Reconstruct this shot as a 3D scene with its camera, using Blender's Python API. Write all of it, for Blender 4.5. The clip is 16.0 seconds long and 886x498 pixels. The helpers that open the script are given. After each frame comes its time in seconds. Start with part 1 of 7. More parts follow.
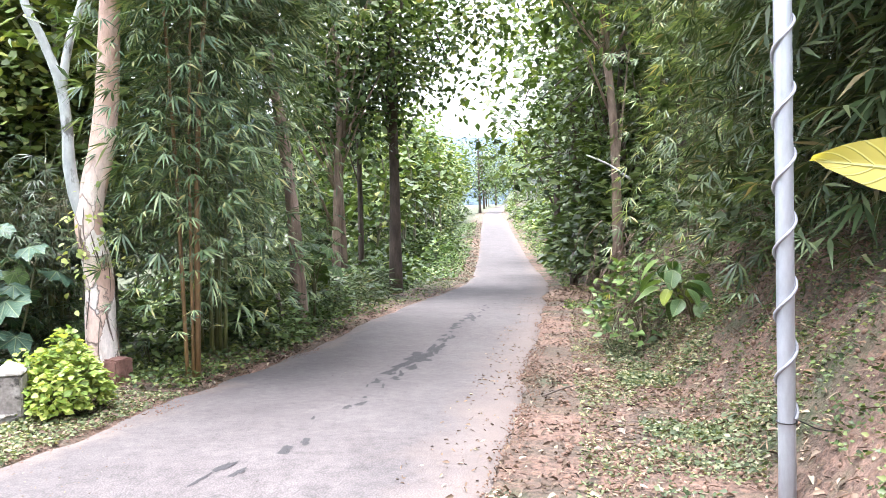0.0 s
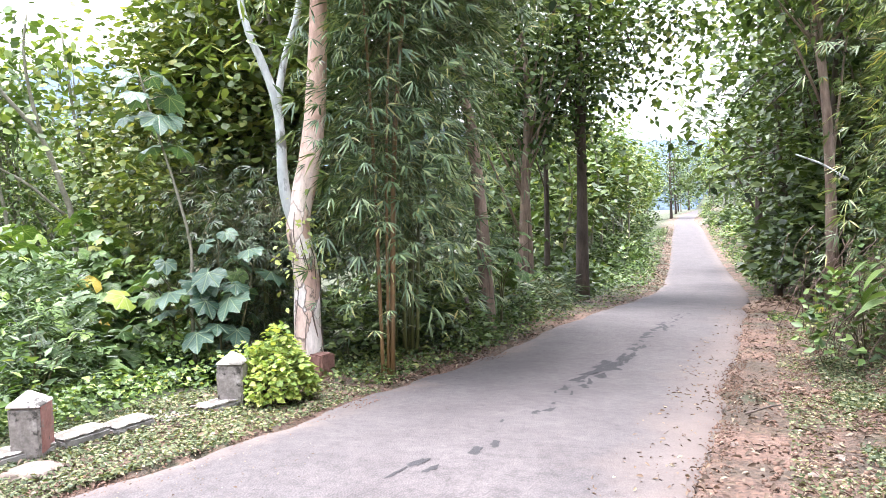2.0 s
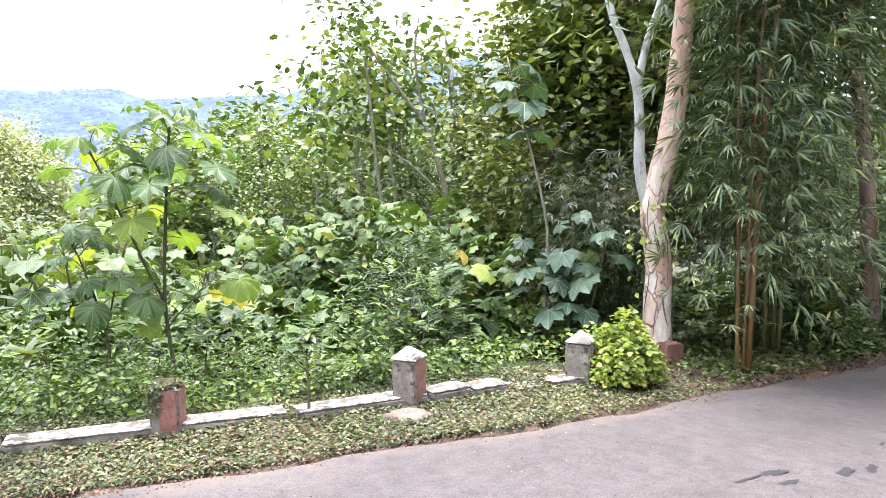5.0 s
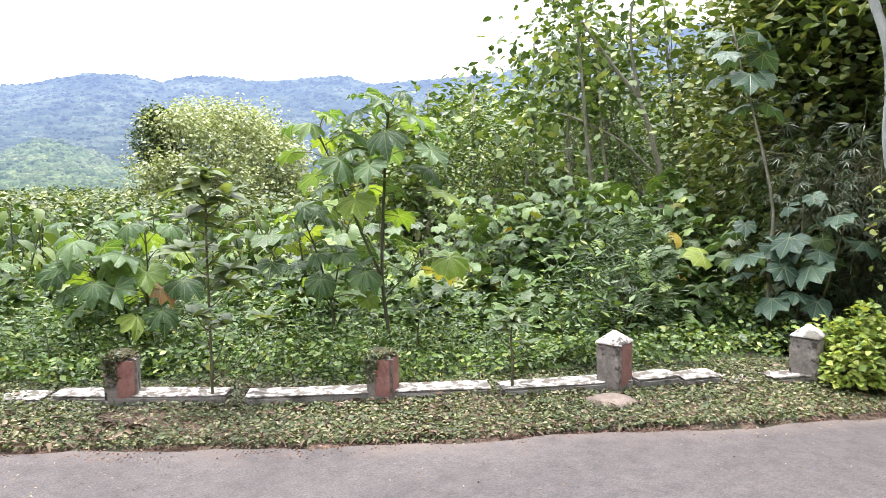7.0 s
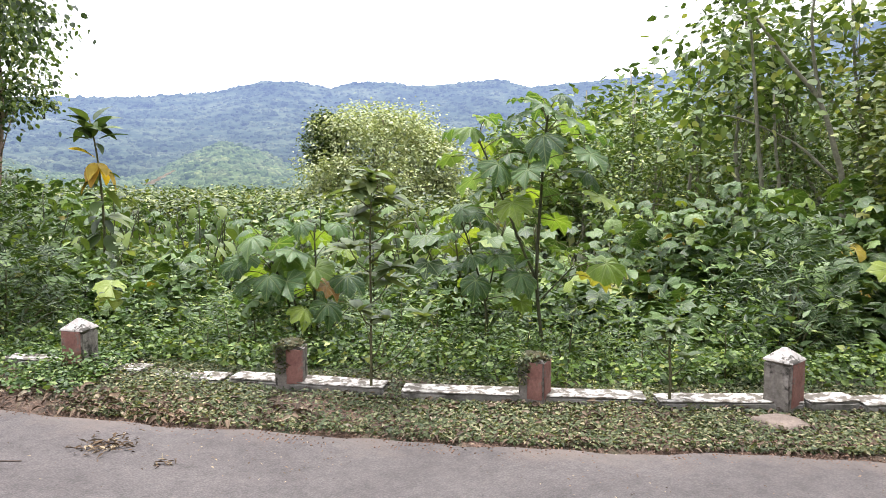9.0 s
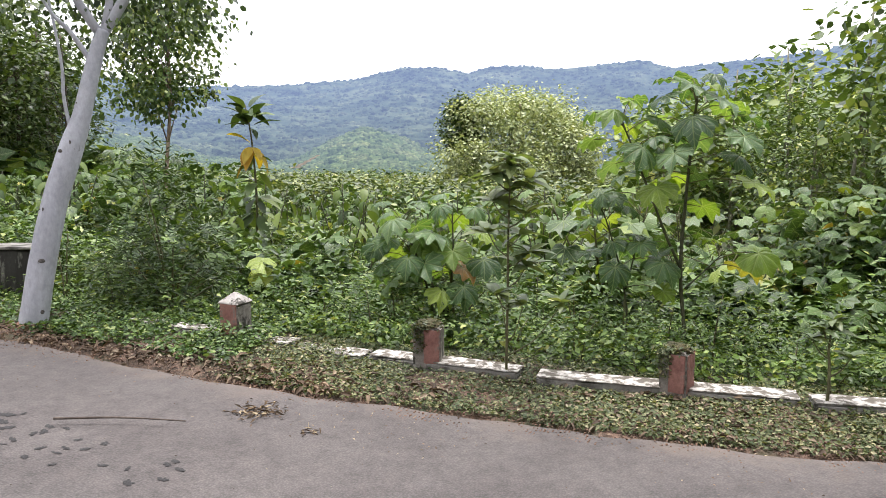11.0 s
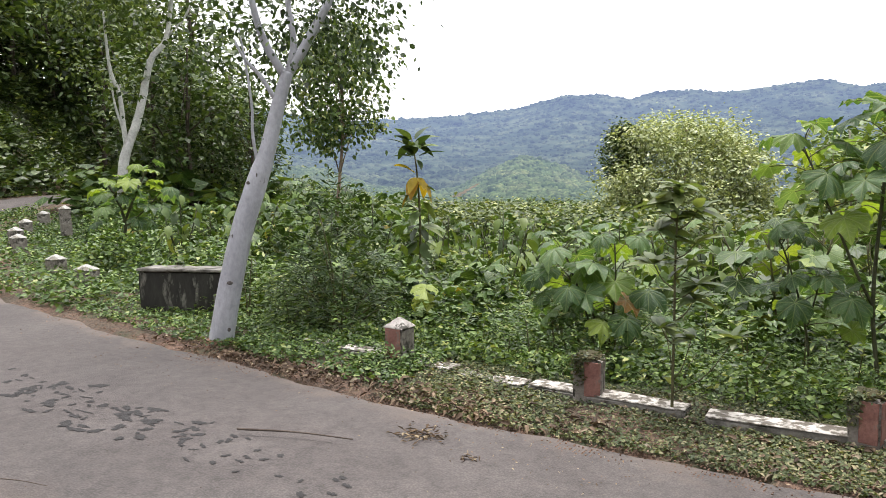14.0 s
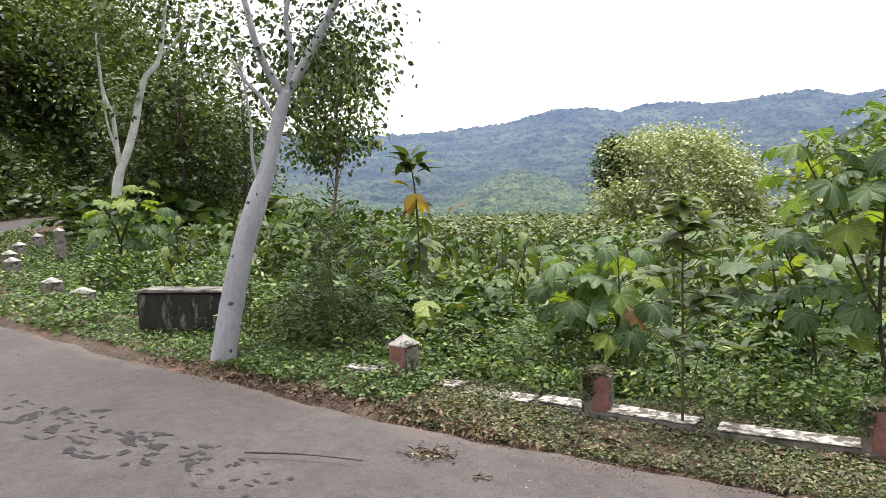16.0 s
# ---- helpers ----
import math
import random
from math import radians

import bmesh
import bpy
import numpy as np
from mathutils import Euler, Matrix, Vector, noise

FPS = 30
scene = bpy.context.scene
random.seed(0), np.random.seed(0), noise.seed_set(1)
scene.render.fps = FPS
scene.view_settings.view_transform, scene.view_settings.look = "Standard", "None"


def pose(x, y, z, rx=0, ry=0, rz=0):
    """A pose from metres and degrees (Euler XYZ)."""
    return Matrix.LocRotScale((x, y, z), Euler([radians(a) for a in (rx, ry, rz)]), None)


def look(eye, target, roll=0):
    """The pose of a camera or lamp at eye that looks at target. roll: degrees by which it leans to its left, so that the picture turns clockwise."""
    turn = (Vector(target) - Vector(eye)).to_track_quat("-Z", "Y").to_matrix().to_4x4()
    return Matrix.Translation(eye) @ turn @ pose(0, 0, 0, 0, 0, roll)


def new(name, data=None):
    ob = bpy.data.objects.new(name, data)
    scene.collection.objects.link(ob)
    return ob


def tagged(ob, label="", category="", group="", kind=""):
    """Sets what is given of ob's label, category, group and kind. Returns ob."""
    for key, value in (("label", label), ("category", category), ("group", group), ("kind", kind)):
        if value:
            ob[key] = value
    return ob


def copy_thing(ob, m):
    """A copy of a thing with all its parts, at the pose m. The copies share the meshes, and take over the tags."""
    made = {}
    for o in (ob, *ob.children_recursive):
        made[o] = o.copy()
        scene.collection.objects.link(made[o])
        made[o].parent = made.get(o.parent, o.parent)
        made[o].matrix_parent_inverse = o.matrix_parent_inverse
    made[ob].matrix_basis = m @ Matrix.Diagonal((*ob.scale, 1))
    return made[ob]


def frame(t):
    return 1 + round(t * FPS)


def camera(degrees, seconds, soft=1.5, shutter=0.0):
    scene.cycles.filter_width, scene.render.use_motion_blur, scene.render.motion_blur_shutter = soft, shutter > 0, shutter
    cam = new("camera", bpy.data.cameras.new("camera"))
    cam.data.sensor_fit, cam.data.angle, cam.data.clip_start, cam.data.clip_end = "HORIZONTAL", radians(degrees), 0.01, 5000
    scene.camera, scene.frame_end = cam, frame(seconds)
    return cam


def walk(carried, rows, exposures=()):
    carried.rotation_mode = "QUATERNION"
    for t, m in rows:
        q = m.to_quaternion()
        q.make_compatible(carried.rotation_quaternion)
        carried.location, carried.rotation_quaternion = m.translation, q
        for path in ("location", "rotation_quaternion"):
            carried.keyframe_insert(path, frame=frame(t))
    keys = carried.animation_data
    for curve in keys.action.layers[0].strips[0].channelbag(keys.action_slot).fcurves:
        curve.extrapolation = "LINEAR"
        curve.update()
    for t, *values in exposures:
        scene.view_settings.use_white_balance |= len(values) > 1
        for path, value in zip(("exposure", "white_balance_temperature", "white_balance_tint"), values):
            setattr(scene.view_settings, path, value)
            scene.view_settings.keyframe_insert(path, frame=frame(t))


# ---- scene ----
cam = camera(62.59, 16.0, 0.85)
PATH = [
    (0, look((-0.270, 0.124, 1.490), (0.841, 10.036, 0.760), -1.11)),
    (0.5, look((-0.282, 0.135, 1.490), (0.430, 10.088, 0.840), -1.51)),
    (1, look((-0.280, 0.131, 1.487), (-0.055, 10.110, 0.886), -1.92)),
    (1.5, look((-0.290, 0.134, 1.486), (-0.791, 10.105, 0.914), -1.78)),
    (2, look((-0.307, 0.140, 1.479), (-1.709, 10.024, 0.890), -1.59)),
    (2.5, look((-0.314, 0.140, 1.479), (-2.477, 9.887, 0.905), -1.46)),
    (3, look((-0.310, 0.133, 1.479), (-3.172, 9.696, 0.882), -1.33)),
    (3.5, look((-0.313, 0.128, 1.478), (-3.812, 9.473, 0.827), -1.19)),
    (4, look((-0.322, 0.121, 1.475), (-4.730, 9.059, 0.650), -0.69)),
    (4.2, look((-0.327, 0.113, 1.478), (-5.009, 8.915, 0.699), -0.75)),
    (6.3, look((-0.302, 0.134, 1.502), (-7.478, 7.021, 0.467), -0.31)),
    (6.5, look((-0.297, 0.134, 1.506), (-7.642, 6.839, 0.460), -0.57)),
    (7, look((-0.307, 0.131, 1.503), (-8.096, 6.321, 0.495), -0.61)),
    (7.5, look((-0.304, 0.127, 1.501), (-8.488, 5.776, 0.440), 0.18)),
    (8, look((-0.309, 0.112, 1.506), (-8.798, 5.290, 0.448), -0.00)),
    (8.5, look((-0.305, 0.104, 1.505), (-9.045, 4.849, 0.459), -0.36)),
    (9, look((-0.300, 0.094, 1.505), (-9.206, 4.540, 0.552), -0.02)),
    (11.5, look((-0.326, 0.069, 1.498), (-10.026, 2.255, 0.439), -0.13)),
    (12, look((-0.317, 0.066, 1.498), (-10.140, 1.733, 0.641), -0.15)),
    (12.5, look((-0.313, 0.056, 1.506), (-10.182, 1.430, 0.663), 0.11)),
    (13, look((-0.313, 0.058, 1.506), (-10.225, 1.105, 0.697), 0.04)),
    (13.5, look((-0.308, 0.046, 1.511), (-10.252, 0.741, 0.720), 0.22)),
    (14, look((-0.307, 0.046, 1.509), (-10.258, 0.671, 0.731), -0.23)),
    (14.5, look((-0.327, 0.020, 1.509), (-10.292, 0.272, 0.710), -0.36)),
    (15, look((-0.325, 0.015, 1.511), (-10.300, 0.029, 0.798), -0.36)),
    (15.5, look((-0.331, 0.015, 1.513), (-10.303, 0.192, 0.795), -0.22)),
    (16, look((-0.341, -0.033, 1.519), (-10.299, 0.687, 0.947), -1.23)),
]
EXPOSURES = [(0, 2.57, 5850, 16), (2, 2.46, 5850, 18), (3.5, 2.41, 5900, 18), (6.5, 1.72, 6080, 15), (9, 1.28, 6200, 14), (11.5, 1.0, 6350, 13), (14.5, 0.86, 6450, 12), (16, 0.86, 6450, 12)]
walk(cam, PATH, EXPOSURES)

# ---- world and sun: bright overcast ----
SUN_EL, SUN_AZ = radians(80), radians(-65)
world = bpy.data.worlds.new("world")
scene.world = world
world.use_nodes = True
wn, wl = world.node_tree.nodes, world.node_tree.links
wn.clear()
sky = wn.new("ShaderNodeTexSky")
sky.sky_type = "NISHITA"
sky.sun_disc = False
sky.sun_elevation, sky.sun_rotation = SUN_EL, SUN_AZ
sky.air_density, sky.dust_density, sky.ozone_density = 1.0, 6.0, 0.6
veil = wn.new("ShaderNodeMix")
veil.data_type = "RGBA"
veil.inputs[0].default_value = 0.8
veil.inputs[7].default_value = (10.6, 10.5, 10.5, 1)
wb = wn.new("ShaderNodeBackground")
wb.inputs[1].default_value = 0.115
wo = wn.new("ShaderNodeOutputWorld")
wl.new(sky.outputs[0], veil.inputs[6])
wl.new(veil.outputs[2], wb.inputs[0])
wl.new(wb.outputs[0], wo.inputs[0])
sun = new("sun", bpy.data.lights.new("sun", "SUN"))
sun.data.energy, sun.data.angle, sun.data.color = 2.6, radians(34), (1.0, 0.96, 0.9)
sun.matrix_basis = look((0, 0, 50), (0 - 50 * math.sin(SUN_AZ) / math.tan(SUN_EL), 0 - 50 * math.cos(SUN_AZ) / math.tan(SUN_EL), 0))

# ---- materials ----
def mat_nodes(name):
    m = bpy.data.materials.new(name)
    m.use_nodes = True
    n, l = m.node_tree.nodes, m.node_tree.links
    n.clear()
    out = n.new("ShaderNodeOutputMaterial")
    return m, n, l, out


def ramp(n, stops):
    r = n.new("ShaderNodeValToRGB")
    e = r.color_ramp.elements
    while len(e) < len(stops):
        e.new(0.5)
    for k, (p, c) in enumerate(stops):
        e[k].position, e[k].color = p, (*c, 1)
    return r


def noise_node(n, l, scale, detail=4, rough=0.6, stretch=None, coords="Object"):
    t = n.new("ShaderNodeTexCoord")
    x = n.new("ShaderNodeTexNoise")
    x.inputs["Scale"].default_value, x.inputs["Detail"].default_value, x.inputs["Roughness"].default_value = scale, detail, rough
    if stretch:
        mp = n.new("ShaderNodeMapping")
        mp.inputs["Scale"].default_value = stretch
        l.new(t.outputs[coords], mp.inputs[0])
        l.new(mp.outputs[0], x.inputs["Vector"])
    else:
        l.new(t.outputs[coords], x.inputs["Vector"])
    return x


def mixcol(n, l, fac, a, b, blend="MIX"):
    m = n.new("ShaderNodeMix")
    m.data_type, m.blend_type = "RGBA", blend
    for socket, v in ((m.inputs[0], fac), (m.inputs[6], a), (m.inputs[7], b)):
        if isinstance(v, (int, float)):
            socket.default_value = v
        elif isinstance(v, tuple):
            socket.default_value = (*v, 1)
        else:
            l.new(v, socket)
    return m.outputs[2]


def surface(name, stops, scale=8, detail=5, rough=0.85, bump=0.3, bump_scale=40, stretch=None, fine=0.35, metal=0.0, dist=0.01, second=None):
    """Two scales of colour noise, and bump. second: (colour, scale, low, high) patches."""
    m, n, l, out = mat_nodes(name)
    a = noise_node(n, l, scale, detail, 0.6, stretch)
    r = ramp(n, stops)
    l.new(a.outputs[0], r.inputs[0])
    col = r.outputs[0]
    if second:
        c2, s2, lo, hi = second
        x = noise_node(n, l, s2, 6, 0.65, stretch)
        rr = ramp(n, [(lo, (0, 0, 0)), (hi, (1, 1, 1))])
        l.new(x.outputs[0], rr.inputs[0])
        col = mixcol(n, l, rr.outputs[0], col, c2)
    b = noise_node(n, l, bump_scale, 5, 0.7, stretch)
    g = ramp(n, [(0.3, (1 - fine,) * 3), (0.7, (1 + fine * 0.3,) * 3)])
    l.new(b.outputs[0], g.inputs[0])
    col = mixcol(n, l, 1.0, col, g.outputs[0], "MULTIPLY")
    p = n.new("ShaderNodeBsdfPrincipled")
    p.inputs["Roughness"].default_value, p.inputs["Metallic"].default_value = rough, metal
    l.new(col, p.inputs["Base Color"])
    bp = n.new("ShaderNodeBump")
    bp.inputs["Strength"].default_value, bp.inputs["Distance"].default_value = bump, dist
    l.new(b.outputs[0], bp.inputs["Height"])
    l.new(bp.outputs[0], p.inputs["Normal"])
    l.new(p.outputs[0], out.inputs[0])
    return m


def math_node(n, l, op, a, b=None, clamp=False):
    x = n.new("ShaderNodeMath")
    x.operation, x.use_clamp = op, clamp
    for k, v in enumerate((a, b)):
        if isinstance(v, (int, float)):
            x.inputs[k].default_value = v
        elif v is not None:
            l.new(v, x.inputs[k])
    return x.outputs[0]


def vein_mask(n, l, kind):
    """Veins from the leaf's own coordinates: 'palm' spreads them from the stalk, 'pinnate' along a midrib."""
    tc = n.new("ShaderNodeTexCoord")
    sep = n.new("ShaderNodeSeparateXYZ")
    l.new(tc.outputs["UV"], sep.inputs[0])
    x, y = sep.outputs[0], sep.outputs[1]
    side = math_node(n, l, "ABSOLUTE", y)
    if kind == "palm":
        ang = math_node(n, l, "MULTIPLY", math_node(n, l, "ARCTAN2", y, x), 1 / radians(49.5))
        off = math_node(n, l, "SUBTRACT", ang, math_node(n, l, "ROUND", ang))
        r = math_node(n, l, "SQRT", math_node(n, l, "ADD", math_node(n, l, "MULTIPLY", x, x), math_node(n, l, "MULTIPLY", y, y)))
        gap = math_node(n, l, "MULTIPLY", math_node(n, l, "ABSOLUTE", off), r)
        main = math_node(n, l, "SUBTRACT", 1.0, math_node(n, l, "MULTIPLY", gap, 45.0), True)
        fork = math_node(n, l, "SUBTRACT", math_node(n, l, "MULTIPLY", r, 9.0), math_node(n, l, "MULTIPLY", math_node(n, l, "ABSOLUTE", off), 5.0))
    else:
        main = math_node(n, l, "SUBTRACT", 1.0, math_node(n, l, "MULTIPLY", side, 45.0), True)
        fork = math_node(n, l, "SUBTRACT", math_node(n, l, "MULTIPLY", x, 9.0), math_node(n, l, "MULTIPLY", side, 7.0))
    near = math_node(n, l, "ABSOLUTE", math_node(n, l, "SUBTRACT", fork, math_node(n, l, "ROUND", fork)))
    minor = math_node(n, l, "MULTIPLY", math_node(n, l, "SUBTRACT", 1.0, math_node(n, l, "MULTIPLY", near, 9.0), True), 0.55)
    return math_node(n, l, "MAXIMUM", main, minor)


def leafmat(name, stops, rough=0.42, through_light=0.22, tint=(1.25, 1.25, 0.45), one=False, gloss=0.36, veins=None):
    """Leaf: each leaf takes its own colour from the stops; some daylight passes through it."""
    m, n, l, out = mat_nodes(name)
    geo = n.new("ShaderNodeObjectInfo" if one else "ShaderNodeNewGeometry")
    r = ramp(n, stops)
    l.new(geo.outputs["Random" if one else "Random Per Island"], r.inputs[0])
    x = noise_node(n, l, 6, 3, 0.6)
    g = ramp(n, [(0.3, (0.78, 0.8, 0.78)), (0.7, (1.12, 1.1, 1.05))])
    l.new(x.outputs[0], g.inputs[0])
    col = mixcol(n, l, 1.0, r.outputs[0], g.outputs[0], "MULTIPLY")
    big = noise_node(n, l, 0.5, 2, 0.5)
    g2 = ramp(n, [(0.3, (0.8, 0.82, 0.85)), (0.7, (1.15, 1.12, 1.0))])
    l.new(big.outputs[0], g2.inputs[0])
    col = mixcol(n, l, 1.0, col, g2.outputs[0], "MULTIPLY")
    who = n.new("ShaderNodeObjectInfo")
    g3 = ramp(n, [(0.0, (0.84, 0.88, 0.9)), (0.5, (1.0, 1.0, 1.0)), (1.0, (1.18, 1.12, 1.0))])
    l.new(who.outputs["Random"], g3.inputs[0])
    col = mixcol(n, l, 1.0, col, g3.outputs[0], "MULTIPLY")
    height = None
    if veins:
        vein = vein_mask(n, l, veins)
        col = mixcol(n, l, vein, col, mixcol(n, l, 0.45, col, (0.42, 0.48, 0.24)))
        height = vein
    p = n.new("ShaderNodeBsdfPrincipled")
    p.inputs["Roughness"].default_value = rough
    p.inputs["Specular IOR Level"].default_value = gloss
    if height is not None:
        bp = n.new("ShaderNodeBump")
        bp.inputs["Strength"].default_value, bp.inputs["Distance"].default_value = 0.5, 0.01
        bp.invert = True
        l.new(height, bp.inputs["Height"])
        l.new(bp.outputs[0], p.inputs["Normal"])
    l.new(col, p.inputs["Base Color"])
    t = n.new("ShaderNodeBsdfTranslucent")
    l.new(mixcol(n, l, 1.0, col, tint, "MULTIPLY"), t.inputs[0])
    mx = n.new("ShaderNodeMixShader")
    mx.inputs[0].default_value = through_light
    l.new(p.outputs[0], mx.inputs[1])
    l.new(t.outputs[0], mx.inputs[2])
    l.new(mx.outputs[0], out.inputs[0])
    return m


M = {}
M["teak"] = leafmat("teak_leaf", [(0, (0.04441, 0.07696, 0.02461)), (0.5, (0.1, 0.1621, 0.04659)), (0.85, (0.2097, 0.2827, 0.08842)), (1, (0.3792, 0.3945, 0.1428))])
M["teak_near"] = leafmat("light_tree_leaf", [(0, (0.05049, 0.08134, 0.02244)), (0.5, (0.1109, 0.159, 0.04437)), (0.85, (0.206, 0.2508, 0.07613)), (1, (0.3295, 0.3295, 0.1236))])
M["teak_dark"] = leafmat("dark_tree_leaf", [(0, (0.0213, 0.04032, 0.01422)), (0.6, (0.06669, 0.1102, 0.0342)), (1, (0.169, 0.2249, 0.07787))])
M["bamboo"] = leafmat("bamboo_leaf", [(0, (0.05286, 0.088, 0.04868)), (0.6, (0.1429, 0.2148, 0.1111)), (0.92, (0.3261, 0.3878, 0.1993)), (1, (0.42, 0.38, 0.17))])
M["bamboo_light"] = leafmat("young_bamboo_leaf", [(0, (0.0241, 0.04385, 0.01895)), (0.6, (0.06624, 0.1032, 0.04568)), (0.9, (0.1298, 0.1661, 0.08338)), (1, (0.2632, 0.2044, 0.132))])
M["lobed"] = leafmat("large_lobed_leaf", [(0, (0.02321, 0.05676, 0.01474)), (0.45, (0.05698, 0.1161, 0.03133)), (0.7, (0.1119, 0.191, 0.06082)), (0.88, (0.1233, 0.2031, 0.02837)), (0.97, (0.2487, 0.3096, 0.04423)), (1, (0.373, 0.2322, 0.04976))], 0.42, 0.2, gloss=0.38, veins="palm")
M["lobed_one"] = leafmat("single_lobed_leaf", [(0, (0.05686, 0.116, 0.04526)), (0.35, (0.09639, 0.1775, 0.06972)), (0.6, (0.1606, 0.2535, 0.1343)), (0.75, (0.1467, 0.242, 0.04531)), (0.97, (0.2122, 0.3016, 0.0553)), (1, (0.2967, 0.1441, 0.05285))], 0.4, 0.46, one=True, gloss=0.5, veins="palm")
M["lobed_dark"] = leafmat("dark_lobed_leaf", [(0, (0.0297, 0.0702, 0.0486)), (0.6, (0.06075, 0.1215, 0.0891)), (1, (0.108, 0.1823, 0.1283))], 0.42, 0.2, gloss=0.4, veins="palm")
M["lime"] = leafmat("yellow_green_leaf", [(0, (0.187, 0.286, 0.066)), (0.5, (0.363, 0.462, 0.0935)), (1, (0.572, 0.572, 0.176))], 0.4, 0.3, veins="pinnate")
M["pale"] = leafmat("pale_canopy_leaf", [(0, (0.1496, 0.189, 0.08316)), (0.5, (0.3322, 0.383, 0.1923)), (1, (0.6155, 0.6479, 0.4368))])
M["canopy"] = leafmat("valley_canopy_leaf", [(0, (0.02052, 0.0405, 0.0135)), (0.5, (0.06531, 0.1031, 0.03437)), (0.85, (0.1608, 0.2091, 0.07964)), (1, (0.305, 0.3334, 0.1605))])
M["broad_leaf"] = leafmat("broad_shrub_leaf", [(0, (0.03024, 0.06048, 0.01512)), (0.5, (0.08214, 0.1353, 0.03382)), (0.85, (0.1758, 0.2344, 0.07032)), (0.97, (0.2747, 0.3021, 0.1099)), (1, (0.4709, 0.2512, 0.06279))])
M["weed"] = leafmat("weed_leaf", [(0, (0.02924, 0.05822, 0.0145)), (0.5, (0.0824, 0.1497, 0.0397)), (0.9, (0.1949, 0.2848, 0.09007)), (1, (0.3761, 0.4131, 0.1717))])
M["cover"] = leafmat("ground_cover_leaf", [(0, (0.04097, 0.06258, 0.02953)), (0.5, (0.09756, 0.1262, 0.06677)), (0.85, (0.2012, 0.2222, 0.1304)), (1, (0.3501, 0.3147, 0.2255))], 0.6, 0.25)
M["earth"] = surface("loose_red_earth", [(0.3, (0.144, 0.0936, 0.0648)), (0.7, (0.259, 0.18, 0.13))], 3, 6, 0.95, 0.8, 18, None, 0.35, 0, 0.03)
M["litter"] = leafmat("dry_leaf", [(0, (0.051, 0.034, 0.0255)), (0.45, (0.1148, 0.07773, 0.05477)), (0.8, (0.2108, 0.1512, 0.11)), (1, (0.38, 0.323, 0.247))], 0.8, 0.1, (1, 0.9, 0.7))
M["yellow"] = leafmat("yellowed_leaf", [(0.0, (0.326, 0.24, 0.0257)), (0.6, (0.429, 0.343, 0.0429)), (1.0, (0.343, 0.206, 0.0343))], 0.5, 0.4, (1.1, 1.0, 0.4))
M["euc_pale"] = surface("pale_grey_bark", [(0.3, (0.27, 0.3, 0.29)), (0.7, (0.52, 0.54, 0.53))], 4, 6, 0.7, 0.4, 18, (1, 1, 0.5), 0.3, 0, 0.012, ((0.13, 0.13, 0.12), 5, 0.58, 0.64))
M["bark_strip"] = surface("loose_brown_bark", [(0.3, (0.0648, 0.0468, 0.036)), (0.7, (0.245, 0.187, 0.151))], 8, 5, 0.9, 0.5, 50, (1, 1, 0.2))
M["bark_grey"] = surface("smooth_grey_bark", [(0.25, (0.304, 0.312, 0.345)), (0.5, (0.4, 0.409, 0.452)), (0.75, (0.496, 0.506, 0.549))], 3.5, 6, 0.75, 0.35, 25, (1, 1, 0.6), 0.25, 0, 0.008, ((0.16, 0.143, 0.142), 9, 0.66, 0.72))
M["bark_brown"] = surface("brown_furrowed_bark", [(0.3, (0.122, 0.0828, 0.0612)), (0.7, (0.331, 0.245, 0.187))], 6, 6, 0.9, 0.7, 22, (1, 1, 0.22), 0.4, 0, 0.02)
M["bark_dark"] = surface("dark_bark", [(0.3, (0.036, 0.0274, 0.0216)), (0.7, (0.122, 0.09, 0.072))], 6, 6, 0.9, 0.6, 22, (1, 1, 0.25), 0.4, 0, 0.02)
M["white_bark"] = surface("white_bark", [(0.3, (0.43, 0.43, 0.413)), (0.7, (0.645, 0.645, 0.619))], 2, 5, 0.75, 0.3, 16, None, 0.3)
M["culm"] = surface("orange_bamboo_culm", [(0.3, (0.11, 0.06, 0.022)), (0.7, (0.24, 0.145, 0.06))], 5, 4, 0.5, 0.2, 30, (1, 1, 0.15))
M["culm_green"] = surface("green_bamboo_culm", [(0.3, (0.072, 0.0936, 0.0288)), (0.7, (0.187, 0.187, 0.0648))], 5, 4, 0.5, 0.2, 30, (1, 1, 0.15))
M["stem"] = surface("green_brown_stem", [(0.3, (0.0648, 0.0612, 0.0252)), (0.7, (0.137, 0.13, 0.0576))], 10, 3, 0.7, 0.2, 40)
M["stem_dark"] = surface("dark_green_stem", [(0.3, (0.03, 0.034, 0.016)), (0.7, (0.075, 0.078, 0.035))], 10, 3, 0.65, 0.2, 40)
M["stem_pale"] = surface("pale_stem", [(0.3, (0.158, 0.151, 0.108)), (0.7, (0.274, 0.259, 0.194))], 10, 3, 0.7, 0.2, 40)
M["white_paint"] = surface("worn_white_paint", [(0.3, (0.36, 0.34, 0.31)), (0.6, (0.6, 0.57, 0.53))], 7, 6, 0.8, 0.4, 60, None, 0.25, 0, 0.006, ((0.11, 0.095, 0.075), 12, 0.45, 0.54))
M["red_paint"] = surface("worn_red_paint", [(0.3, (0.2, 0.085, 0.07)), (0.7, (0.36, 0.19, 0.16))], 9, 6, 0.85, 0.6, 50, None, 0.35, 0, 0.006, ((0.2, 0.17, 0.15), 5.5, 0.54, 0.59))
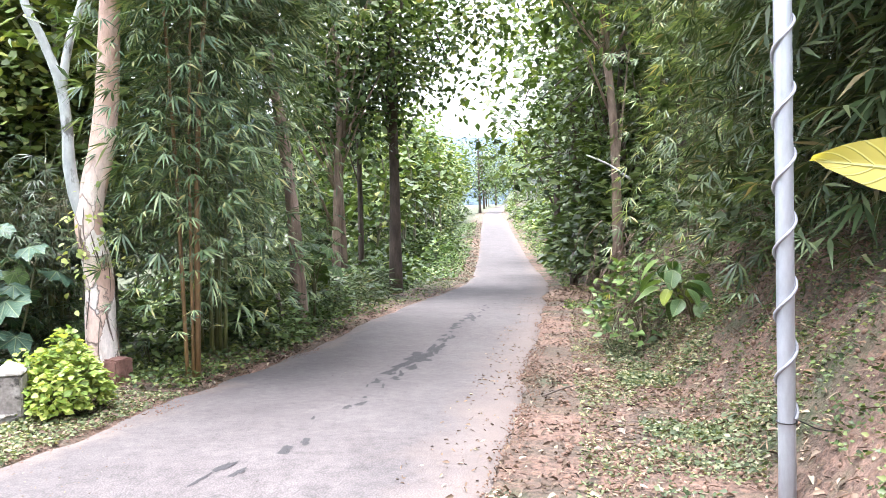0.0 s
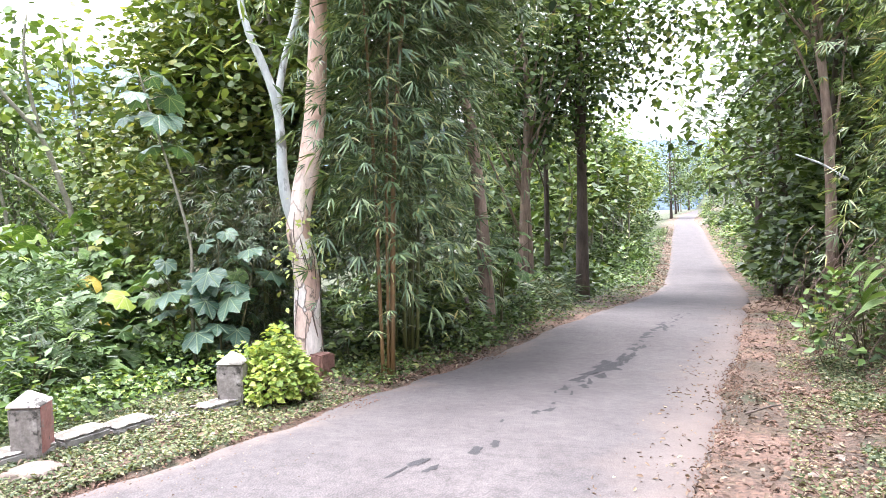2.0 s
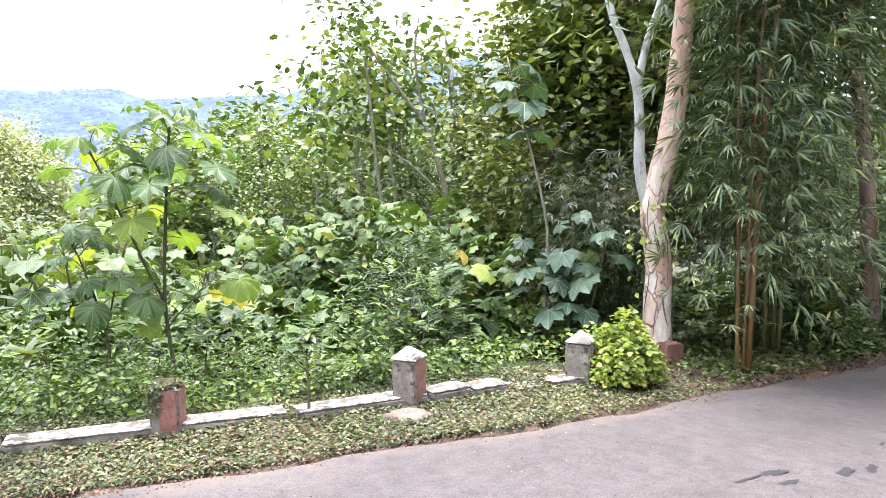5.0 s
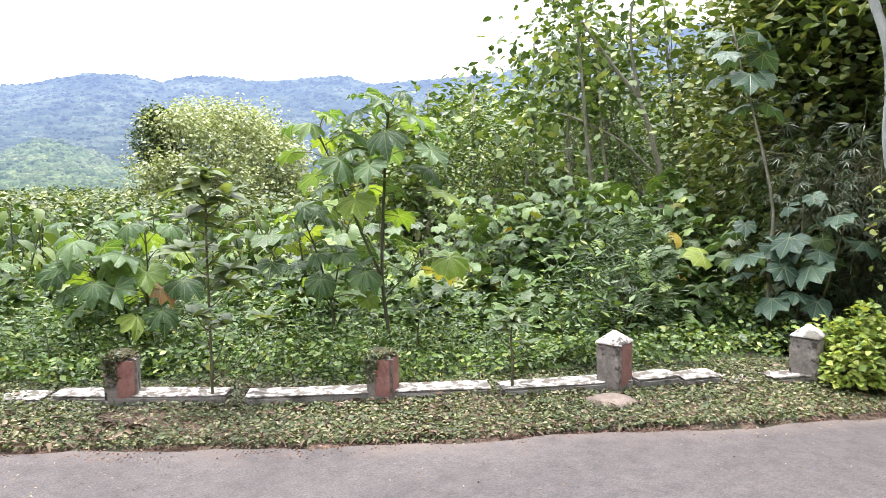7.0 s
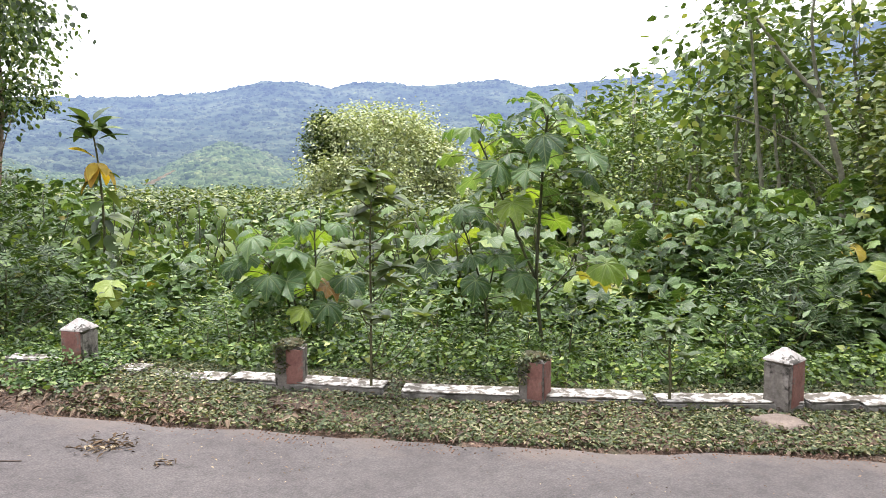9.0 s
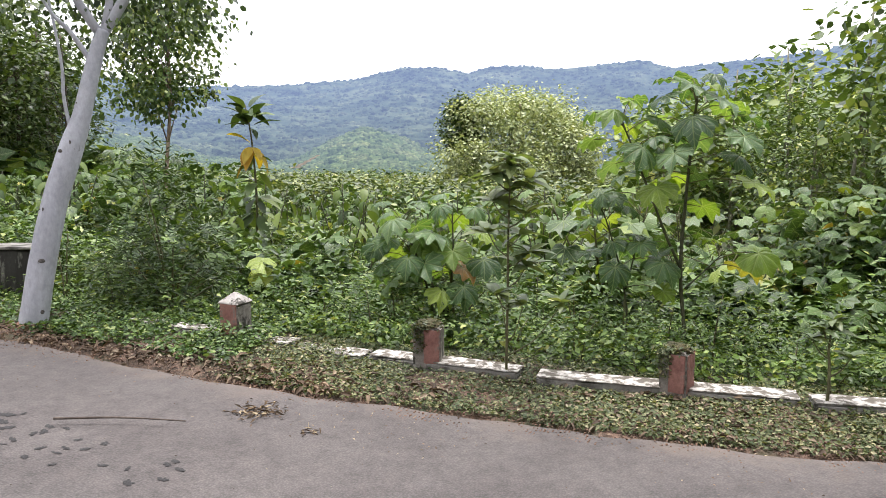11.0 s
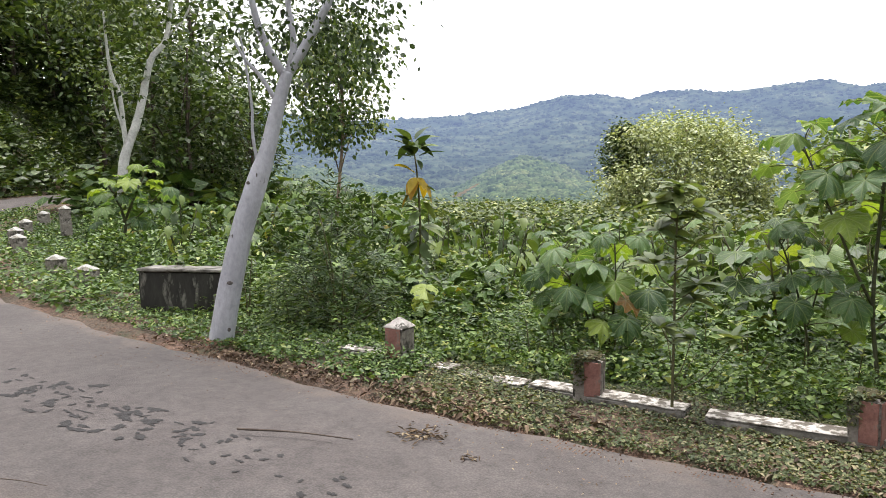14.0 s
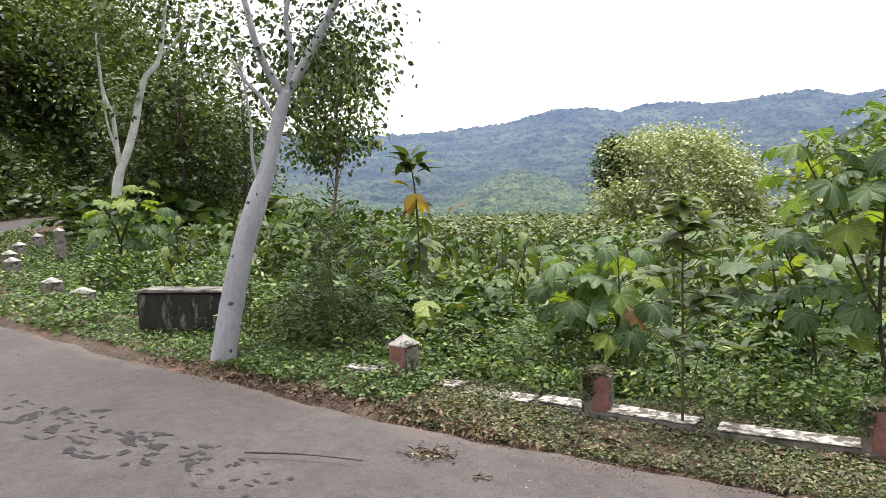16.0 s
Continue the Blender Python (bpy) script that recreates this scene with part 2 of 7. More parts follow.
M["cap_white"] = surface("specked_whitewash", [(0.3, (0.26, 0.24, 0.22)), (0.6, (0.5, 0.47, 0.44))], 9, 6, 0.85, 0.4, 60, None, 0.3, 0, 0.006, ((0.07, 0.065, 0.055), 14, 0.53, 0.6))
M["post_grey"] = surface("weathered_post", [(0.3, (0.15, 0.135, 0.12)), (0.55, (0.27, 0.245, 0.22)), (0.75, (0.5, 0.47, 0.44))], 8, 7, 0.9, 0.6, 45, None, 0.4, 0, 0.008, ((0.055, 0.05, 0.042), 7, 0.53, 0.6))
M["dark_creeper"] = leafmat("dark_reddish_creeper", [(0.0, (0.03, 0.045, 0.02)), (0.6, (0.07, 0.09, 0.035)), (0.85, (0.14, 0.13, 0.05)), (1.0, (0.12, 0.05, 0.035))])
M["concrete"] = surface("weathered_concrete", [(0.3, (0.144, 0.137, 0.122)), (0.7, (0.302, 0.288, 0.266))], 6, 6, 0.9, 0.5, 50, None, 0.35, 0, 0.008, ((0.072, 0.0684, 0.0576), 4.5, 0.5, 0.62))
M["concrete_dark"] = surface("black_stained_concrete", [(0.3, (0.013, 0.013, 0.011)), (0.7, (0.045, 0.044, 0.038))], 6, 6, 0.92, 0.5, 40, (1, 1, 0.35), 0.35, 0, 0.01, ((0.2, 0.195, 0.17), 9, 0.55, 0.66))
M["moss"] = surface("dark_moss", [(0.3, (0.0252, 0.0288, 0.0108)), (0.7, (0.0864, 0.072, 0.0288))], 18, 5, 0.95, 0.8, 60, None, 0.4, 0, 0.02)
M["brick_red"] = surface("red_painted_block", [(0.3, (0.122, 0.0576, 0.0432)), (0.7, (0.23, 0.122, 0.0936))], 8, 5, 0.9, 0.4, 40)
M["stone"] = surface("buff_stone", [(0.3, (0.13, 0.1, 0.08)), (0.7, (0.25, 0.2, 0.165))], 6, 6, 0.9, 0.6, 30, None, 0.3, 0, 0.02)
M["steel"] = surface("galvanised_steel", [(0.3, (0.357, 0.383, 0.425)), (0.7, (0.493, 0.518, 0.561))], 5, 4, 0.42, 0.1, 60, (1, 1, 0.3), 0.12, 0.55)
M["cable"] = surface("grey_cable", [(0.3, (0.216, 0.223, 0.245)), (0.7, (0.324, 0.331, 0.36))], 10, 3, 0.6, 0.1, 60)
M["black"] = surface("black_wire", [(0.3, (0.0108, 0.0108, 0.0108)), (0.7, (0.0252, 0.0252, 0.0252))], 10, 2, 0.6, 0.1, 60)
M["wood"] = surface("dry_stick_wood", [(0.3, (0.0576, 0.0432, 0.036)), (0.7, (0.144, 0.115, 0.0936))], 12, 4, 0.9, 0.4, 50)
M["damp"] = surface("damp_asphalt", [(0.3, (0.017, 0.0161, 0.017)), (0.7, (0.0357, 0.0331, 0.034))], 10, 5, 0.85, 0.5, 90, None, 0.35, 0, 0.006)


def asphalt():
    """Aged grey asphalt: fine chippings, worn lanes, red-brown dust at the edges (U runs across the road)."""
    m, n, l, out = mat_nodes("aged_asphalt")
    a = noise_node(n, l, 1.3, 6, 0.65)
    r = ramp(n, [(0.3, (0.063, 0.054, 0.0525)), (0.5, (0.079, 0.069, 0.067)), (0.72, (0.098, 0.087, 0.084))])
    l.new(a.outputs[0], r.inputs[0])
    vor = n.new("ShaderNodeTexVoronoi")
    vor.inputs["Scale"].default_value = 85
    tc = n.new("ShaderNodeTexCoord")
    l.new(tc.outputs["Object"], vor.inputs["Vector"])
    vr = ramp(n, [(0.0, (1.35, 1.33, 1.3)), (0.3, (1.02, 1.02, 1.02)), (0.75, (0.66, 0.66, 0.66))])
    l.new(vor.outputs["Distance"], vr.inputs[0])
    col = mixcol(n, l, 0.8, r.outputs[0], mixcol(n, l, 1.0, r.outputs[0], vr.outputs[0], "MULTIPLY"))
    long = noise_node(n, l, 1.0, 5, 0.6, (3.2, 0.35, 1), "UV")
    lr = ramp(n, [(0.35, (0.92, 0.92, 0.92)), (0.65, (1.08, 1.07, 1.06))])
    l.new(long.outputs[0], lr.inputs[0])
    col = mixcol(n, l, 1.0, col, lr.outputs[0], "MULTIPLY")
    mid = noise_node(n, l, 11, 10, 0.8)
    mr = ramp(n, [(0.36, (0.68, 0.67, 0.67)), (0.5, (1.0, 1.0, 1.0)), (0.66, (1.3, 1.28, 1.25))])
    l.new(mid.outputs[0], mr.inputs[0])
    col = mixcol(n, l, 1.0, col, mr.outputs[0], "MULTIPLY")
    uv = n.new("ShaderNodeUVMap")
    sep = n.new("ShaderNodeSeparateXYZ")
    l.new(uv.outputs[0], sep.inputs[0])
    dn = noise_node(n, l, 1.1, 6, 0.7)
    ad = n.new("ShaderNodeMath")
    ad.operation = "MULTIPLY_ADD"
    ad.inputs[1].default_value, ad.inputs[2].default_value = 0.55, -0.27
    l.new(dn.outputs[0], ad.inputs[0])
    sm = n.new("ShaderNodeMath")
    l.new(sep.outputs[0], sm.inputs[0])
    l.new(ad.outputs[0], sm.inputs[1])
    dr = ramp(n, [(0.0, (0.6, 0.6, 0.6)), (0.09, (0.0, 0.0, 0.0)), (0.78, (0.0, 0.0, 0.0)), (0.98, (0.6, 0.6, 0.6))])
    l.new(sm.outputs[0], dr.inputs[0])
    col = mixcol(n, l, dr.outputs[0], col, (0.135, 0.105, 0.088))
    p = n.new("ShaderNodeBsdfPrincipled")
    p.inputs["Roughness"].default_value = 0.82
    l.new(col, p.inputs["Base Color"])
    bp = n.new("ShaderNodeBump")
    bp.inputs["Strength"].default_value, bp.inputs["Distance"].default_value = 0.5, 0.006
    l.new(vor.outputs["Distance"], bp.inputs["Height"])
    l.new(bp.outputs[0], p.inputs["Normal"])
    l.new(p.outputs[0], out.inputs[0])
    return m


M["asphalt"] = asphalt()


def soil():
    """Red-brown earth with pebbles, dry debris and low moss in patches."""
    m, n, l, out = mat_nodes("red_brown_earth")
    a = noise_node(n, l, 1.1, 7, 0.68)
    r = ramp(n, [(0.28, (0.0504, 0.0432, 0.0288)), (0.42, (0.101, 0.0756, 0.054)), (0.55, (0.166, 0.104, 0.0756)), (0.72, (0.259, 0.173, 0.13))])
    l.new(a.outputs[0], r.inputs[0])
    b = noise_node(n, l, 26, 6, 0.7)
    g = ramp(n, [(0.34, (0.35, 0.34, 0.32)), (0.5, (0.95, 0.95, 0.95)), (0.68, (1.5, 1.42, 1.35))])
    l.new(b.outputs[0], g.inputs[0])
    col = mixcol(n, l, 1.0, r.outputs[0], g.outputs[0], "MULTIPLY")
    gr = noise_node(n, l, 0.8, 6, 0.7)
    gg = ramp(n, [(0.47, (0, 0, 0)), (0.58, (0.9, 0.9, 0.9))])
    at = n.new("ShaderNodeAttribute")
    at.attribute_name = "growth"
    sm = n.new("ShaderNodeMath")
    sm.use_clamp = True
    l.new(gr.outputs[0], sm.inputs[0])
    l.new(at.outputs["Fac"], sm.inputs[1])
    l.new(sm.outputs[0], gg.inputs[0])
    col = mixcol(n, l, gg.outputs[0], col, mixcol(n, l, b.outputs[0], (0.0225, 0.0338, 0.015), (0.075, 0.0938, 0.0413)))
    p = n.new("ShaderNodeBsdfPrincipled")
    p.inputs["Roughness"].default_value = 0.95
    l.new(col, p.inputs["Base Color"])
    bp = n.new("ShaderNodeBump")
    bp.inputs["Strength"].default_value, bp.inputs["Distance"].default_value = 1.0, 0.05
    l.new(b.outputs[0], bp.inputs["Height"])
    l.new(bp.outputs[0], p.inputs["Normal"])
    l.new(p.outputs[0], out.inputs[0])
    return m


M["soil"] = soil()


def far_forest(name, stops, scale, haze_glow):
    """Distant forest: mottled crowns, with haze painted on as a bluish glow. The last argument is that glow's
    (distance, strength), near and far.
    """
    m, n, l, out = mat_nodes(name)
    a = noise_node(n, l, scale, 9, 0.72)
    r = ramp(n, stops)
    l.new(a.outputs[0], r.inputs[0])
    geo = n.new("ShaderNodeNewGeometry")
    each = ramp(n, [(0.0, (0.82, 0.84, 0.82)), (0.5, (1.02, 1.02, 1.0)), (0.85, (1.25, 1.25, 1.1)), (1.0, (1.6, 1.5, 1.3))])
    l.new(geo.outputs["Random Per Island"], each.inputs[0])
    col = mixcol(n, l, 1.0, r.outputs[0], each.outputs[0], "MULTIPLY")
    fine = noise_node(n, l, 0.35, 4, 0.7)
    fr = ramp(n, [(0.35, (0.6, 0.62, 0.62)), (0.65, (1.3, 1.3, 1.25))])
    l.new(fine.outputs[0], fr.inputs[0])
    col = mixcol(n, l, 1.0, col, fr.outputs[0], "MULTIPLY")
    p = n.new("ShaderNodeBsdfPrincipled")
    p.inputs["Roughness"].default_value = 1.0
    p.inputs["Specular IOR Level"].default_value = 0.0
    l.new(col, p.inputs["Base Color"])
    # haze put into the emission: the hills glow bluer with distance
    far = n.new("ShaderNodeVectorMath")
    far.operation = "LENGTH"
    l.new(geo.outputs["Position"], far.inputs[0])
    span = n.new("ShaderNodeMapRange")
    for k, v in zip((1, 2, 3, 4), (haze_glow[0][0], haze_glow[1][0], haze_glow[0][1], haze_glow[1][1])):
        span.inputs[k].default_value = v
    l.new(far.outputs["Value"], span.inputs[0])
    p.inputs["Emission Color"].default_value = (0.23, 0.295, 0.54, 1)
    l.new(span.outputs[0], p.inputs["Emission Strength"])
    l.new(p.outputs[0], out.inputs[0])
    return m


M["mountain"] = far_forest("hazed_distant_forest", [(0.3, (0.012, 0.02, 0.014)), (0.5, (0.036, 0.05, 0.032)), (0.7, (0.085, 0.1, 0.062))], 0.012, ((600, 0.16), (1600, 0.4)))
M["foothill"] = far_forest("hazed_hillside_forest", [(0.3, (0.03, 0.048, 0.024)), (0.5, (0.065, 0.09, 0.042)), (0.7, (0.12, 0.135, 0.07))], 0.045, ((250, 0.08), (620, 0.22)))
M["slip"] = surface("bare_earth_scar", [(0.3, (0.3, 0.25, 0.21)), (0.7, (0.46, 0.4, 0.35))], 0.1, 4, 0.95, 0.2, 0.5)
M["straw"] = leafmat("dry_root_straw", [(0, (0.0624, 0.03744, 0.02496)), (0.5, (0.1658, 0.1086, 0.07644)), (0.85, (0.2733, 0.2017, 0.1433)), (1, (0.3646, 0.312, 0.2389))], 0.9, 0.05, (1, 0.9, 0.7), gloss=0.2)
M["straw_dark"] = leafmat("dark_road_grit", [(0.0, (0.03, 0.024, 0.02)), (0.7, (0.09, 0.065, 0.05)), (1.0, (0.32, 0.28, 0.23))], 0.9, 0.05, (1, 0.9, 0.7), gloss=0.15)
M["straw_stem"] = surface("dry_vine", [(0.3, (0.05, 0.032, 0.022)), (0.7, (0.15, 0.1, 0.07))], 8, 4, 0.9, 0.3, 40)
M["bank_leaf"] = leafmat("bank_creeper_leaf", [(0, (0.02069, 0.03793, 0.01317)), (0.5, (0.06249, 0.1005, 0.03474)), (0.85, (0.1355, 0.1906, 0.07333)), (1, (0.2554, 0.2804, 0.1277))])
M["fine_dark"] = leafmat("dark_fine_leaf", [(0.0, (0.025, 0.05, 0.018)), (0.6, (0.05, 0.09, 0.03)), (1.0, (0.1, 0.15, 0.05))])
M["lobed_pale"] = leafmat("sapling_leaf", [(0.0, (0.08, 0.12, 0.05)), (0.6, (0.14, 0.19, 0.09)), (1.0, (0.22, 0.26, 0.13))], 0.4, 0.38)
M["clod"] = surface("reddish_earth_clod", [(0.3, (0.0936, 0.054, 0.036)), (0.7, (0.259, 0.162, 0.112))], 1.6, 6, 0.95, 0.5, 40, None, 0.4)


def peeling_bark():
    """Smooth cream and pink bark, coming off in plates with dark rims, most of all low on the trunk."""
    m, n, l, out = mat_nodes("peeling_bark")
    tc = n.new("ShaderNodeTexCoord")
    wob = noise_node(n, l, 5, 5, 0.6)
    add = n.new("ShaderNodeVectorMath")
    add.operation = "MULTIPLY_ADD"
    add.inputs[1].default_value = (0.16, 0.16, 0.16)
    l.new(wob.outputs["Color"], add.inputs[0])
    l.new(tc.outputs["Object"], add.inputs[2])
    mp = n.new("ShaderNodeMapping")
    mp.inputs["Scale"].default_value = (1, 1, 0.42)
    l.new(add.outputs[0], mp.inputs[0])
    cell, rim = n.new("ShaderNodeTexVoronoi"), n.new("ShaderNodeTexVoronoi")
    rim.feature = "DISTANCE_TO_EDGE"
    for v in (cell, rim):
        v.inputs["Scale"].default_value = 8.5
        l.new(mp.outputs[0], v.inputs["Vector"])
    sep = n.new("ShaderNodeSeparateColor")
    l.new(cell.outputs["Color"], sep.inputs[0])
    r = ramp(n, [(0.0, (0.2, 0.14, 0.11)), (0.16, (0.5, 0.35, 0.28)), (0.35, (0.68, 0.54, 0.46)), (0.6, (0.76, 0.68, 0.62)), (0.9, (0.78, 0.76, 0.72))])
    l.new(sep.outputs[0], r.inputs[0])
    sm = noise_node(n, l, 3, 6, 0.65, (1, 1, 0.4))
    r2 = ramp(n, [(0.34, (0.46, 0.29, 0.23)), (0.5, (0.62, 0.43, 0.35)), (0.66, (0.7, 0.58, 0.52))])
    l.new(sm.outputs[0], r2.inputs[0])
    z = n.new("ShaderNodeSeparateXYZ")
    l.new(tc.outputs["Object"], z.inputs[0])
    low = math_node(n, l, "SUBTRACT", 1.0, math_node(n, l, "MULTIPLY", math_node(n, l, "SUBTRACT", z.outputs[2], 1.45), 1.4), True)
    part_off = math_node(n, l, "MULTIPLY", low, 0.8)
    col = mixcol(n, l, part_off, r2.outputs[0], r.outputs[0])
    edge = math_node(n, l, "SUBTRACT", 1.0, math_node(n, l, "MULTIPLY", rim.outputs["Distance"], 16.0), True)
    some = math_node(n, l, "GREATER_THAN", sep.outputs[1], 0.4)
    dark = math_node(n, l, "MULTIPLY", math_node(n, l, "MULTIPLY", edge, some), math_node(n, l, "ADD", part_off, 0.08))
    col = mixcol(n, l, dark, col, (0.11, 0.085, 0.07))
    fine = noise_node(n, l, 30, 5, 0.7, (1, 1, 0.4))
    g = ramp(n, [(0.3, (0.72, 0.71, 0.7)), (0.65, (1.08, 1.08, 1.08))])
    l.new(fine.outputs[0], g.inputs[0])
    col = mixcol(n, l, 1.0, col, g.outputs[0], "MULTIPLY")
    p = n.new("ShaderNodeBsdfPrincipled")
    p.inputs["Roughness"].default_value = 0.75
    l.new(col, p.inputs["Base Color"])
    bp = n.new("ShaderNodeBump")
    bp.inputs["Strength"].default_value, bp.inputs["Distance"].default_value = 0.8, 0.02
    l.new(math_node(n, l, "ADD", math_node(n, l, "MULTIPLY", dark, -0.7), math_node(n, l, "MULTIPLY", fine.outputs[0], 0.4)), bp.inputs["Height"])
    l.new(bp.outputs[0], p.inputs["Normal"])
    l.new(p.outputs[0], out.inputs[0])
    return m


M["euc"] = peeling_bark()
M["yellow_one"] = leafmat("yellowed_leaf_blade", [(0.0, (0.265, 0.25, 0.0515)), (1.0, (0.292, 0.262, 0.0601))], 0.5, 0.5, (1.0, 1.0, 0.5), veins="pinnate")
M["cap_grey"] = surface("worn_whitewash", [(0.3, (0.258, 0.258, 0.241)), (0.6, (0.499, 0.49, 0.464))], 7, 6, 0.85, 0.4, 60, None, 0.3, 0, 0.006, ((0.155, 0.146, 0.12), 6, 0.5, 0.58))
M["knot"] = surface("dark_bark_knot", [(0.3, (0.0576, 0.0504, 0.0468)), (0.7, (0.144, 0.13, 0.122))], 14, 4, 0.9, 0.5, 50)
M["root_red"] = surface("reddish_bare_bark", [(0.3, (0.173, 0.0864, 0.0576)), (0.7, (0.302, 0.173, 0.122))], 9, 4, 0.9, 0.5, 40)

# ---- mesh helpers ----
def link_mesh(name, verts, tris, material, parent=None, smooth=False, uv=None, sizes=None):
    """A mesh object out of arrays: triangles, or polygons of the given sizes."""
    me = bpy.data.meshes.new(name)
    verts = np.asarray(verts, np.float32)
    flat = np.asarray(tris, np.int32).ravel()
    count = len(flat) // 3 if sizes is None else len(sizes)
    me.vertices.add(len(verts))
    me.vertices.foreach_set("co", verts.ravel())
    me.loops.add(len(flat))
    me.loops.foreach_set("vertex_index", flat)
    me.polygons.add(count)
    starts = np.arange(count) * 3 if sizes is None else np.concatenate([[0], np.cumsum(sizes)[:-1]])
    me.polygons.foreach_set("loop_start", starts.astype(np.int32))
    if smooth:
        me.polygons.foreach_set("use_smooth", np.ones(count, bool))
    if uv is not None:
        layer = me.uv_layers.new(name="UVMap")
        layer.data.foreach_set("uv", np.asarray(uv, np.float32)[flat].ravel())
    me.materials.append(material)
    me.update(calc_edges=True)
    ob = new(name, me)
    ob.parent = parent
    return ob


def part(name, bm, material, parent=None, label="", smooth=False):
    me = bpy.data.meshes.new(name)
    bm.to_mesh(me)
    bm.free()
    if smooth:
        for p in me.polygons:
            p.use_smooth = True
    me.materials.append(material)
    ob = new(name, me)
    ob.parent = parent
    return tagged(ob, label)


def empty(name, x, y, z, turn=0.0, size=1.0):
    ob = new(name)
    ob.empty_display_size = 0.2
    ob.matrix_basis = pose(x, y, z, 0, 0, turn) @ Matrix.Scale(size, 4)
    return ob


def tube(points, radii, sides=8, rough=0.0, rng=None):
    """Tapered tube round a bent line, closed at both ends: vertices and triangles."""
    p = np.asarray(points, float)
    r = np.asarray(radii, float)
    d = np.gradient(p, axis=0)
    d /= np.linalg.norm(d, axis=1)[:, None] + 1e-9
    ref = np.array([1.0, 0, 0]) if abs(d[0][0]) < 0.8 else np.array([0, 1.0, 0])
    u = np.cross(d, ref)
    u /= np.linalg.norm(u, axis=1)[:, None] + 1e-9
    w = np.cross(d, u)
    a = np.linspace(0, 2 * np.pi, sides, endpoint=False)
    rr = r[:, None] * np.ones(sides)
    if rough and rng is not None:
        rr = rr * (1 + rough * rng.normal(size=rr.shape))
    v = p[:, None] + rr[..., None] * (np.cos(a)[None, :, None] * u[:, None] + np.sin(a)[None, :, None] * w[:, None])
    k = len(p)
    v = np.concatenate([v.reshape(-1, 3), p[:1], p[-1:]])
    f = []
    for i in range(k - 1):
        for j in range(sides):
            q, s = i * sides + j, i * sides + (j + 1) % sides
            f += [(q, s, s + sides), (q, s + sides, q + sides)]
    for j in range(sides):
        f += [(k * sides, (j + 1) % sides, j), (k * sides + 1, (k - 1) * sides + j, (k - 1) * sides + (j + 1) % sides)]
    return v, np.array(f)


def joined(pieces):
    vs, fs, o = [], [], 0
    for v, f in pieces:
        vs.append(v)
        fs.append(np.asarray(f) + o)
        o += len(v)
    return np.concatenate(vs), np.concatenate(fs)


def curve_through(points, n):
    """A smooth line of n points through the given ones (Catmull-Rom)."""
    p = np.asarray(points, float)
    q = np.concatenate([2 * p[:1] - p[1:2], p, 2 * p[-1:] - p[-2:-1]])
    out = []
    for s in np.linspace(0, len(p) - 1 - 1e-6, n):
        i, t = int(s), s - int(s)
        a, b, c, d = q[i], q[i + 1], q[i + 2], q[i + 3]
        out.append(0.5 * (2 * b + (c - a) * t + (2 * a - 5 * b + 4 * c - d) * t * t + (3 * b - a - 3 * c + d) * t ** 3))
    return np.array(out)


def broad_lobed(tips, notch, droop, pleat, rings=(0.3, 0.62, 0.84, 1.0)):
    """Broad heart-shaped leaf with pointed shallow lobes, pleated between its veins; blade about 1 across, stalk inside the base."""
    n = 57
    a = np.radians(np.linspace(-168, 168, n))
    at_tip, long = np.radians([t[0] for t in tips]), np.array([t[1] for t in tips])
    gap = np.abs(a[:, None] - at_tip[None])
    edge = notch + ((long - notch)[None] * np.clip(1 - gap / radians(25), 0, 1) ** 1.25).max(1)
    edge = edge * np.clip((radians(182) - np.abs(a)) / radians(16), 0.35, 1)
    crease = pleat * np.clip(gap.min(1) / radians(22), 0, 1)
    v = [(0, 0, 0.03)]
    for q in rings:
        r = edge * q
        z = 0.03 + crease * q - droop * 1.7 * r ** 2 - 0.05 * q ** 4 * np.cos(a * 9)
        v += list(np.stack([r * np.cos(a), r * np.sin(a), z], 1))
    f = [(0, 1 + k, 2 + k) for k in range(n - 1)]
    for ring in range(len(rings) - 1):
        b = 1 + ring * n
        for k in range(n - 1):
            f += [(b + k, b + n + k, b + k + 1), (b + k + 1, b + n + k, b + n + k + 1)]
    return np.array(v, float), np.array(f)


# leaf shapes: along +x from the stalk, upper face +z, length 1
def shape_ovate(width=0.3, droop=0.18, fold=0.07):
    v = [(0, 0, 0), (0.42, 0, 0), (1, 0, 0), (0.3, width, fold), (0.7, width * 0.72, fold * 0.8), (0.3, -width, fold), (0.7, -width * 0.72, fold * 0.8)]
    v = np.array(v, float)
    v[:, 2] -= droop * v[:, 0] ** 2
    return v, np.array([(0, 1, 3), (1, 4, 3), (1, 2, 4), (0, 5, 1), (1, 5, 6), (1, 6, 2)])


def shape_simple(width=0.28, droop=0.15, fold=0.08):
    v = np.array([(0, 0, 0), (0.4, width, fold - droop * 0.2), (1, 0, -droop), (0.4, -width, fold - droop * 0.2)], float)
    return v, np.array([(0, 2, 1), (0, 3, 2)])


def shape_hex(width=0.3, droop=0.15):
    v = np.array([(0, 0, 0), (0.28, width, -droop * 0.08), (0.68, width * 0.8, -droop * 0.5), (1, 0, -droop), (0.68, -width * 0.8, -droop * 0.5), (0.28, -width, -droop * 0.08)], float)
    return v, np.array([(0, 2, 1), (0, 3, 2), (0, 4, 3), (0, 5, 4)])


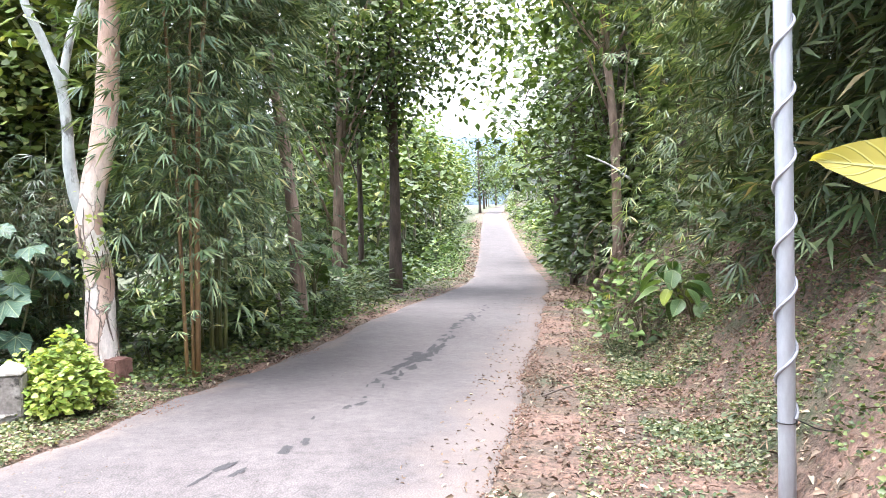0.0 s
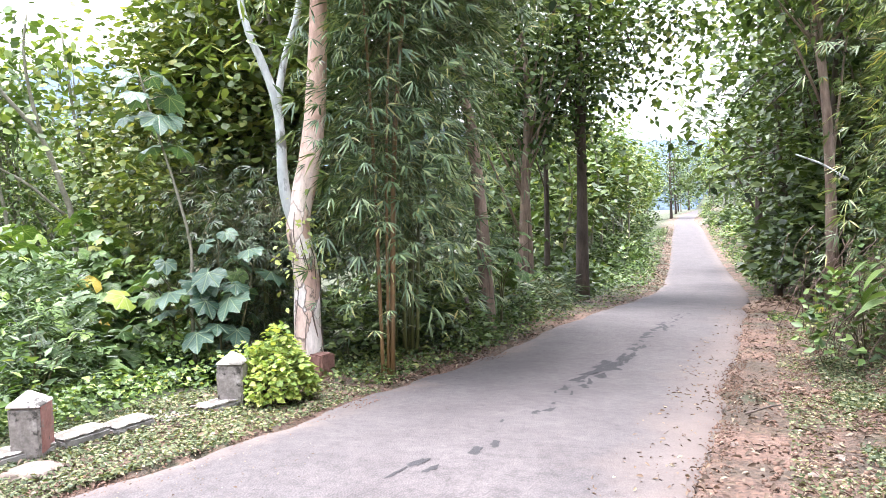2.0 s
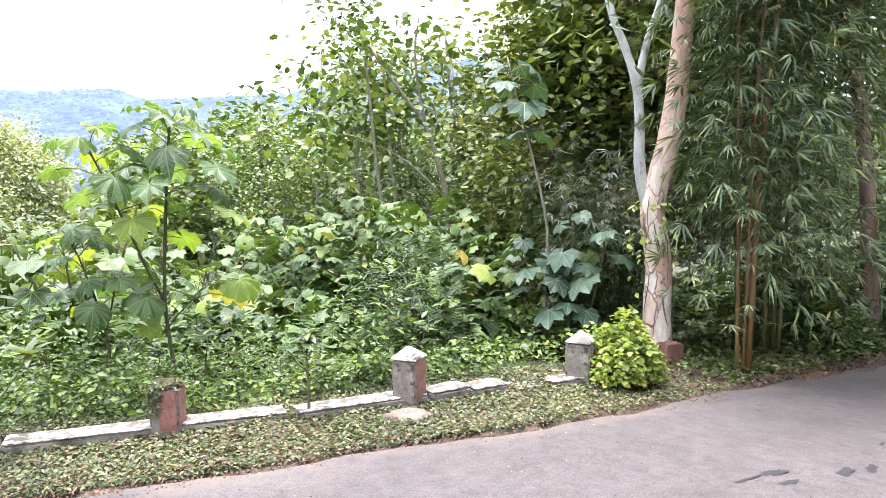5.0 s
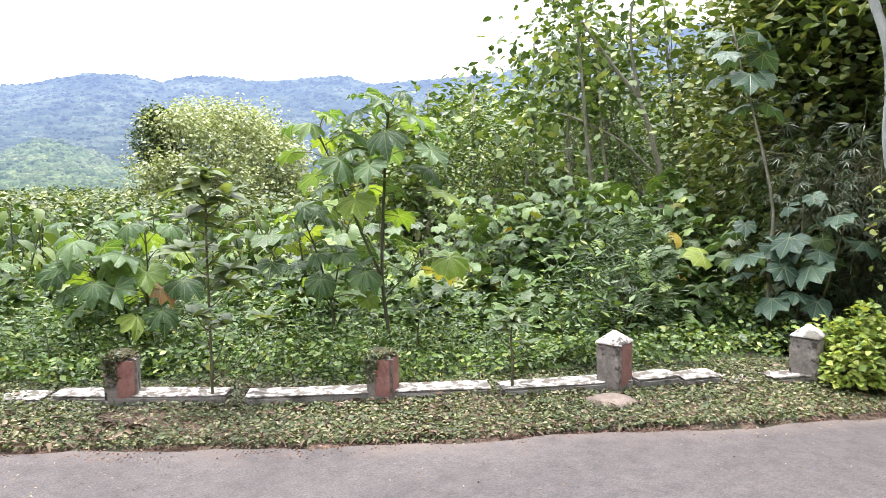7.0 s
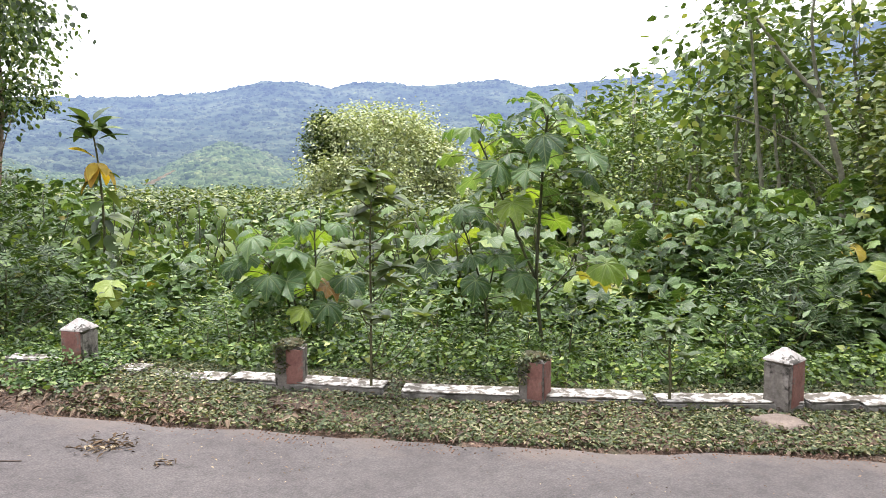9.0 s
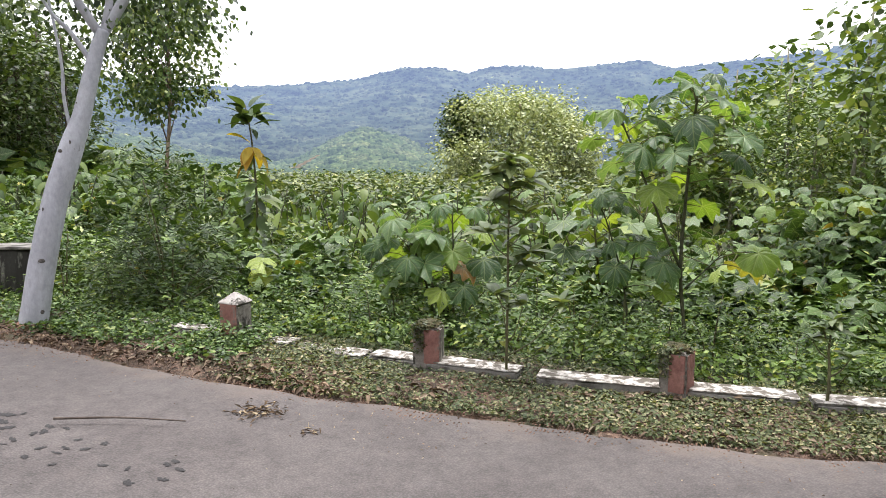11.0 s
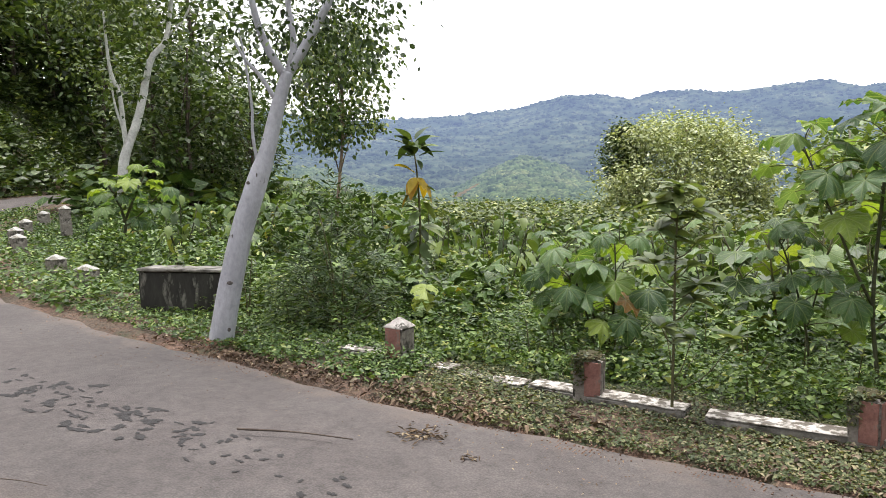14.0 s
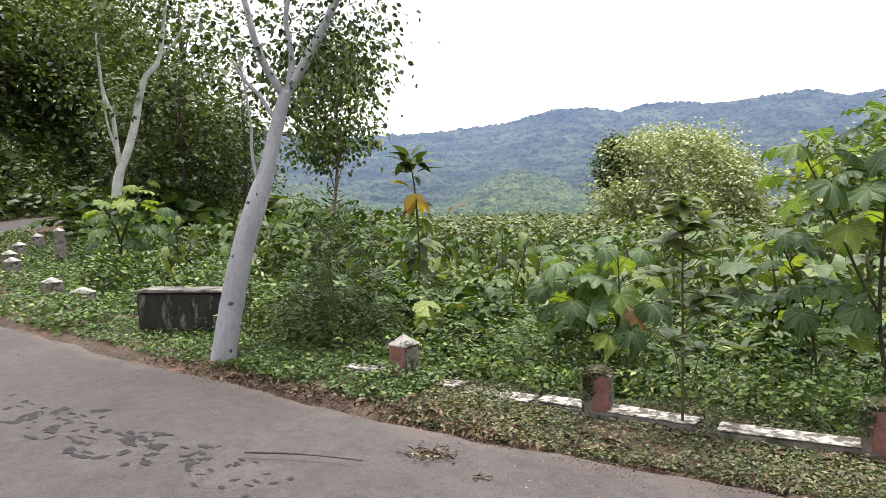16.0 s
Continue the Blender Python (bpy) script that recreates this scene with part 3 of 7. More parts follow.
def shape_blade(width=0.32, droop=0.3, fold=0.06, rows=8):
    """A smooth-edged broad leaf, folded along its midrib."""
    u = np.linspace(0, 1, rows)
    w = width * np.sin(np.pi * np.clip(u, 0.02, 0.985) ** 0.8) ** 0.75
    v = np.concatenate([np.stack([u, s * w, fold * abs(s) * w / width - droop * u ** 2], 1) for s in (-1, 0, 1)])
    f = []
    for a in (0, rows):
        for k in range(rows - 1):
            f += [(a + k, a + k + 1, a + rows + k), (a + k + 1, a + rows + k + 1, a + rows + k)]
    return v, np.array(f)


def shape_spray(leaves=7, width=0.075, spread=70, droop=0.5, seed=0):
    """A fan of narrow leaves at the end of a twig."""
    rng = np.random.default_rng(seed)
    vs, fs = [], []
    for k in range(leaves):
        a = radians(-spread + 2 * spread * k / (leaves - 1) + rng.normal() * 8)
        ln = 0.75 + 0.3 * rng.random()
        dr = droop * (0.5 + rng.random())
        side = np.array([-math.sin(a), math.cos(a), 0])
        ax = np.array([math.cos(a), math.sin(a), 0])
        rise = rng.normal() * 0.15
        b = len(vs) * 1
        base = len(np.concatenate(vs)) if vs else 0
        pts = np.array([ax * 0.02, ax * 0.4 * ln + side * width, ax * 0.4 * ln - side * width, ax * ln])
        pts[1:3, 2] += rise * 0.4 - dr * 0.12 * ln
        pts[1, 2] += 0.02
        pts[3, 2] += rise - dr * 0.6 * ln
        vs.append(pts)
        fs += [(base, base + 2, base + 1), (base + 1, base + 2, base + 3)]
    return np.concatenate(vs), np.array(fs)


def shape_lobed(tips=((-152, 0.42), (-98, 0.48), (-48, 0.54), (0, 0.62), (48, 0.54), (98, 0.48), (152, 0.42)), notch=0.415, droop=0.3, pleat=0.05, shoulders=True):
    """Broad palmate leaf with pointed lobes, its stalk near the middle; blade about 1 across."""
    ring = []
    for k, (a, r) in enumerate(tips):
        a = radians(a)
        if k:
            b = (a + radians(tips[k - 1][0])) / 2
            ring.append((b, notch, pleat))
        w = 0.17
        ring += [(a - w, r * 0.92, -pleat * 0.2), (a, r, -pleat), (a + w, r * 0.92, -pleat * 0.2)] if shoulders else [(a, r, -pleat)]
    v = [(0, 0, 0.03)] + [(r * math.cos(a), r * math.sin(a), z - droop * r * r * 1.6) for a, r, z in ring]
    return np.array(v, float), np.array([(0, k, k + 1) for k in range(1, len(ring))])


def unit(a):
    return a / (np.linalg.norm(a, axis=-1, keepdims=True) + 1e-9)


def scatter(shape, pos, axis, normal, size):
    """Many leaves of one shape: joined vertices and triangles."""
    v, f = shape
    d = unit(axis)
    n = unit(normal - (normal * d).sum(1, keepdims=True) * d)
    s = np.cross(n, d)
    size = np.broadcast_to(size, len(pos))[:, None, None]
    out = pos[:, None] + size * (v[None, :, :1] * d[:, None] + v[None, :, 1:2] * s[:, None] + v[None, :, 2:3] * n[:, None])
    idx = f[None] + (np.arange(len(pos)) * len(v))[:, None, None]
    return out.reshape(-1, 3), idx.reshape(-1, 3)


def tiled_uv(shape, count):
    return np.tile(shape[0][:, :2], (count, 1))


def random_frames(rng, n, tilt=0.6, droop=0.2):
    a = rng.random(n) * 2 * np.pi
    axis = np.stack([np.cos(a), np.sin(a), rng.normal(size=n) * 0.3 - droop], 1)
    normal = np.stack([rng.normal(size=n) * tilt, rng.normal(size=n) * tilt, np.ones(n)], 1)
    return axis, normal


# ---- the plan: the valley-side edge of the road, from far ahead to far behind ----
EDGE = np.array([
    (26, 190, -1.0), (18.5, 155, -1.4), (12.5, 118.6, -1.7), (8.0, 78.3, -1.55), (6.3, 63.5, -1.7), (4.62, 47.8, -2.0), (3.25, 35.8, -1.97),
    (1.92, 25.2, -1.52), (-0.41, 13.5, -0.6), (-1.14, 10.2, -0.43), (-1.63, 7.95, -0.27), (-1.92, 6.45, -0.13),
    (-2.32, 4.8, -0.01), (-2.67, 3.95, 0), (-3.02, 3.3, 0), (-3.55, 2.42, 0), (-4.15, 1.62, 0), (-4.87, 0.6, 0.01),
    (-5.5, -0.17, 0.03), (-6.6, -1.4, 0.05), (-7.6, -2.5, 0.06), (-9.2, -4.1, 0.09), (-11.6, -6.45, 0.13),
    (-15.0, -9.1, 0.38), (-18.6, -10.6, 0.64), (-22.6, -11.2, 0.95), (-29.7, -12.2, 1.31), (-40, -12.6, 1.6), (-60, -14.5, 2.0), (-110, -24, 2.6), (-180, -40, 3.0)])
ROAD_W = 2.75
LINE = curve_through(EDGE, 1400)
TANG = unit(np.gradient(LINE[:, :2], axis=0))
SIDE = np.stack([TANG[:, 1], -TANG[:, 0]], 1)      # towards the valley


def road_coords(x, y):
    """Distance from the road's valley-side edge (positive: valley) and the road's height beside each point."""
    x, y = np.atleast_1d(np.asarray(x, float)), np.atleast_1d(np.asarray(y, float))
    d, z = np.empty(len(x)), np.empty(len(x))
    for a in range(0, len(x), 4000):
        q = np.stack([x[a:a + 4000], y[a:a + 4000]], 1)
        v = q[:, None] - LINE[None, :, :2]
        k = (v * v).sum(2).argmin(1)
        w = q - LINE[k, :2]
        d[a:a + 4000] = np.sign((w * SIDE[k]).sum(1)) * np.linalg.norm(w, axis=1)
        z[a:a + 4000] = LINE[k, 2]
    return d, z


def lumps(x, y, scale, seed=0.0):
    """Cheap smooth unevenness, about -1 to 1."""
    return (np.sin(x * scale + 1.3 * np.sin(y * scale * 0.7 + seed)) + np.sin(y * scale * 1.1 + 1.7 * np.sin(x * scale * 0.6 + seed * 2)) + 0.6 * np.sin((x + y) * scale * 2.3 + seed)) / 2.6


def ground_z(x, y):
    x, y = np.atleast_1d(np.asarray(x, float)), np.atleast_1d(np.asarray(y, float))
    d, z = road_coords(x, y)
    near = np.exp(-((x + 0.2) ** 2 + (y - 0.2) ** 2) / 9)
    foot = ROAD_W + 1.25 + 0.55 * near + 0.15 * lumps(x, y, 1.1)
    valley = np.where(d > 1.1, -0.13 * (np.minimum(d, 24) - 1.1) - 0.035 * np.clip(d - 24, 0, 160), 0.05 * np.clip(d, 0, 1))
    up = -d - foot
    cut = 1.5 + 2.2 * np.clip((-x - 12) / 8, 0, 1)
    bank = np.where(up > 0, 1.25 * np.minimum(up, cut) + 0.5 * np.clip(up - cut, 0, 18) + 0.25 * np.clip(up - 19.5, 0, 60), 0)
    h = z + np.where(d > 0, valley, bank)
    off = np.clip(np.maximum(d - 0.1, -d - ROAD_W - 0.1), 0, 1)
    h = h + off * (0.025 * lumps(x, y, 3.1) + 0.03 * lumps(x, y, 0.9, 2)) + np.clip(up * 0.4, 0, 1) * (0.16 * lumps(x, y, 2.3, 1) + 0.3 * lumps(x, y, 0.5, 3)) + np.clip(up * 2, 0, 1) * (0.05 * lumps(x, y, 6.5, 4) + 0.025 * lumps(x, y, 15, 6))
    return h - np.where((d < 0) & (d > -ROAD_W), 0.05, 0.0)


def gz(x, y):
    return float(ground_z(x, y)[0])

# ---- ground, road, distance ----
def build_ground():
    """One sheet from the camera's feet to the horizon, finest where the walk looks."""
    rings = np.concatenate([[0.0], np.geomspace(0.4, 60, 135), np.geomspace(62, 4500, 46)])
    turn = np.concatenate([np.linspace(-45, 130, 280, endpoint=False), np.linspace(130, 315, 80, endpoint=False)])
    a = np.radians(turn)
    r, aa = np.meshgrid(rings[1:], a, indexing="ij")
    x = (-0.25 - r * np.sin(aa)).ravel()
    y = (0.15 + r * np.cos(aa)).ravel()
    z = np.empty(len(x))
    inner = (r.ravel() < 200)
    z[inner] = ground_z(x[inner], y[inner])
    edge = ground_z((-0.25 - 200 * np.sin(a)), (0.15 + 200 * np.cos(a)))
    edge = np.clip(edge, -9, 25)
    rr = r.ravel()[~inner]
    blend = np.clip((rr - 200) / 600, 0, 1)
    z[~inner] = np.tile(edge, (~inner).sum() // len(a)) * (1 - blend) - 9 * blend
    n, m = r.shape
    verts = np.concatenate([np.stack([x, y, z], 1), [(-0.25, 0.15, gz(-0.25, 0.15))]])
    i, j = np.meshgrid(np.arange(n - 1), np.arange(m), indexing="ij")
    p, q = (i * m + j).ravel(), (i * m + (j + 1) % m).ravel()
    tris = np.concatenate([np.stack([p, p + m, q], 1), np.stack([q, p + m, q + m], 1), np.stack([np.full(m, n * m), np.arange(m), (np.arange(m) + 1) % m], 1)])
    ob = link_mesh("ground", verts, tris, M["soil"], None, True)
    d, _ = road_coords(verts[:, 0], verts[:, 1])          # how far wild growth has taken the earth over
    growth = np.where(d > 0, np.clip((d - 1.2) * 0.2, -0.04, 0.3) + 0.4 * np.clip((d - 20) / 30, 0, 1), np.clip((-d - ROAD_W - 2.6) * 0.1, -0.06, 0.3)) + 0.04 * np.clip((np.abs(verts[:, 1] - 4) - 12) / 8, 0, 1)
    ob.data.attributes.new("growth", "FLOAT", "POINT").data.foreach_set("value", growth.astype(np.float32))
    return tagged(ob, "red-brown earth verge, bank and valley floor with dry debris", "ground", kind="structure")


build_ground()


def build_road():
    u = np.concatenate([[0.0, 0.02], np.linspace(0.08, 0.92, 13), [0.98, 1.0]])
    rng = np.random.default_rng(3)
    n, m = len(LINE), len(u)
    along = np.concatenate([[0], np.cumsum(np.linalg.norm(np.diff(LINE[:, :2], axis=0), axis=1))])
    ragged = np.stack([0.05 * lumps(along, along * 0, 2.1, s) + 0.035 * lumps(along, along * 0, 7.3, s + 1) for s in (0.0, 4.0)])
    d = -u[None] * ROAD_W + np.where(u[None] < 0.03, ragged[0][:, None], 0) + np.where(u[None] > 0.97, ragged[1][:, None], 0)
    xy = LINE[:, None, :2] + SIDE[:, None] * d[..., None]
    z = LINE[:, 2:3] + 0.025 * (1 - (2 * u[None] - 1) ** 2) + 0.012 + 0.006 * lumps(xy[..., 0], xy[..., 1], 2.0)
    z = z - np.where((u < 0.01) | (u > 0.99), 0.035, 0)[None]
    verts = np.concatenate([xy, z[..., None]], 2).reshape(-1, 3)
    i, j = np.meshgrid(np.arange(n - 1), np.arange(m - 1), indexing="ij")
    p = (i * m + j).ravel()
    tris = np.concatenate([np.stack([p, p + 1, p + m], 1), np.stack([p + 1, p + m + 1, p + m], 1)])
    uv = np.stack([np.broadcast_to(u, (n, m)), np.broadcast_to(along[:, None], (n, m))], 2).reshape(-1, 2)
    ob = link_mesh("road", verts, tris[:, ::-1], M["asphalt"], None, True, uv)
    return tagged(ob, "narrow aged grey asphalt road with dusty edges", "road", kind="structure")


build_road()


def build_hill(name, profile, near, far, material, label, base, rough, seed, cells=(420, 70), crowns=(9000, 3, 7)):
    """A range of hills behind the valley: ridge elevation in degrees by bearing, seen from the road."""
    prof = np.array(profile)
    az = np.linspace(prof[0, 0], prof[-1, 0], cells[0])
    el = np.interp(az, prof[:, 0], prof[:, 1])
    s = np.linspace(0, 1.25, cells[1])
    a, t = np.meshgrid(np.radians(az), s, indexing="ij")
    r = near + (far - near) * t
    top = 1.5 + far * np.tan(np.radians(el))[:, None]
    k = np.clip(t, 0, 1)
    shape = np.where(t <= 1, 0.45 * k + 0.55 * k ** 2, 1 - 2.0 * (t - 1))
    x, y = -r * np.sin(a), r * np.cos(a)
    span = far * 0.02
    fold = (lumps(x, y, 2.2 / (span * 5), seed) * 0.6 + lumps(x, y, 2.2 / (span * 2), seed + 1) * 0.3)
    h = base + (top - base) * shape + fold * rough * 6 * np.sin(np.pi * np.clip(t, 0, 1)) 
    rng = np.random.default_rng(int(seed))
    h = h + rng.normal(size=h.shape) * rough
    verts = np.stack([x, y, h], 2).reshape(-1, 3)
    n, m = a.shape
    i, j = np.meshgrid(np.arange(n - 1), np.arange(m - 1), indexing="ij")
    p = (i * m + j).ravel()
    tris = np.concatenate([np.stack([p, p + m, p + 1], 1), np.stack([p + 1, p + m, p + m + 1], 1)])
    count, small, large = crowns                      # tree crowns standing on the slope
    gi, gj = rng.uniform(0, n - 1.01, count), (m - 1.01) * 0.81 * rng.random(count) ** 0.8
    i0, j0 = gi.astype(int), gj.astype(int)
    grid = np.stack([x, y, h], 2)
    fi, fj = (gi - i0)[:, None], (gj - j0)[:, None]
    c = (grid[i0, j0] * (1 - fi) + grid[i0 + 1, j0] * fi) * (1 - fj) + (grid[i0, j0 + 1] * (1 - fi) + grid[i0 + 1, j0 + 1] * fi) * fj
    size = small + (large - small) * rng.random(count) ** 2
    ang = np.arange(7) * 2 * np.pi / 7
    dome = np.concatenate([[(0, 0, 1.0)], np.stack([0.7 * np.cos(ang), 0.7 * np.sin(ang), 0 * ang + 0.72], 1), np.stack([np.cos(ang + 0.4), np.sin(ang + 0.4), 0 * ang - 0.4], 1)])
    w = dome[None] * (1 + 0.22 * rng.normal(size=(count, 15, 3))) * size[:, None, None] * np.array([1, 1, 0.6])
    cap = [(0, 1 + k, 1 + (k + 1) % 7) for k in range(7)]
    skirt = [q for k in range(7) for q in ((1 + k, 8 + k, 1 + (k + 1) % 7), (8 + k, 8 + (k + 1) % 7, 1 + (k + 1) % 7))]
    dt = np.array(cap + skirt)
    verts = np.concatenate([verts, (c[:, None] + w).reshape(-1, 3)])
    tris = np.concatenate([tris, (dt[None] + (n * m + np.arange(count) * 15)[:, None, None]).reshape(-1, 3)])
    ob = link_mesh(name, verts, tris, material, None, False)
    return tagged(ob, label, "hill", kind="structure")


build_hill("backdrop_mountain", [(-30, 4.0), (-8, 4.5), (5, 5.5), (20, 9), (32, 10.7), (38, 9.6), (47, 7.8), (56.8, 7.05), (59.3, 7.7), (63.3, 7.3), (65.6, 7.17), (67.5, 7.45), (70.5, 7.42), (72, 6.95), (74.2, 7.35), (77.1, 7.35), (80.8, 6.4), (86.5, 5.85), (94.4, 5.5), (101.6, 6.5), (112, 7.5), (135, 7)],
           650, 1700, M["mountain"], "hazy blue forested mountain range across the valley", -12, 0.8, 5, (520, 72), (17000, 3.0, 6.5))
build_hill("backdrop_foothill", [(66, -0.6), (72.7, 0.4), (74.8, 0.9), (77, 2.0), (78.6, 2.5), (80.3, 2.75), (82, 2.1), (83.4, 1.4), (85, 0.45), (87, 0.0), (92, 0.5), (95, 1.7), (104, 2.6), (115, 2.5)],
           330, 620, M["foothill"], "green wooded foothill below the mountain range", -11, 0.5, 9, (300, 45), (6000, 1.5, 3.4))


def landslip():
    verts, tris = [], []
    n = 14
    for k in range(n):
        t = k / (n - 1)
        az, el = radians(85.4 - 1.8 * t), radians(-0.35 + 1.0 * t)
        w = radians(0.36 * (1 - 0.7 * t) * (0.8 + 0.4 * math.sin(k * 2.1)))
        for s in (-1, 1):
            r = 324
            verts.append((-r * math.sin(az + s * w), r * math.cos(az + s * w), 1.5 + r * math.tan(el)))
        if k:
            b = 2 * k
            tris += [(b - 2, b, b - 1), (b - 1, b, b + 1)]
    return tagged(link_mesh("landslip_scar", verts, tris, M["slip"]), "bare pinkish earth scar on the wooded foothill", "landslide", kind="structure")


landslip()

# ---- kerb, guard posts, culvert, pole ----
POSTS = [(-2.84, 5.5), (-3.40, 4.07), (-4.25, 2.74), (-5.29, 1.39), (-6.36, 0.06)]


def box_bm(sx, sy, sz, bevel=0.012, rough=0.0, seed=0, taper=1.0):
    bm = bmesh.new()
    bmesh.ops.create_cube(bm, size=1)
    for v in bm.verts:
        k = taper if v.co.z > 0 else 1.0
        v.co = Vector((v.co.x * sx * k, v.co.y * sy * k, (v.co.z + 0.5) * sz))
    bmesh.ops.bevel(bm, geom=bm.edges[:], offset=bevel, segments=2, affect="EDGES")
    if rough:
        bmesh.ops.subdivide_edges(bm, edges=[e for e in bm.edges if e.calc_length() > 0.06], cuts=4, use_grid_fill=True)
        rng = random.Random(seed)
        for v in bm.verts:
            v.co += Vector((rng.gauss(0, rough), rng.gauss(0, rough), rng.gauss(0, rough)))
    return bm


def pyramid_cap(s, h, drop=0.02):
    bm = bmesh.new()
    lo = [bm.verts.new((x * s, y * s, 0)) for x, y in ((-1, -1), (1, -1), (1, 1), (-1, 1))]
    mid = [bm.verts.new((x * s, y * s, drop)) for x, y in ((-1, -1), (1, -1), (1, 1), (-1, 1))]
    top = [bm.verts.new((x * s * 0.12, y * s * 0.12, h)) for x, y in ((-1, -1), (1, -1), (1, 1), (-1, 1))]
    bm.faces.new(lo[::-1])
    bm.faces.new(top)
    for a, b in ((lo, mid), (mid, top)):
        for k in range(4):
            bm.faces.new((a[k], a[(k + 1) % 4], b[(k + 1) % 4], b[k]))
    bmesh.ops.bevel(bm, geom=bm.edges[:], offset=0.006, segments=1, affect="EDGES")
    return bm


def guard_post(x, y, z, turn, height, cap, label, half=0.105, red="", mossy=False, tilt=0.0, seed=0):
    """red names the painted faces: f (local -y) and s (local +x)."""
    ob = empty("guard_post", x, y, z, turn)
    ob.matrix_basis = pose(x, y, z, tilt, tilt * 0.6, turn)
    tagged(ob, label, "post", "guard posts along the kerb")
    part("body", box_bm(2 * half, 2 * half, height + 0.25, 0.014, 0.003, seed), M["post_grey"], ob).location = (0, 0, -0.25)
    for face in red:
        wide = 0.66 if mossy and face == "f" else 1.0          # the rest of a mossy face is bare
        g = part("painted_face", box_bm((2 * half - 0.025) * wide, 0.006, height * (0.97 if cap else 0.9), 0.003, 0.0012, seed), M["red_paint"], ob, "flaking red painted face")
        g.matrix_basis = pose(half * (1 - wide), -half - 0.002, 0.012) if face == "f" else pose(half + 0.002, 0, 0.012, 0, 0, 90)
    if cap:
        part("cap", pyramid_cap(half + 0.006, 0.085, 0.012), M["cap_white"] if red else M["cap_grey"], ob, "pale pyramid cap").location = (0, 0, height)
    if mossy:
        bm = bmesh.new()
        bmesh.ops.create_icosphere(bm, subdivisions=3, radius=1)
        rng = random.Random(seed)
        for v in bm.verts:
            k = 1 + 0.3 * noise.noise(v.co * 3 + Vector((seed, 0, 0))) + rng.gauss(0, 0.03)
            v.co = Vector((v.co.x * half * 1.0 * k, v.co.y * half * 1.0 * k, max(v.co.z, -0.6) * 0.04 * k))
        part("moss", bm, M["moss"], ob, "cushion of dark moss").location = (0, 0, height)
        rng = np.random.default_rng(seed)
        n = 420
        p = np.stack([rng.normal(size=n) * half * 0.6, rng.normal(size=n) * half * 0.6, rng.random(n) * 0.05 + height - 0.01], 1)
        spill = rng.random(n) < 0.45                      # trailing over the edge that faces away along the kerb
        p[:, 0] = np.where(spill, -half * (0.1 + 1.05 * rng.random(n)), p[:, 0])
        p[:, 1] = np.where(spill, -half * (1.02 + 0.16 * rng.random(n)), p[:, 1])
        p[:, 2] -= np.where(spill, 0.17, 0) * rng.random(n) ** 1.5
        ax, nm = random_frames(rng, n, 0.9)
        v, f = scatter(shape_simple(), p, ax, nm, 0.018 + 0.02 * rng.random(n))
        link_mesh("moss_leaves", v, f, M["dark_creeper"] if seed == 5 else M["cover"], ob)
    return ob


def turn_along(x, y):
    k = ((LINE[:, :2] - np.array((x, y))) ** 2).sum(1).argmin()
    return math.degrees(math.atan2(TANG[k, 1], TANG[k, 0])) + 180


for (px, py), turn, hf, hh, capped, moss, faces, lab in zip(
        POSTS, (12, 13, 39, 66, 51), (0.095, 0.092, 0.088, 0.098, 0.092), (0.29, 0.29, 0.27, 0.27, 0.26), (True, True, False, False, True), (False, False, True, True, False), ("", "s", "fs", "f", "f"),
        ("short grey concrete guard post with a white cap beside a bush", "guard post in peeling red and white paint with pyramid cap",
         "broken-topped red guard post overgrown with weeds", "red guard post with a cushion of moss and creeper on top", "dull red guard post with a pale pyramid cap")):
    guard_post(px, py, gz(px, py) + 0.03, turn, hh, capped, lab, hf, faces, moss, 1.5, int(-px * 1))

for px, py, pz, hh, hf in ((-11.38, -4.56, 0.25, 0.13, 0.13), (-12.41, -5.46, 0.3, 0.15, 0.12), (-15.49, -7.58, 0.47, 0.15, 0.13), (-16.01, -7.89, 0.6, 0.14, 0.13),
                           (-18.05, -8.68, 0.7, 0.14, 0.14), (-19.57, -8.98, 0.85, 0.14, 0.14), (-17.52, -7.53, 0.8, 0.36, 0.11)):
    guard_post(px, py, pz, turn_along(px, py) + 8, hh, True, "grey concrete guard post with a whitewashed cap among verge weeds", hf, "", False, 2, int(-px))


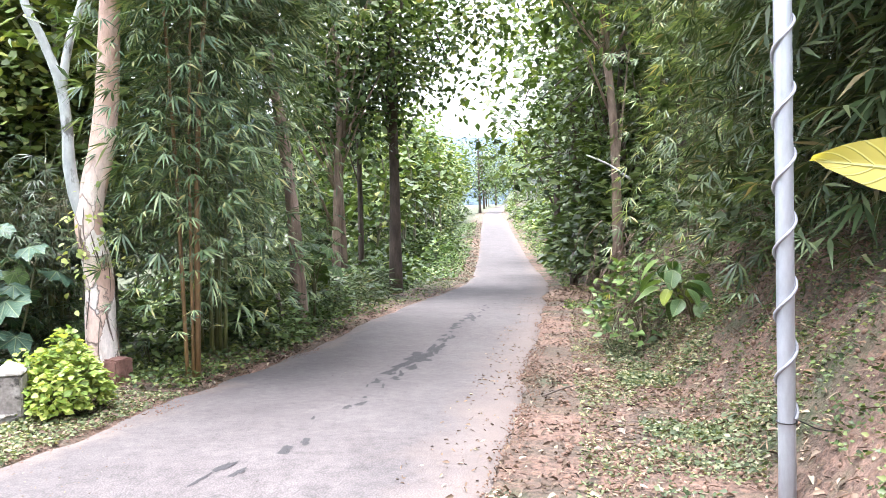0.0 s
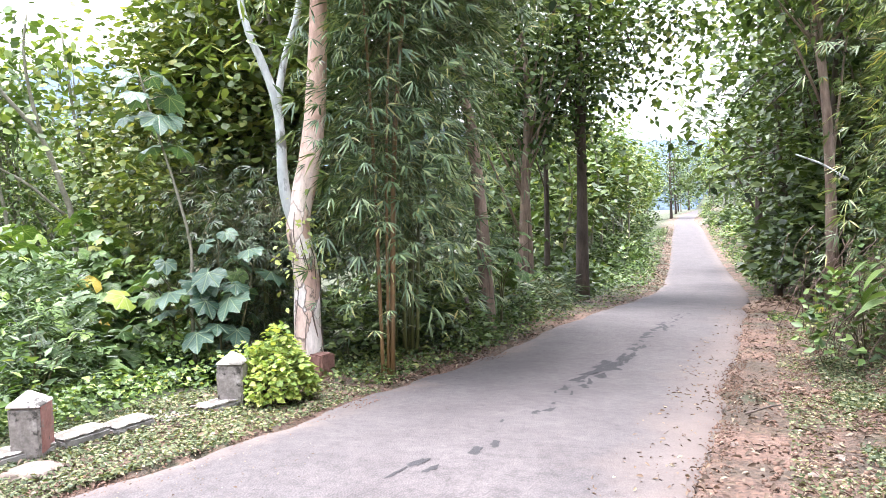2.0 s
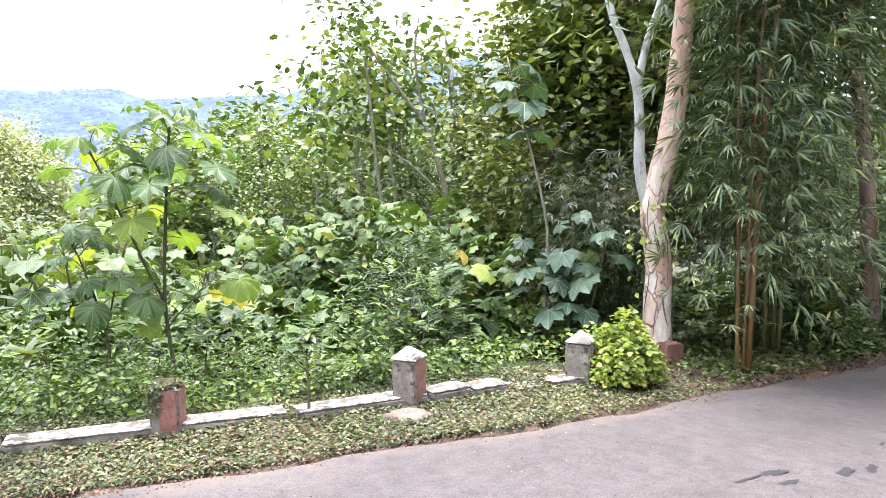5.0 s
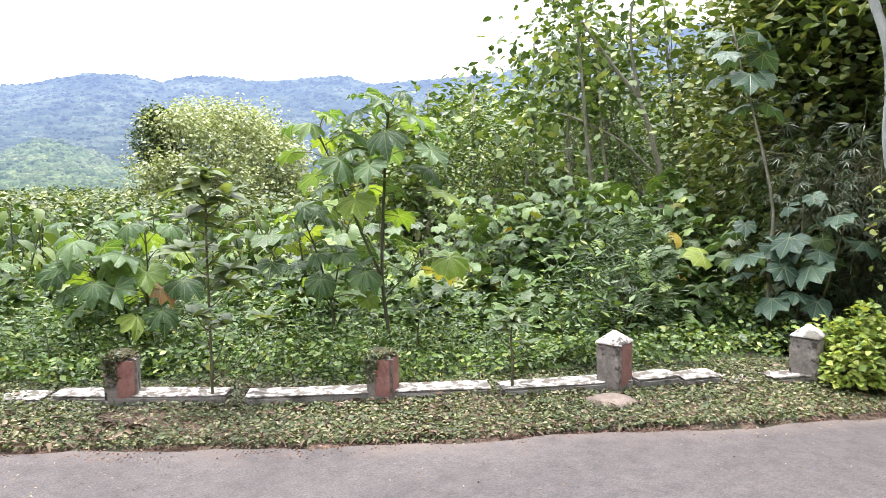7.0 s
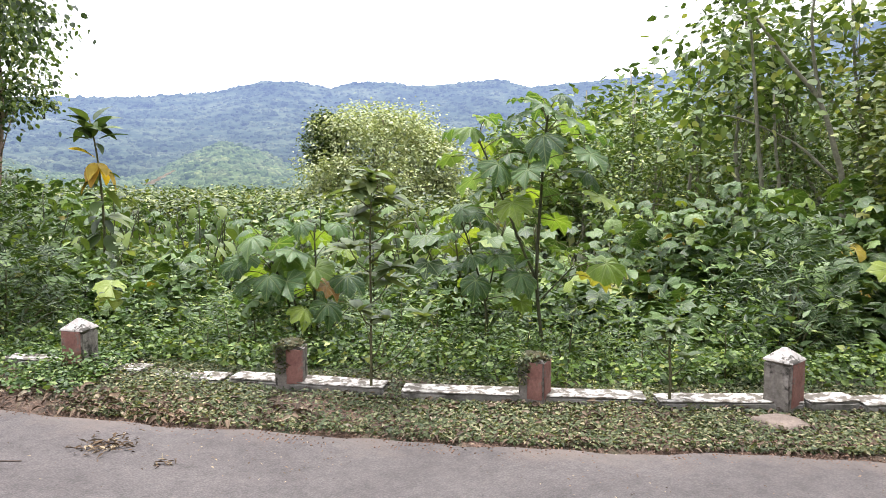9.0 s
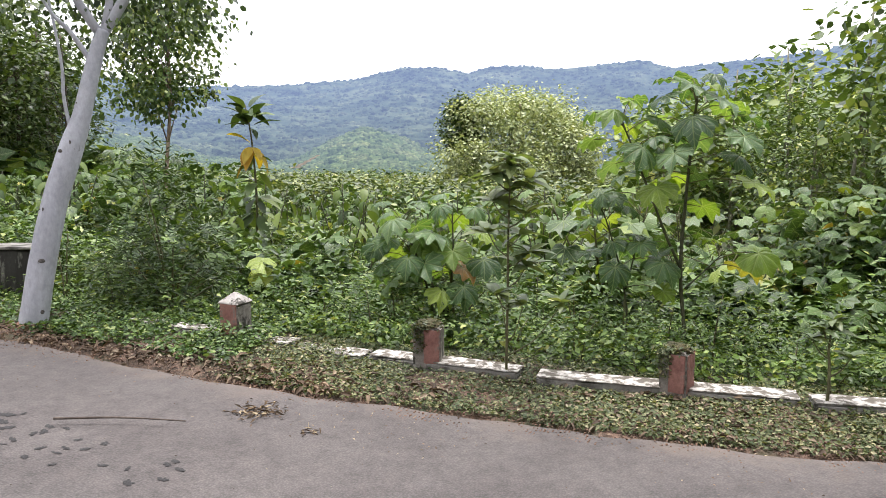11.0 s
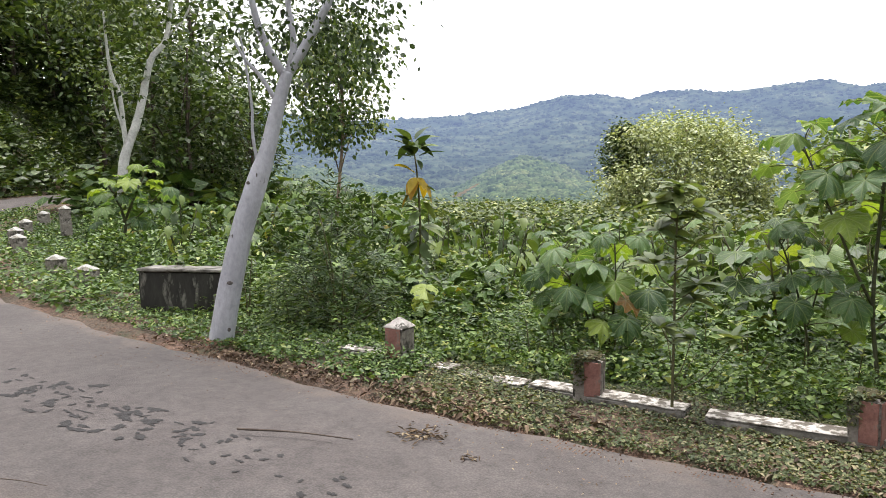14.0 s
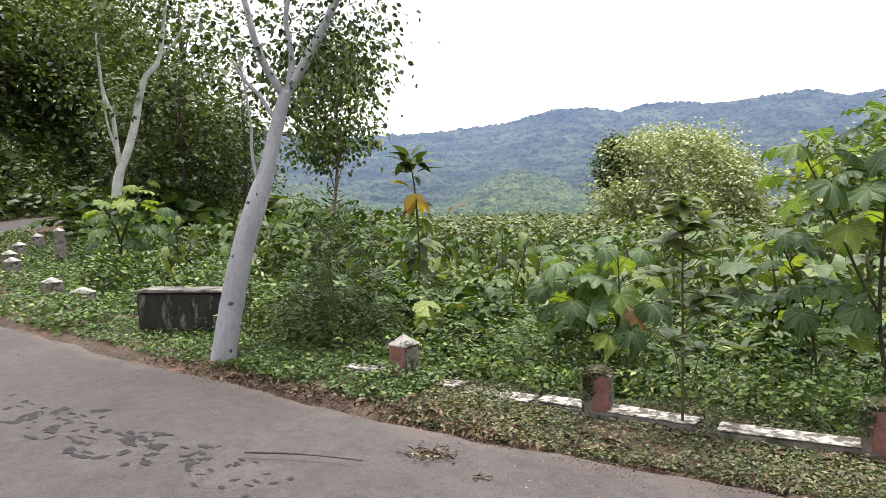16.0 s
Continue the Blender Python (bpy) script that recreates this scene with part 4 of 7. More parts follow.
def kerb():
    """Low whitewashed kerb stones between the posts, some sunk, broken or pushed aside."""
    ob = new("kerb_1")
    tagged(ob, "low whitewashed concrete kerb, broken in places", "kerb", kind="structure")
    rng = random.Random(8)
    for k, (x1, y1, x2, y2, sink) in enumerate((
            (-2.75, 5.68, -2.96, 5.17, 0.01), (-3.0, 5.06, -3.08, 4.88, 0.05), (-3.11, 4.81, -3.22, 4.52, 0.004), (-3.225, 4.51, -3.35, 4.2, 0), (-3.36, 4.19, -3.83, 3.4, 0.005),
            (-3.86, 3.35, -4.79, 2.03, 0), (-4.87, 1.94, -5.57, 1.04, 0.005), (-5.6, 1.0, -5.98, 0.53, 0.045), (-6.0, 0.5, -6.38, 0.03, 0.05), (-6.4, 0.01, -6.86, -0.44, 0.02), (-6.95, -0.54, -7.2, -0.8, 0.03))):
        x, y, ln = (x1 + x2) / 2, (y1 + y2) / 2, math.hypot(x2 - x1, y2 - y1)
        b = part("kerb_stone", box_bm(ln - 0.008, 0.2, 0.26, 0.016, 0.0035, k), M["concrete"], ob)
        top = part("whitewash", box_bm(ln - 0.015, 0.185, 0.008, 0.003, 0.0016, k), M["white_paint"], b, "flaking whitewash")
        top.location = (0, 0, 0.2575)
        b.matrix_basis = pose(x, y, gz(x, y) - 0.2 - sink + rng.uniform(-0.006, 0.006), rng.gauss(0, 1.2), rng.gauss(0, 0.7), math.degrees(math.atan2(y2 - y1, x2 - x1)) + rng.gauss(0, 0.8))


kerb()


def culvert():
    ob = empty("culvert_headwall", -9.05, -2.42, gz(-9.0, -2.4), 76)
    tagged(ob, "black-stained concrete culvert headwall with a pale worn top", "culvert")
    z = 0.6 - gz(-9.0, -2.4)
    part("wall", box_bm(1.05, 0.34, z + 0.3, 0.02, 0.004, 2, 1.04), M["concrete_dark"], ob).location = (0, 0, -0.3)
    part("top_slab", box_bm(1.12, 0.4, 0.035, 0.01, 0.002, 3), M["concrete"], ob, "pale worn top").location = (0, 0, z)


culvert()


def utility_pole():
    x, y = 1.66, 3.58
    z = gz(x, y)
    ob = empty("utility_pole", x, y, z)
    ob.matrix_basis = pose(x, y, z, 0, -1.5, 0)
    tagged(ob, "galvanised steel pole wound with a grey cable at the bank foot", "pole")
    h = 6.2
    v, f = tube([(0, 0, t) for t in np.linspace(-0.4, h, 12)], [0.039] * 12, 20)
    link_mesh("shaft", v, f, M["steel"], ob, True)
    t = np.linspace(0, 1, 620)
    zz = 0.42 + t * (h - 0.5)
    a = zz * 2 * np.pi / 0.292 + 2.4
    r = 0.039 + 0.007
    v, f = tube(np.stack([r * np.cos(a), r * np.sin(a), zz], 1), [0.0075] * 620, 6)
    link_mesh("cable", v, f, M["cable"], ob, True)
    tagged(ob.children[-1], "grey cable wound in a spiral")
    a = np.linspace(0, 2 * np.pi, 20)
    v, f = tube(np.concatenate([np.stack([0.043 * np.cos(a), 0.043 * np.sin(a), 0 * a + 0.4], 1), curve_through([(0.06, 0.0, 0.4), (0.2, 0.05, 0.33), (0.36, 0.12, 0.3)], 8)]), [0.0035] * 28, 5)
    link_mesh("wire_tie", v, f, M["black"], ob, True)
    tagged(ob.children[-1], "thin black tie wire")
    return ob


utility_pole()


def stick(points, r, label, name="stick"):
    p = np.array([(x, y, gz(x, y) + 0.06 + k) for x, y, k in points])
    v, f = tube(curve_through(p, 14), np.linspace(r, r * 0.5, 14), 6)
    return tagged(link_mesh(name, v, f, M["wood"], None, True), label, "stick")


stick([(-4.64, -0.92, 0.062), (-4.56, -0.56, 0.066), (-4.44, -0.22, 0.062)], 0.008, "thin dark stick lying on the asphalt")
stick([(-3.95, -1.95, 0.062), (-3.9, -1.8, 0.066), (-3.84, -1.65, 0.062)], 0.004, "short dry twig lying on the asphalt", "twig")
stick([(0.95, 5.9, 0.0), (1.15, 6.1, 0.02), (1.3, 6.35, 0.0)], 0.01, "dry twig lying on the leaf litter", "twig")


def boulder(x, y, sx, sy, sz, label, material, seed, name="stone"):
    bm = bmesh.new()
    bmesh.ops.create_icosphere(bm, subdivisions=3, radius=1)
    for v in bm.verts:
        k = 1 + 0.3 * noise.noise(v.co * 1.4 + Vector((seed, 2, 1))) + 0.1 * noise.noise(v.co * 5 + Vector((seed, 0, 0)))
        v.co = Vector((v.co.x * sx * k, v.co.y * sy * k, v.co.z * sz * k))
    ob = part(name, bm, material, None, "", True)
    ob.matrix_basis = pose(x, y, gz(x, y), 0, 0, seed * 40)
    return tagged(ob, label, "stone")


boulder(-3.22, 3.84, 0.2, 0.13, 0.055, "flat buff stone in front of a guard post", M["stone"], 1)
boulder(3.55, 16.4, 0.5, 0.9, 0.2, "heap of reddish earth at the bank foot", M["earth"], 5, "earth_mound")
for k, (sx_, sy_) in enumerate(((0.75, 5.2), (0.42, 4.7), (0.5, 6.9), (1.3, 5.0), (1.05, 4.6))):
    boulder(sx_, sy_, 0.035, 0.03, 0.022, "small pebble on the roadside dust", M["stone"], 11 + k, "pebble")


def red_block():
    x, y = -2.7, 6.98
    ob = part("block", box_bm(0.21, 0.17, 0.34, 0.015, 0.003, 5), M["brick_red"])
    ob.matrix_basis = pose(x, y, gz(x, y) - 0.12, 0, 2, 70)
    return tagged(ob, "dull red painted concrete block behind a peeling tree", "block")


red_block()


def stump():
    v, f = tube([(0, 0, -0.2), (0, 0, 0.2), (0.02, 0, 0.42)], [0.14, 0.12, 0.11], 10)
    v2, f2 = tube([(-0.16, 0, 0.4), (0.0, 0.0, 0.44), (0.16, 0, 0.42)], [0.04, 0.05, 0.04], 8)
    v, f = joined([(v, f), (v2, f2)])
    ob = link_mesh("tree_stump", v, f, M["bark_dark"])
    x, y = 5.05, 22.6
    ob.matrix_basis = pose(x, y, gz(x, y))
    return tagged(ob, "dark tree stump beside the road", "stump")


stump()


def damp_patches():
    """Thin dark damp stains in the wheel line; each a flat blob just above the asphalt."""
    rng = np.random.default_rng(12)
    spots = []
    for k in range(150):                                 # a broken line of drips along the straight
        y = 3.0 + 12 * (k / 150) ** 0.9
        e = np.interp(y, EDGE[::-1, 1], EDGE[::-1, 0])
        big = math.exp(-((y - 8.4) / 1.3) ** 2) + 0.5 * math.exp(-((y - 11.5) / 1.2) ** 2)
        x = e + 1.5 + 0.02 * (y - 4) + rng.choice((-0.07, 0.06)) + rng.normal() * 0.03
        if rng.random() < 0.28 + 0.7 * big:
            spots.append((x, y, (0.024 + 0.03 * big) * (0.5 + 0.9 * rng.random()), (0.07 + 0.1 * big) * (0.5 + 0.9 * rng.random())))
    for k in range(190):                                 # a broader trail through the bend
        t = rng.random()
        bx, by = np.interp(t, [0, 0.25, 0.5, 0.75, 1], [-3.75, -4.35, -5.0, -5.75, -7.0]), np.interp(t, [0, 0.25, 0.5, 0.75, 1], [-0.25, -0.9, -1.7, -2.65, -4.1])
        dense = math.exp(-((t - 0.58) / 0.22) ** 2)
        off = rng.normal() * 0.13
        if rng.random() < 0.35 + dense:
            spots.append((bx + 0.7 * off, by - 0.7 * off, 0.01 + 0.034 * rng.random() * (0.35 + dense), 0.012 + 0.05 * rng.random() * (0.35 + dense)))
    shared = []
    for s in range(5):
        n = 18
        a = np.linspace(0, 2 * np.pi, n, endpoint=False)
        r = 1 + 0.3 * np.sin(2 * a + s) + 0.2 * np.sin(5 * a + 2 * s) + 0.1 * rng.normal(size=n)
        v = np.concatenate([[(0, 0, 0.0006)], np.stack([r * np.cos(a), r * np.sin(a), 0 * a], 1)])
        ob = link_mesh("damp_stain", v, [(0, k + 1, (k + 1) % n + 1) for k in range(n)], M["damp"])
        shared.append(ob.data)
        bpy.data.objects.remove(ob)
    tops = np.array([(s[0], s[1]) for s in spots])
    d, z = road_coords(tops[:, 0], tops[:, 1])
    for k, (x, y, w, ln) in enumerate(spots):
        if not (-ROAD_W + 0.1 < d[k] < -0.1):
            continue
        ob = new("damp_stain", shared[k % 5])
        u = -d[k] / ROAD_W
        j = ((LINE[:, :2] - tops[k]) ** 2).sum(1).argmin()
        ob.matrix_basis = pose(x, y, z[k] + 0.0145 + 0.006 * float(lumps(x, y, 2.0)) + 0.025 * (1 - (2 * u - 1) ** 2), 0, 0, math.degrees(math.atan2(TANG[j, 1], TANG[j, 0])) + rng.normal() * 12) @ Matrix.Diagonal((ln, w, 1, 1))
        tagged(ob, "dark damp stain on the grey asphalt", "stain", "damp stains on the road")


damp_patches()


def street_lamp(x, y, h):
    z = gz(x, y)
    ob = empty("street_lamp", x, y, z)
    tagged(ob, "thin pale street lamp with a curved arm beside the far road", "lamp", "far street lamps")
    v, f = tube([(0, 0, t) for t in np.linspace(-0.3, h, 6)], [0.07] * 6, 8)
    link_mesh("pole", v, f, M["cap_grey"], ob, True)
    v, f = tube(curve_through([(0, 0, h - 0.05), (-0.25, 0, h + 0.5), (-1.1, 0, h + 0.85)], 8), [0.05] * 8, 6)
    link_mesh("arm", v, f, M["cap_grey"], ob, True)
    o = part("lamp_head", box_bm(0.5, 0.16, 0.1, 0.02), M["cap_grey"], ob)
    o.location = (-1.25, 0, h + 0.82)


street_lamp(13.1, 79.5, 3.4)
street_lamp(15.0, 88, 3.4)


def stake():
    x, y = -1.78, 10.2
    v, f = tube([(0.02, 0, -0.2), (0, 0, 0.3), (-0.05, 0, 0.62)], [0.035, 0.034, 0.03], 8)
    ob = link_mesh("stake", v, f, M["bark_dark"], None, True)
    ob.matrix_basis = pose(x, y, gz(x, y))
    tagged(ob, "short dark wooden stake on the verge", "stake")


stake()

# ---- plants ----
LOBED = shape_lobed(((-152, 0.44), (-98, 0.5), (-48, 0.54), (0, 0.6), (48, 0.54), (98, 0.5), (152, 0.44)), 0.455, 0.32, 0.04)
LOBED_L = shape_lobed(((-150, 0.46), (-98, 0.5), (-48, 0.53), (0, 0.6), (48, 0.53), (98, 0.5), (150, 0.46)), 0.455, 0.35, 0.03, False)
CURLED = shape_ovate(0.2, 0.4, 0.14)
OVATE = shape_ovate()
BROAD = shape_ovate(0.38, 0.22, 0.08)
SIMPLE = shape_simple(0.32)
NARROW_L = shape_simple(0.2, 0.3, 0.04)
NARROW = shape_simple(0.1, 0.25, 0.03)
SPRAYS = [shape_spray(7, 0.055, 75, 0.4, 1), shape_spray(5, 0.055, 45, 0.7, 2), shape_spray(8, 0.05, 100, 0.3, 3), shape_spray(4, 0.06, 40, 0.5, 4), shape_spray(6, 0.05, 70, 0.8, 5)]


def limbs_and_clumps(rng, base_r, height, fork, crown, radii, count, lean=(0, 0), limbs=14):
    """A trunk, limbs from it to points inside the crown, and those points."""
    top = np.array([lean[0], lean[1], height])
    bend = rng.normal(size=2) * 0.03 * height
    trunk = curve_through([(0, 0, -0.3), (bend[0] * 0.4, bend[1] * 0.4, height * 0.3), (lean[0] * 0.6 + bend[0], lean[1] * 0.6 + bend[1], height * 0.65), tuple(top)], 10)
    pieces = [tube(trunk, np.linspace(base_r, base_r * 0.35, 10) * np.array([1.35, 1.08] + [1] * 8), 9, 0.03, rng)]
    ends = []
    for k in range(count):
        u = rng.normal(size=3)
        u = u / np.linalg.norm(u) * (0.45 + 0.55 * rng.random() ** 0.5)
        e = np.array(crown) + u * np.array(radii)
        ends.append(e)
        if k < limbs:
            s = fork + (0.98 - fork) * rng.random()
            i = int(s * 9)
            a = trunk[i]
            mid = (a + e) / 2 + np.array([0, 0, 0.12 * np.linalg.norm(e - a)]) * rng.uniform(-0.4, 1)
            pieces.append(tube(curve_through([a, mid, e], 5), np.linspace(base_r * 0.3, base_r * 0.06, 5), 4))
    return joined(pieces), np.array(ends)


def crown_leaves(rng, ends, per, spread, size, shape, tilt=0.55, droop=0.25):
    n = len(ends) * per
    c = np.repeat(ends, per, axis=0)
    p = c + rng.normal(size=(n, 3)) * np.array([spread, spread, spread * 0.7])
    ax, nm = random_frames(rng, n, tilt, droop)
    out = unit(p - c)
    ax = ax + out * 0.8
    return scatter(shape, p, ax, nm, size * (0.6 + 0.7 * rng.random(n)))


def tree(name, label, category, x, y, height, base_r, fork, crown, radii, clumps, per, spread, leaf, shape, lm, bm_, seed, lean=(0, 0), group="", z=None, tilt=0.55, droop=0.25, limbs=14):
    rng = np.random.default_rng(seed)
    ob = empty(name, x, y, gz(x, y) if z is None else z)
    tagged(ob, label, category, group)
    (v, f), ends = limbs_and_clumps(rng, base_r, height, fork, crown, radii, clumps, lean, limbs)
    link_mesh("trunk", v, f, bm_, ob, True)
    v, f = crown_leaves(rng, ends, per, spread, leaf, shape, tilt, droop)
    link_mesh("crown", v, f, lm, ob)
    return ob


FAR_KIND = {}                                         # simpler builds of a kind for places beyond 23 m


def place(ob, x, y, turn, size, sink=0.05):
    if math.hypot(x, y) > 23:
        ob = FAR_KIND.get(ob, ob)
    return copy_thing(ob, pose(x, y, gz(x, y) - sink, 0, 0, turn) @ Matrix.Scale(size, 4))


def bamboo(name, label, x, y, culms, height, spread, sprays, size, lm, cm, seed, low=0.15, toward=(0, 0), group="bamboo along the road"):
    """A clump of arching culms, with fans of narrow leaves on fine twigs along them."""
    rng = np.random.default_rng(seed)
    ob = empty(name, x, y, gz(x, y))
    tagged(ob, label, "bamboo", group)
    lines = []
    for k in range(culms):
        a = rng.random() * 6.283
        b = np.array([math.cos(a), math.sin(a)]) * 0.28 * rng.random()
        o = np.array([math.cos(a), math.sin(a)]) * spread * (0.4 + 0.8 * rng.random()) + np.array(toward) * rng.random()
        h = height * (0.75 + 0.35 * rng.random())
        lines.append(curve_through([(b[0], b[1], -0.2), (b[0] + o[0] * 0.12, b[1] + o[1] * 0.12, h * 0.45), (b[0] + o[0] * 0.45, b[1] + o[1] * 0.45, h * 0.85), (b[0] + o[0], b[1] + o[1], h * 0.93)], 14))
        node = np.ones(14)
        node[::2] = 1.12
        v, f = tube(lines[-1], np.linspace(0.026, 0.007, 14) * node * (0.6 + 0.5 * rng.random()), 6)
        link_mesh("culm", v, f, cm, ob, True)
    pos, tips, twigs = [], [], []
    for k in range(sprays):
        ln = lines[rng.integers(culms)]
        s = low + (1 - low) * rng.random() ** 0.8
        i = min(int(s * 13), 12)
        c = ln[i] + (ln[i + 1] - ln[i]) * rng.random()
        a = rng.random() * 6.283
        reach = spread * (0.06 + 0.84 * rng.random() ** 0.8)
        e = c + np.array([math.cos(a) * reach, math.sin(a) * reach, rng.normal() * 0.3 - 0.45 * reach])
        pos.append(e)
        tips.append([math.cos(a), math.sin(a), -0.12 + rng.normal() * 0.35])
        if k % 5 == 0:
            twigs.append(tube(curve_through([c, (c + e) / 2 + np.array([0, 0, 0.08]), e], 4), [0.005, 0.004, 0.003, 0.002], 3))
    pos, tips = np.array(pos), np.array(tips)
    pieces = []
    for s in range(5):
        q = slice(s, None, 5)
        n = len(pos[q])
        nm = np.stack([rng.normal(size=n) * 0.35, rng.normal(size=n) * 0.35, np.ones(n)], 1) + tips[q] * 0.5
        pieces.append(scatter(SPRAYS[s], pos[q], tips[q], nm, size * (0.55 + 0.85 * rng.random(n))))
    v, f = joined(pieces)
    link_mesh("foliage", v, f, lm, ob)
    v, f = joined(twigs)
    link_mesh("twig_mass", v, f, M["stem"], ob)
    return ob


def lobed_plant(name, label, x, y, stems, per, leaf, lm, seed, z=None, shape=LOBED, stem_r=0.014, sm=None, start=0.45, petiole=0.26, group="large-leaved plants beyond the kerb", single=False):
    """Straight stems (lists of points from the base) with big stalked leaves towards the top."""
    rng = np.random.default_rng(seed)
    ob = empty(name, x, y, gz(x, y) if z is None else z)
    tagged(ob, label, "plant", group)
    pieces, pos, axes, nms, sizes = [], [], [], [], []
    for k, st in enumerate(stems):
        c = curve_through([(0, 0, -0.15)] + list(st), 14)
        pieces.append(tube(c, np.linspace(stem_r, stem_r * 0.45, 14), 5))
        for j in range(per):
            s = start + (1 - start) * (j + 0.5) / per
            i = min(int(s * 13), 12)
            a = j * 2.4 + rng.normal() * 0.4 + seed
            rise = (0.1 + 0.5 * (s - start)) * petiole + (0.15 * petiole if j >= per - 2 else 0)
            reach = petiole * (0.55 + 0.8 * rng.random()) * (1.25 - 0.5 * s)
            e = c[i] + np.array([math.cos(a) * reach, math.sin(a) * reach, rise])
            pieces.append(tube(curve_through([c[i], (c[i] + e) / 2 + np.array([0, 0, 0.03]), e], 3), [0.005, 0.004, 0.003], 3))
            pos.append(e)
            axes.append((math.cos(a), math.sin(a), -0.25 - 0.6 * rng.random()))
            nms.append((rng.normal() * 0.3 + 0.4 * math.cos(a), rng.normal() * 0.3 + 0.4 * math.sin(a), 1.0))
            sizes.append(leaf * (0.7 + 0.5 * rng.random()) * (1.0 if j < per - 2 else 0.8))
    v, f = joined(pieces)
    link_mesh("stem", v, f, sm or M["stem"], ob, True)
    pos, axes, nms = np.array(pos), np.array(axes), np.array(nms)
    if single:
        one = None
        for k in range(len(pos)):
            d = unit(axes[k:k + 1])[0]
            n = nms[k] - (nms[k] @ d) * d
            n /= np.linalg.norm(n)
            if one is None:
                first = link_mesh("leaf", shape[0], shape[1], lm, ob, True, uv=tiled_uv(shape, 1))
                one = first.data
                o = first
            else:
                o = new("leaf", one)
                o.parent = ob
            s = np.cross(n, d)
            o.matrix_basis = Matrix.Translation(pos[k]) @ Matrix(np.stack([d, s, n], 1).tolist()).to_4x4() @ Matrix.Scale(sizes[k], 4)
    else:
        v, f = scatter(shape, pos, axes, nms, np.array(sizes))
        link_mesh("leaves", v, f, lm, ob, True, uv=tiled_uv(shape, len(pos)))
    return ob


def big_leaf_plant(label, x, y, stems, leaf, seed, petiole=0.3, material=None, category="plant", sides=8):
    """Thin branching stems, each (points, radius, where its leaves begin, how many), with single large stalked leaves."""
    rng = np.random.default_rng(seed)
    z = gz(x, y)
    ob = empty("large_leaved_plant", x, y, z)
    tagged(ob, label, category, "large-leaved plants beyond the kerb")
    blades = [broad_lobed(((-140, 0.44), (-92, 0.5), (-46, 0.54), (0, 0.62), (46, 0.54), (92, 0.5), (140, 0.44)), 0.44 + 0.02 * k, dr, 0.05 + 0.02 * k) for k, dr in enumerate((0.2, 0.42, 0.7))]
    meshes = []
    base = np.array([x, y, z])
    for k, (pts, r, start, count) in enumerate(stems):
        pts = np.array(pts, float) - base
        if k == 0:
            pts = np.concatenate([[(pts[0, 0], pts[0, 1], -0.2)], pts])
        c = curve_through(pts, 18)
        v, f = tube(c, np.linspace(r, r * 0.5, 18), sides, 0.03, rng)
        link_mesh("stem", v, f, M["stem_dark"], ob, True)
        turn = rng.random() * 6.28
        for j in range(count):
            q = (j + 0.5) / count
            s = start + (1 - start) * q
            i = min(int(s * 17), 16)
            a = turn + j * 2.4 + rng.normal() * 0.25
            reach = petiole * (1.2 - 0.75 * q) * (0.8 + 0.4 * rng.random())
            e = c[i] + np.array([math.cos(a) * reach, math.sin(a) * reach, petiole * (0.02 + 0.4 * q) + 0.02 * rng.normal()])
            v, f = tube(curve_through([c[i], (c[i] + e) / 2 + np.array([0, 0, 0.04]), e], 5), np.linspace(0.0045, 0.003, 5), 5)
            link_mesh("stalk", v, f, M["stem"], ob, True)
            d = unit(np.array([[math.cos(a), math.sin(a), 0.05 - 0.45 * (1 - q) - 0.6 * rng.random()]]))[0]
            n = np.array([0.3 * math.cos(a) + rng.normal() * 0.35, 0.3 * math.sin(a) + rng.normal() * 0.35, 1.0])
            n = n - (n @ d) * d
            n /= np.linalg.norm(n)
            kind = int(rng.integers(3))
            while len(meshes) <= kind:
                first = link_mesh("leaf", *blades[len(meshes)], material or M["lobed_one"], None, True, uv=tiled_uv(blades[len(meshes)], 1))
                meshes.append(first.data)
                bpy.data.objects.remove(first)
            o = new("leaf", meshes[kind])
            o.parent = ob
            o.matrix_basis = Matrix.Translation(e) @ Matrix(np.stack([d, np.cross(n, d), n], 1).tolist()).to_4x4() @ Matrix.Scale(leaf * (0.75 + 0.4 * rng.random()) * (1.0 if q < 0.8 else 0.8), 4)
    return ob


